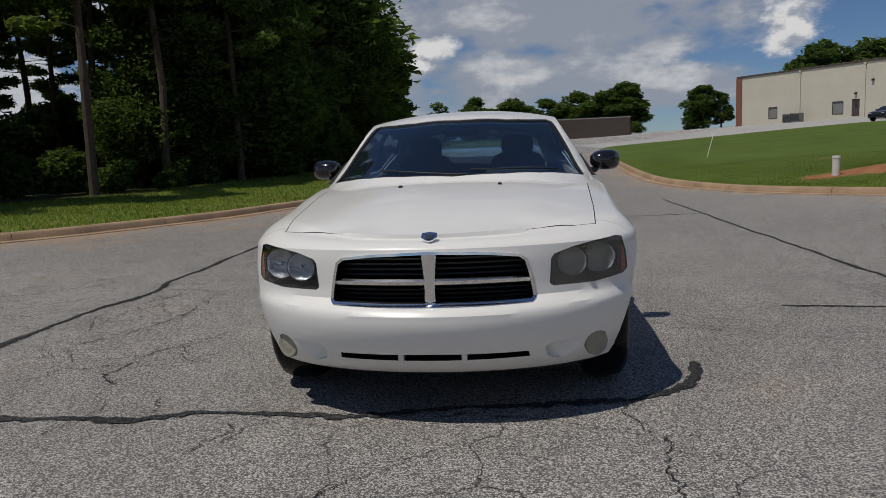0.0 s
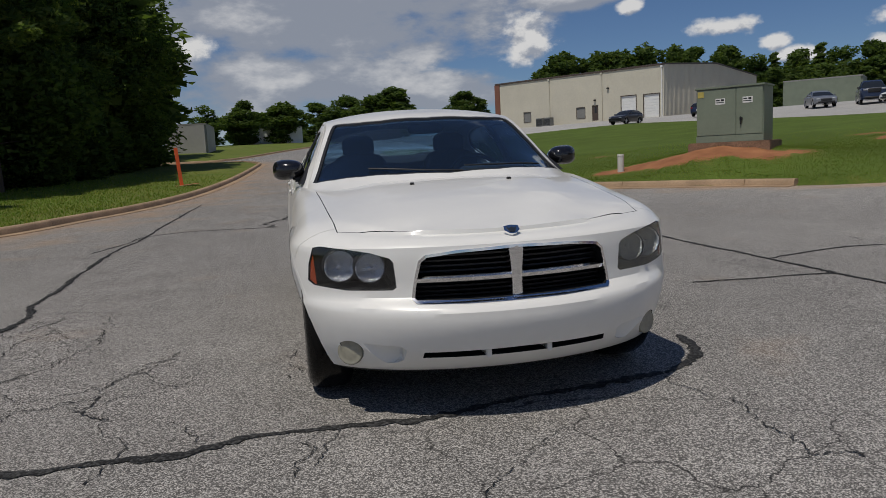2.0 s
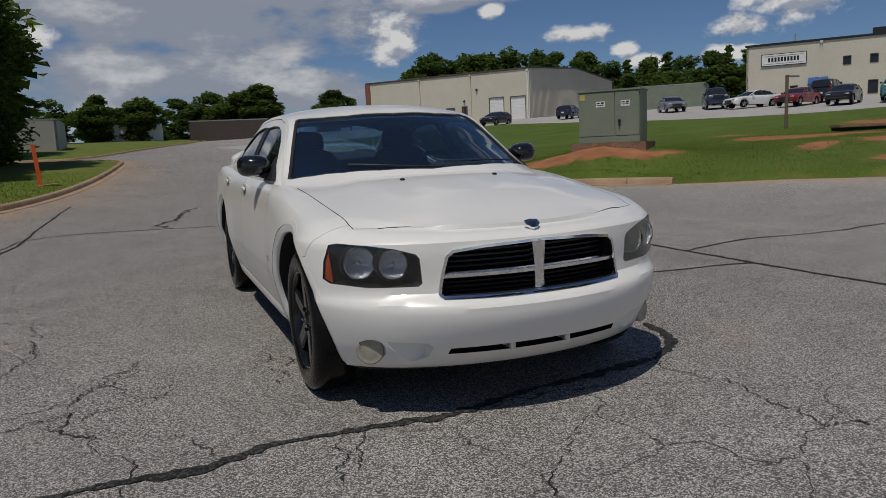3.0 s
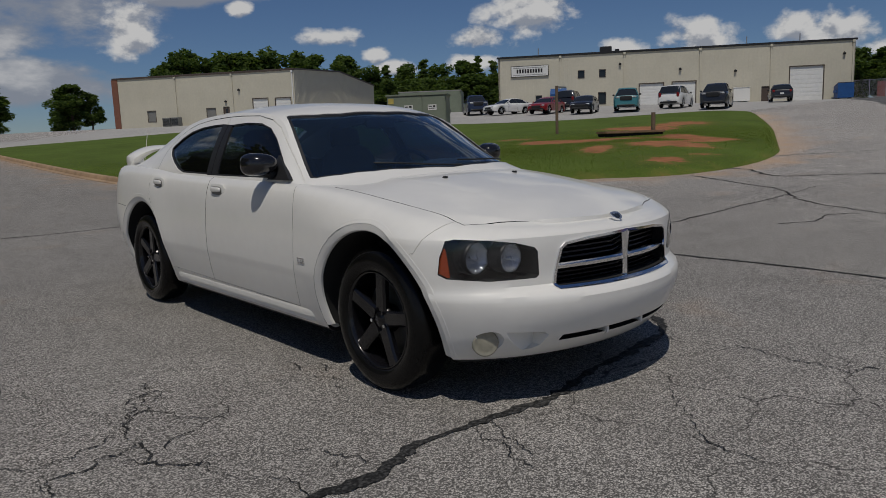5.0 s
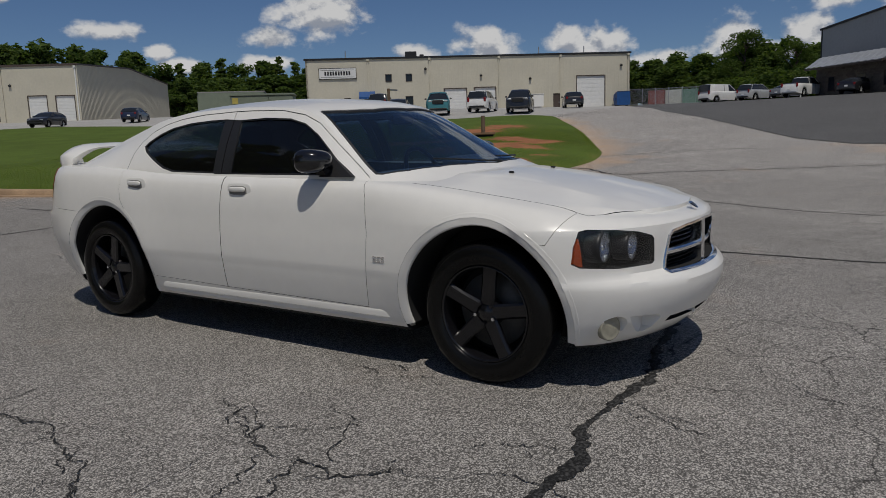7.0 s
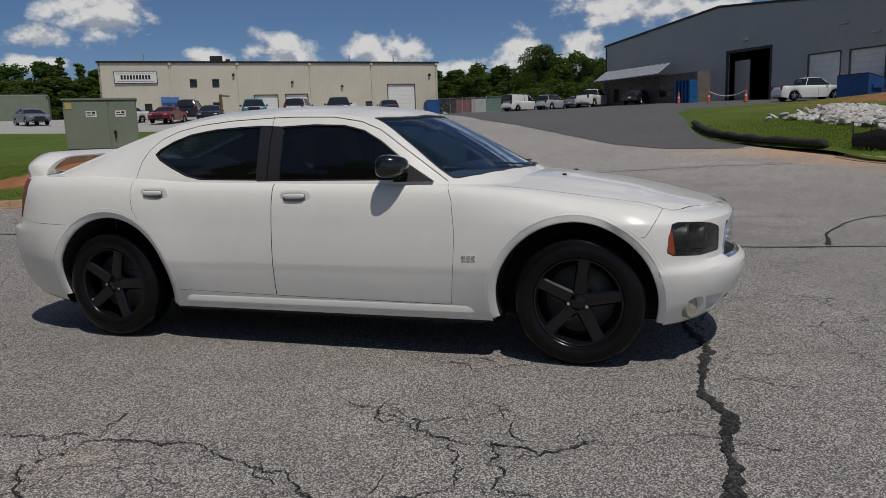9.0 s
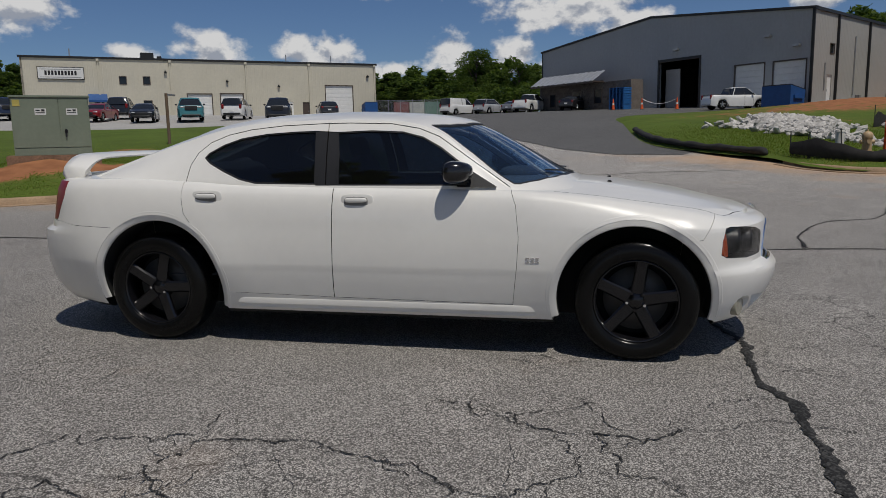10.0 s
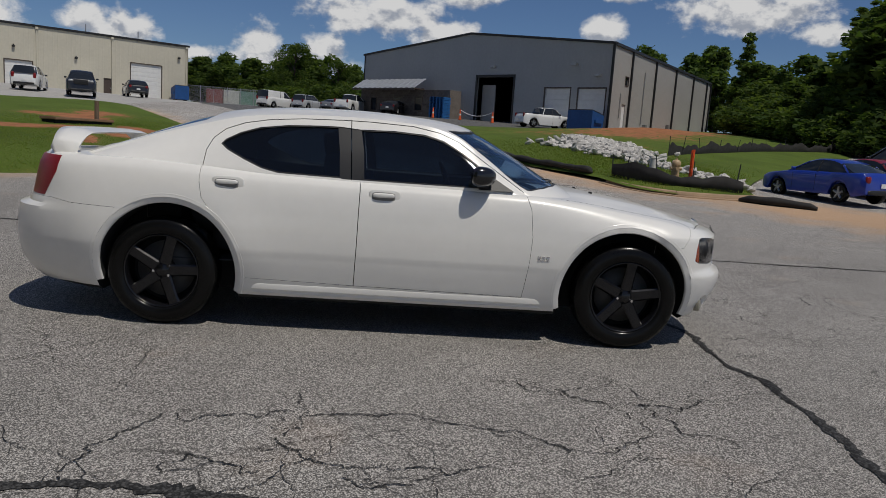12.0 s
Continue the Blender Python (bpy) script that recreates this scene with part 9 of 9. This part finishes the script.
for k, line_ in enumerate([
        [(-3.03, 2.71), (-2.59, 2.67), (-2.31, 2.56), (-2.29, 2.24), (-2.29, 1.97), (-2.23, 1.57), (-2.33, 1.14), (-2.44, 0.86), (-2.6, 0.78)],
        [(-2.91, 2.39), (-2.73, 2.34), (-2.88, 2.1), (-2.85, 2.02)], [(-2.42, 1.92), (-2.61, 1.99), (-2.78, 1.76), (-2.77, 1.37), (-2.72, 1.11)],
        [(-2.89, 1.73), (-2.93, 1.55), (-2.91, 1.4)], [(-1.61, 0.85), (-1.85, 0.54), (-1.94, 0.30), (-1.92, -0.05), (-1.73, -0.1)]]):
    fine_crack(line_, 0.0052, 31 + k)
for k, line_ in enumerate([
        [(-1.94, 0.26), (-2.3, 0.15), (-2.44, -0.09)], [(-1.96, 2.01), (-2.15, 1.97), (-2.42, 1.92)], [(-2.33, 1.10), (-2.42, 0.98), (-2.44, 0.46), (-2.17, 0.29), (-1.93, 0.36)],
        [(-1.58, 1.02), (-1.8, 0.7), (-1.93, 0.46)], [(-0.86, 0.67), (-0.96, 0.45), (-0.98, 0.13)], [(-1.52, -0.28), (-1.43, -0.41), (-1.3, -0.6)], [(-0.8, -0.61), (-0.85, -0.81), (-0.9, -1.03)],
        [(0.93, -0.5), (0.93, -1.05), (0.89, -1.3), (1.04, -1.66)], [(-0.95, -0.74), (-0.98, -1.1)], [(-1.0, 0.49), (-0.91, 0.82)]]):
    fine_crack(line_, 0.0042, 51 + k)
crack([(-1.2, 9.3), (-1.1, 10.48), (-0.6, 12.2), (-0.43, 13.6)], 0.05, 0.03, 71, SEALED, 0.25)


def hair_cracks():
    """The fine web of open hair cracks in the worn surface."""
    rng = random.Random(9)
    vs, fs = [], []

    def run(x, y, a, length, w, depth=0):
        n = int(length / 0.03)
        pts = []
        head = a
        for i in range(n):
            if rng.random() < 0.10:
                head += rng.gauss(0, 0.35)
            a = head + rng.gauss(0, 0.42)
            x += 0.03 * math.cos(a)
            y += 0.03 * math.sin(a)
            pts.append((x, y, head))
            if depth < 2 and rng.random() < 0.020:
                run(x, y, head + rng.choice((-1, 1)) * rng.uniform(0.8, 1.6), length * rng.uniform(0.25, 0.7), w * 0.75, depth + 1)
        n0 = len(vs)
        for i, (px, py, pa) in enumerate(pts):
            ww = w * (0.35 + 0.9 * rng.random()) * (1 - 0.6 * i / max(1, n))
            zz = float(height(px, py)) + 0.0055
            nx, ny = -math.sin(pa) * ww / 2, math.cos(pa) * ww / 2
            vs.extend([(px + nx, py + ny, zz), (px - nx, py - ny, zz)])
        fs.extend([(n0 + 2 * i, n0 + 2 * i + 1, n0 + 2 * i + 3, n0 + 2 * i + 2) for i in range(len(pts) - 1)])
    for _ in range(46):
        x, y = rng.uniform(-4.2, -1.3), rng.uniform(-1.2, 5.5)
        run(x, y, rng.choice((0, 1.57, 3.14, 4.71)) + rng.gauss(0, 0.4), rng.uniform(0.5, 1.9), rng.uniform(0.0035, 0.0085))
    for _ in range(5):
        run(rng.uniform(-2.4, 3.0), rng.uniform(-2.6, -0.8), rng.uniform(0, 6.28), rng.uniform(0.4, 1.3), rng.uniform(0.003, 0.008))
    for _ in range(30):
        run(rng.uniform(1.2, 12), rng.uniform(-9, 7), rng.uniform(0, 6.28), rng.uniform(1.0, 3.5), rng.uniform(0.006, 0.012))
    for _ in range(26):
        run(rng.uniform(-8, -1.2), rng.uniform(3, 16), rng.uniform(0, 6.28), rng.uniform(1.0, 3.5), rng.uniform(0.006, 0.012))
    ob = link_mesh("hair_cracks", vs, fs, M_TAR)
    tagged(ob, "web of fine hair cracks in the asphalt", "cracks", kind="stuff")


hair_cracks()


def grass_blades(poly_name, spots, seed, label, tall=0.07):
    """Upright blades over the near parts of a lawn."""
    rng = np.random.default_rng(seed)
    poly = LAWNS[poly_name]
    X, Y = [], []
    for cx, cy, rx, ry, n in spots:
        X.append(cx + rx * np.clip(rng.normal(0, 0.6, n), -1.8, 1.8))
        Y.append(cy + ry * np.clip(rng.normal(0, 0.6, n), -1.8, 1.8))
    x, y = np.concatenate(X), np.concatenate(Y)
    ok = inside(poly, x, y)
    x, y = x[ok], y[ok]
    d = edge_dist(poly, x, y)
    ok = d > 0.16
    if poly_name == "west":
        ok &= edge_dist(KERB_LEFT, x, y, False) < 8.5
    if poly_name == "mid":
        ok &= clay_mid(x, y) + rng.normal(0, 0.07, len(x)) < 0.31
    if poly_name == "east":
        ok &= clay_east(x, y) < 0.30
    x, y = x[ok], y[ok]
    z = height(x, y) + lawn_rise(poly_name, x, y) - 0.01
    n = len(x)
    h = tall * rng.uniform(0.5, 1.5, n)
    a = rng.uniform(0, 6.28, n)
    w = 0.011 * rng.uniform(0.7, 1.5, n)
    lx, ly = rng.normal(0, 0.35, n) * h, rng.normal(0, 0.35, n) * h
    V = np.empty((n, 3, 3))
    V[:, 0] = np.stack([x - w * np.cos(a), y - w * np.sin(a), z], 1)
    V[:, 1] = np.stack([x + w * np.cos(a), y + w * np.sin(a), z], 1)
    V[:, 2] = np.stack([x + lx, y + ly, z + h], 1)
    me = bpy.data.meshes.new("grass")
    me.from_pydata(V.reshape(-1, 3).tolist(), [], np.arange(3 * n).reshape(-1, 3).tolist())
    for m_ in BLADES:
        me.materials.append(m_)
    me.polygons.foreach_set("material_index", rng.integers(0, 3, n).tolist())
    me.update()
    tagged(new("grass", me), label, "grass", kind="stuff")


BLADES = [leaf_mat("blade_mid", (0.18, 0.25, 0.046)), leaf_mat("blade_dark", (0.16, 0.24, 0.038)), leaf_mat("blade_dry", (0.26, 0.27, 0.08))]
grass_blades("west", [(-11, 12, 8, 8, 46000), (-8, 24, 5, 9, 22000)], 1, "mown green grass of the roadside strip", 0.06)
grass_blades("mid", [(10, 13, 5.5, 4, 80000), (6.5, 22, 2, 9, 14000), (20, 11, 7, 4, 60000), (12, 20, 6, 5, 16000)], 2, "rough green grass on the bank", 0.026)
grass_blades("east", [(20, -6, 6, 4, 42000), (28, -6, 5, 5, 14000)], 3, "green grass on the slope", 0.045)
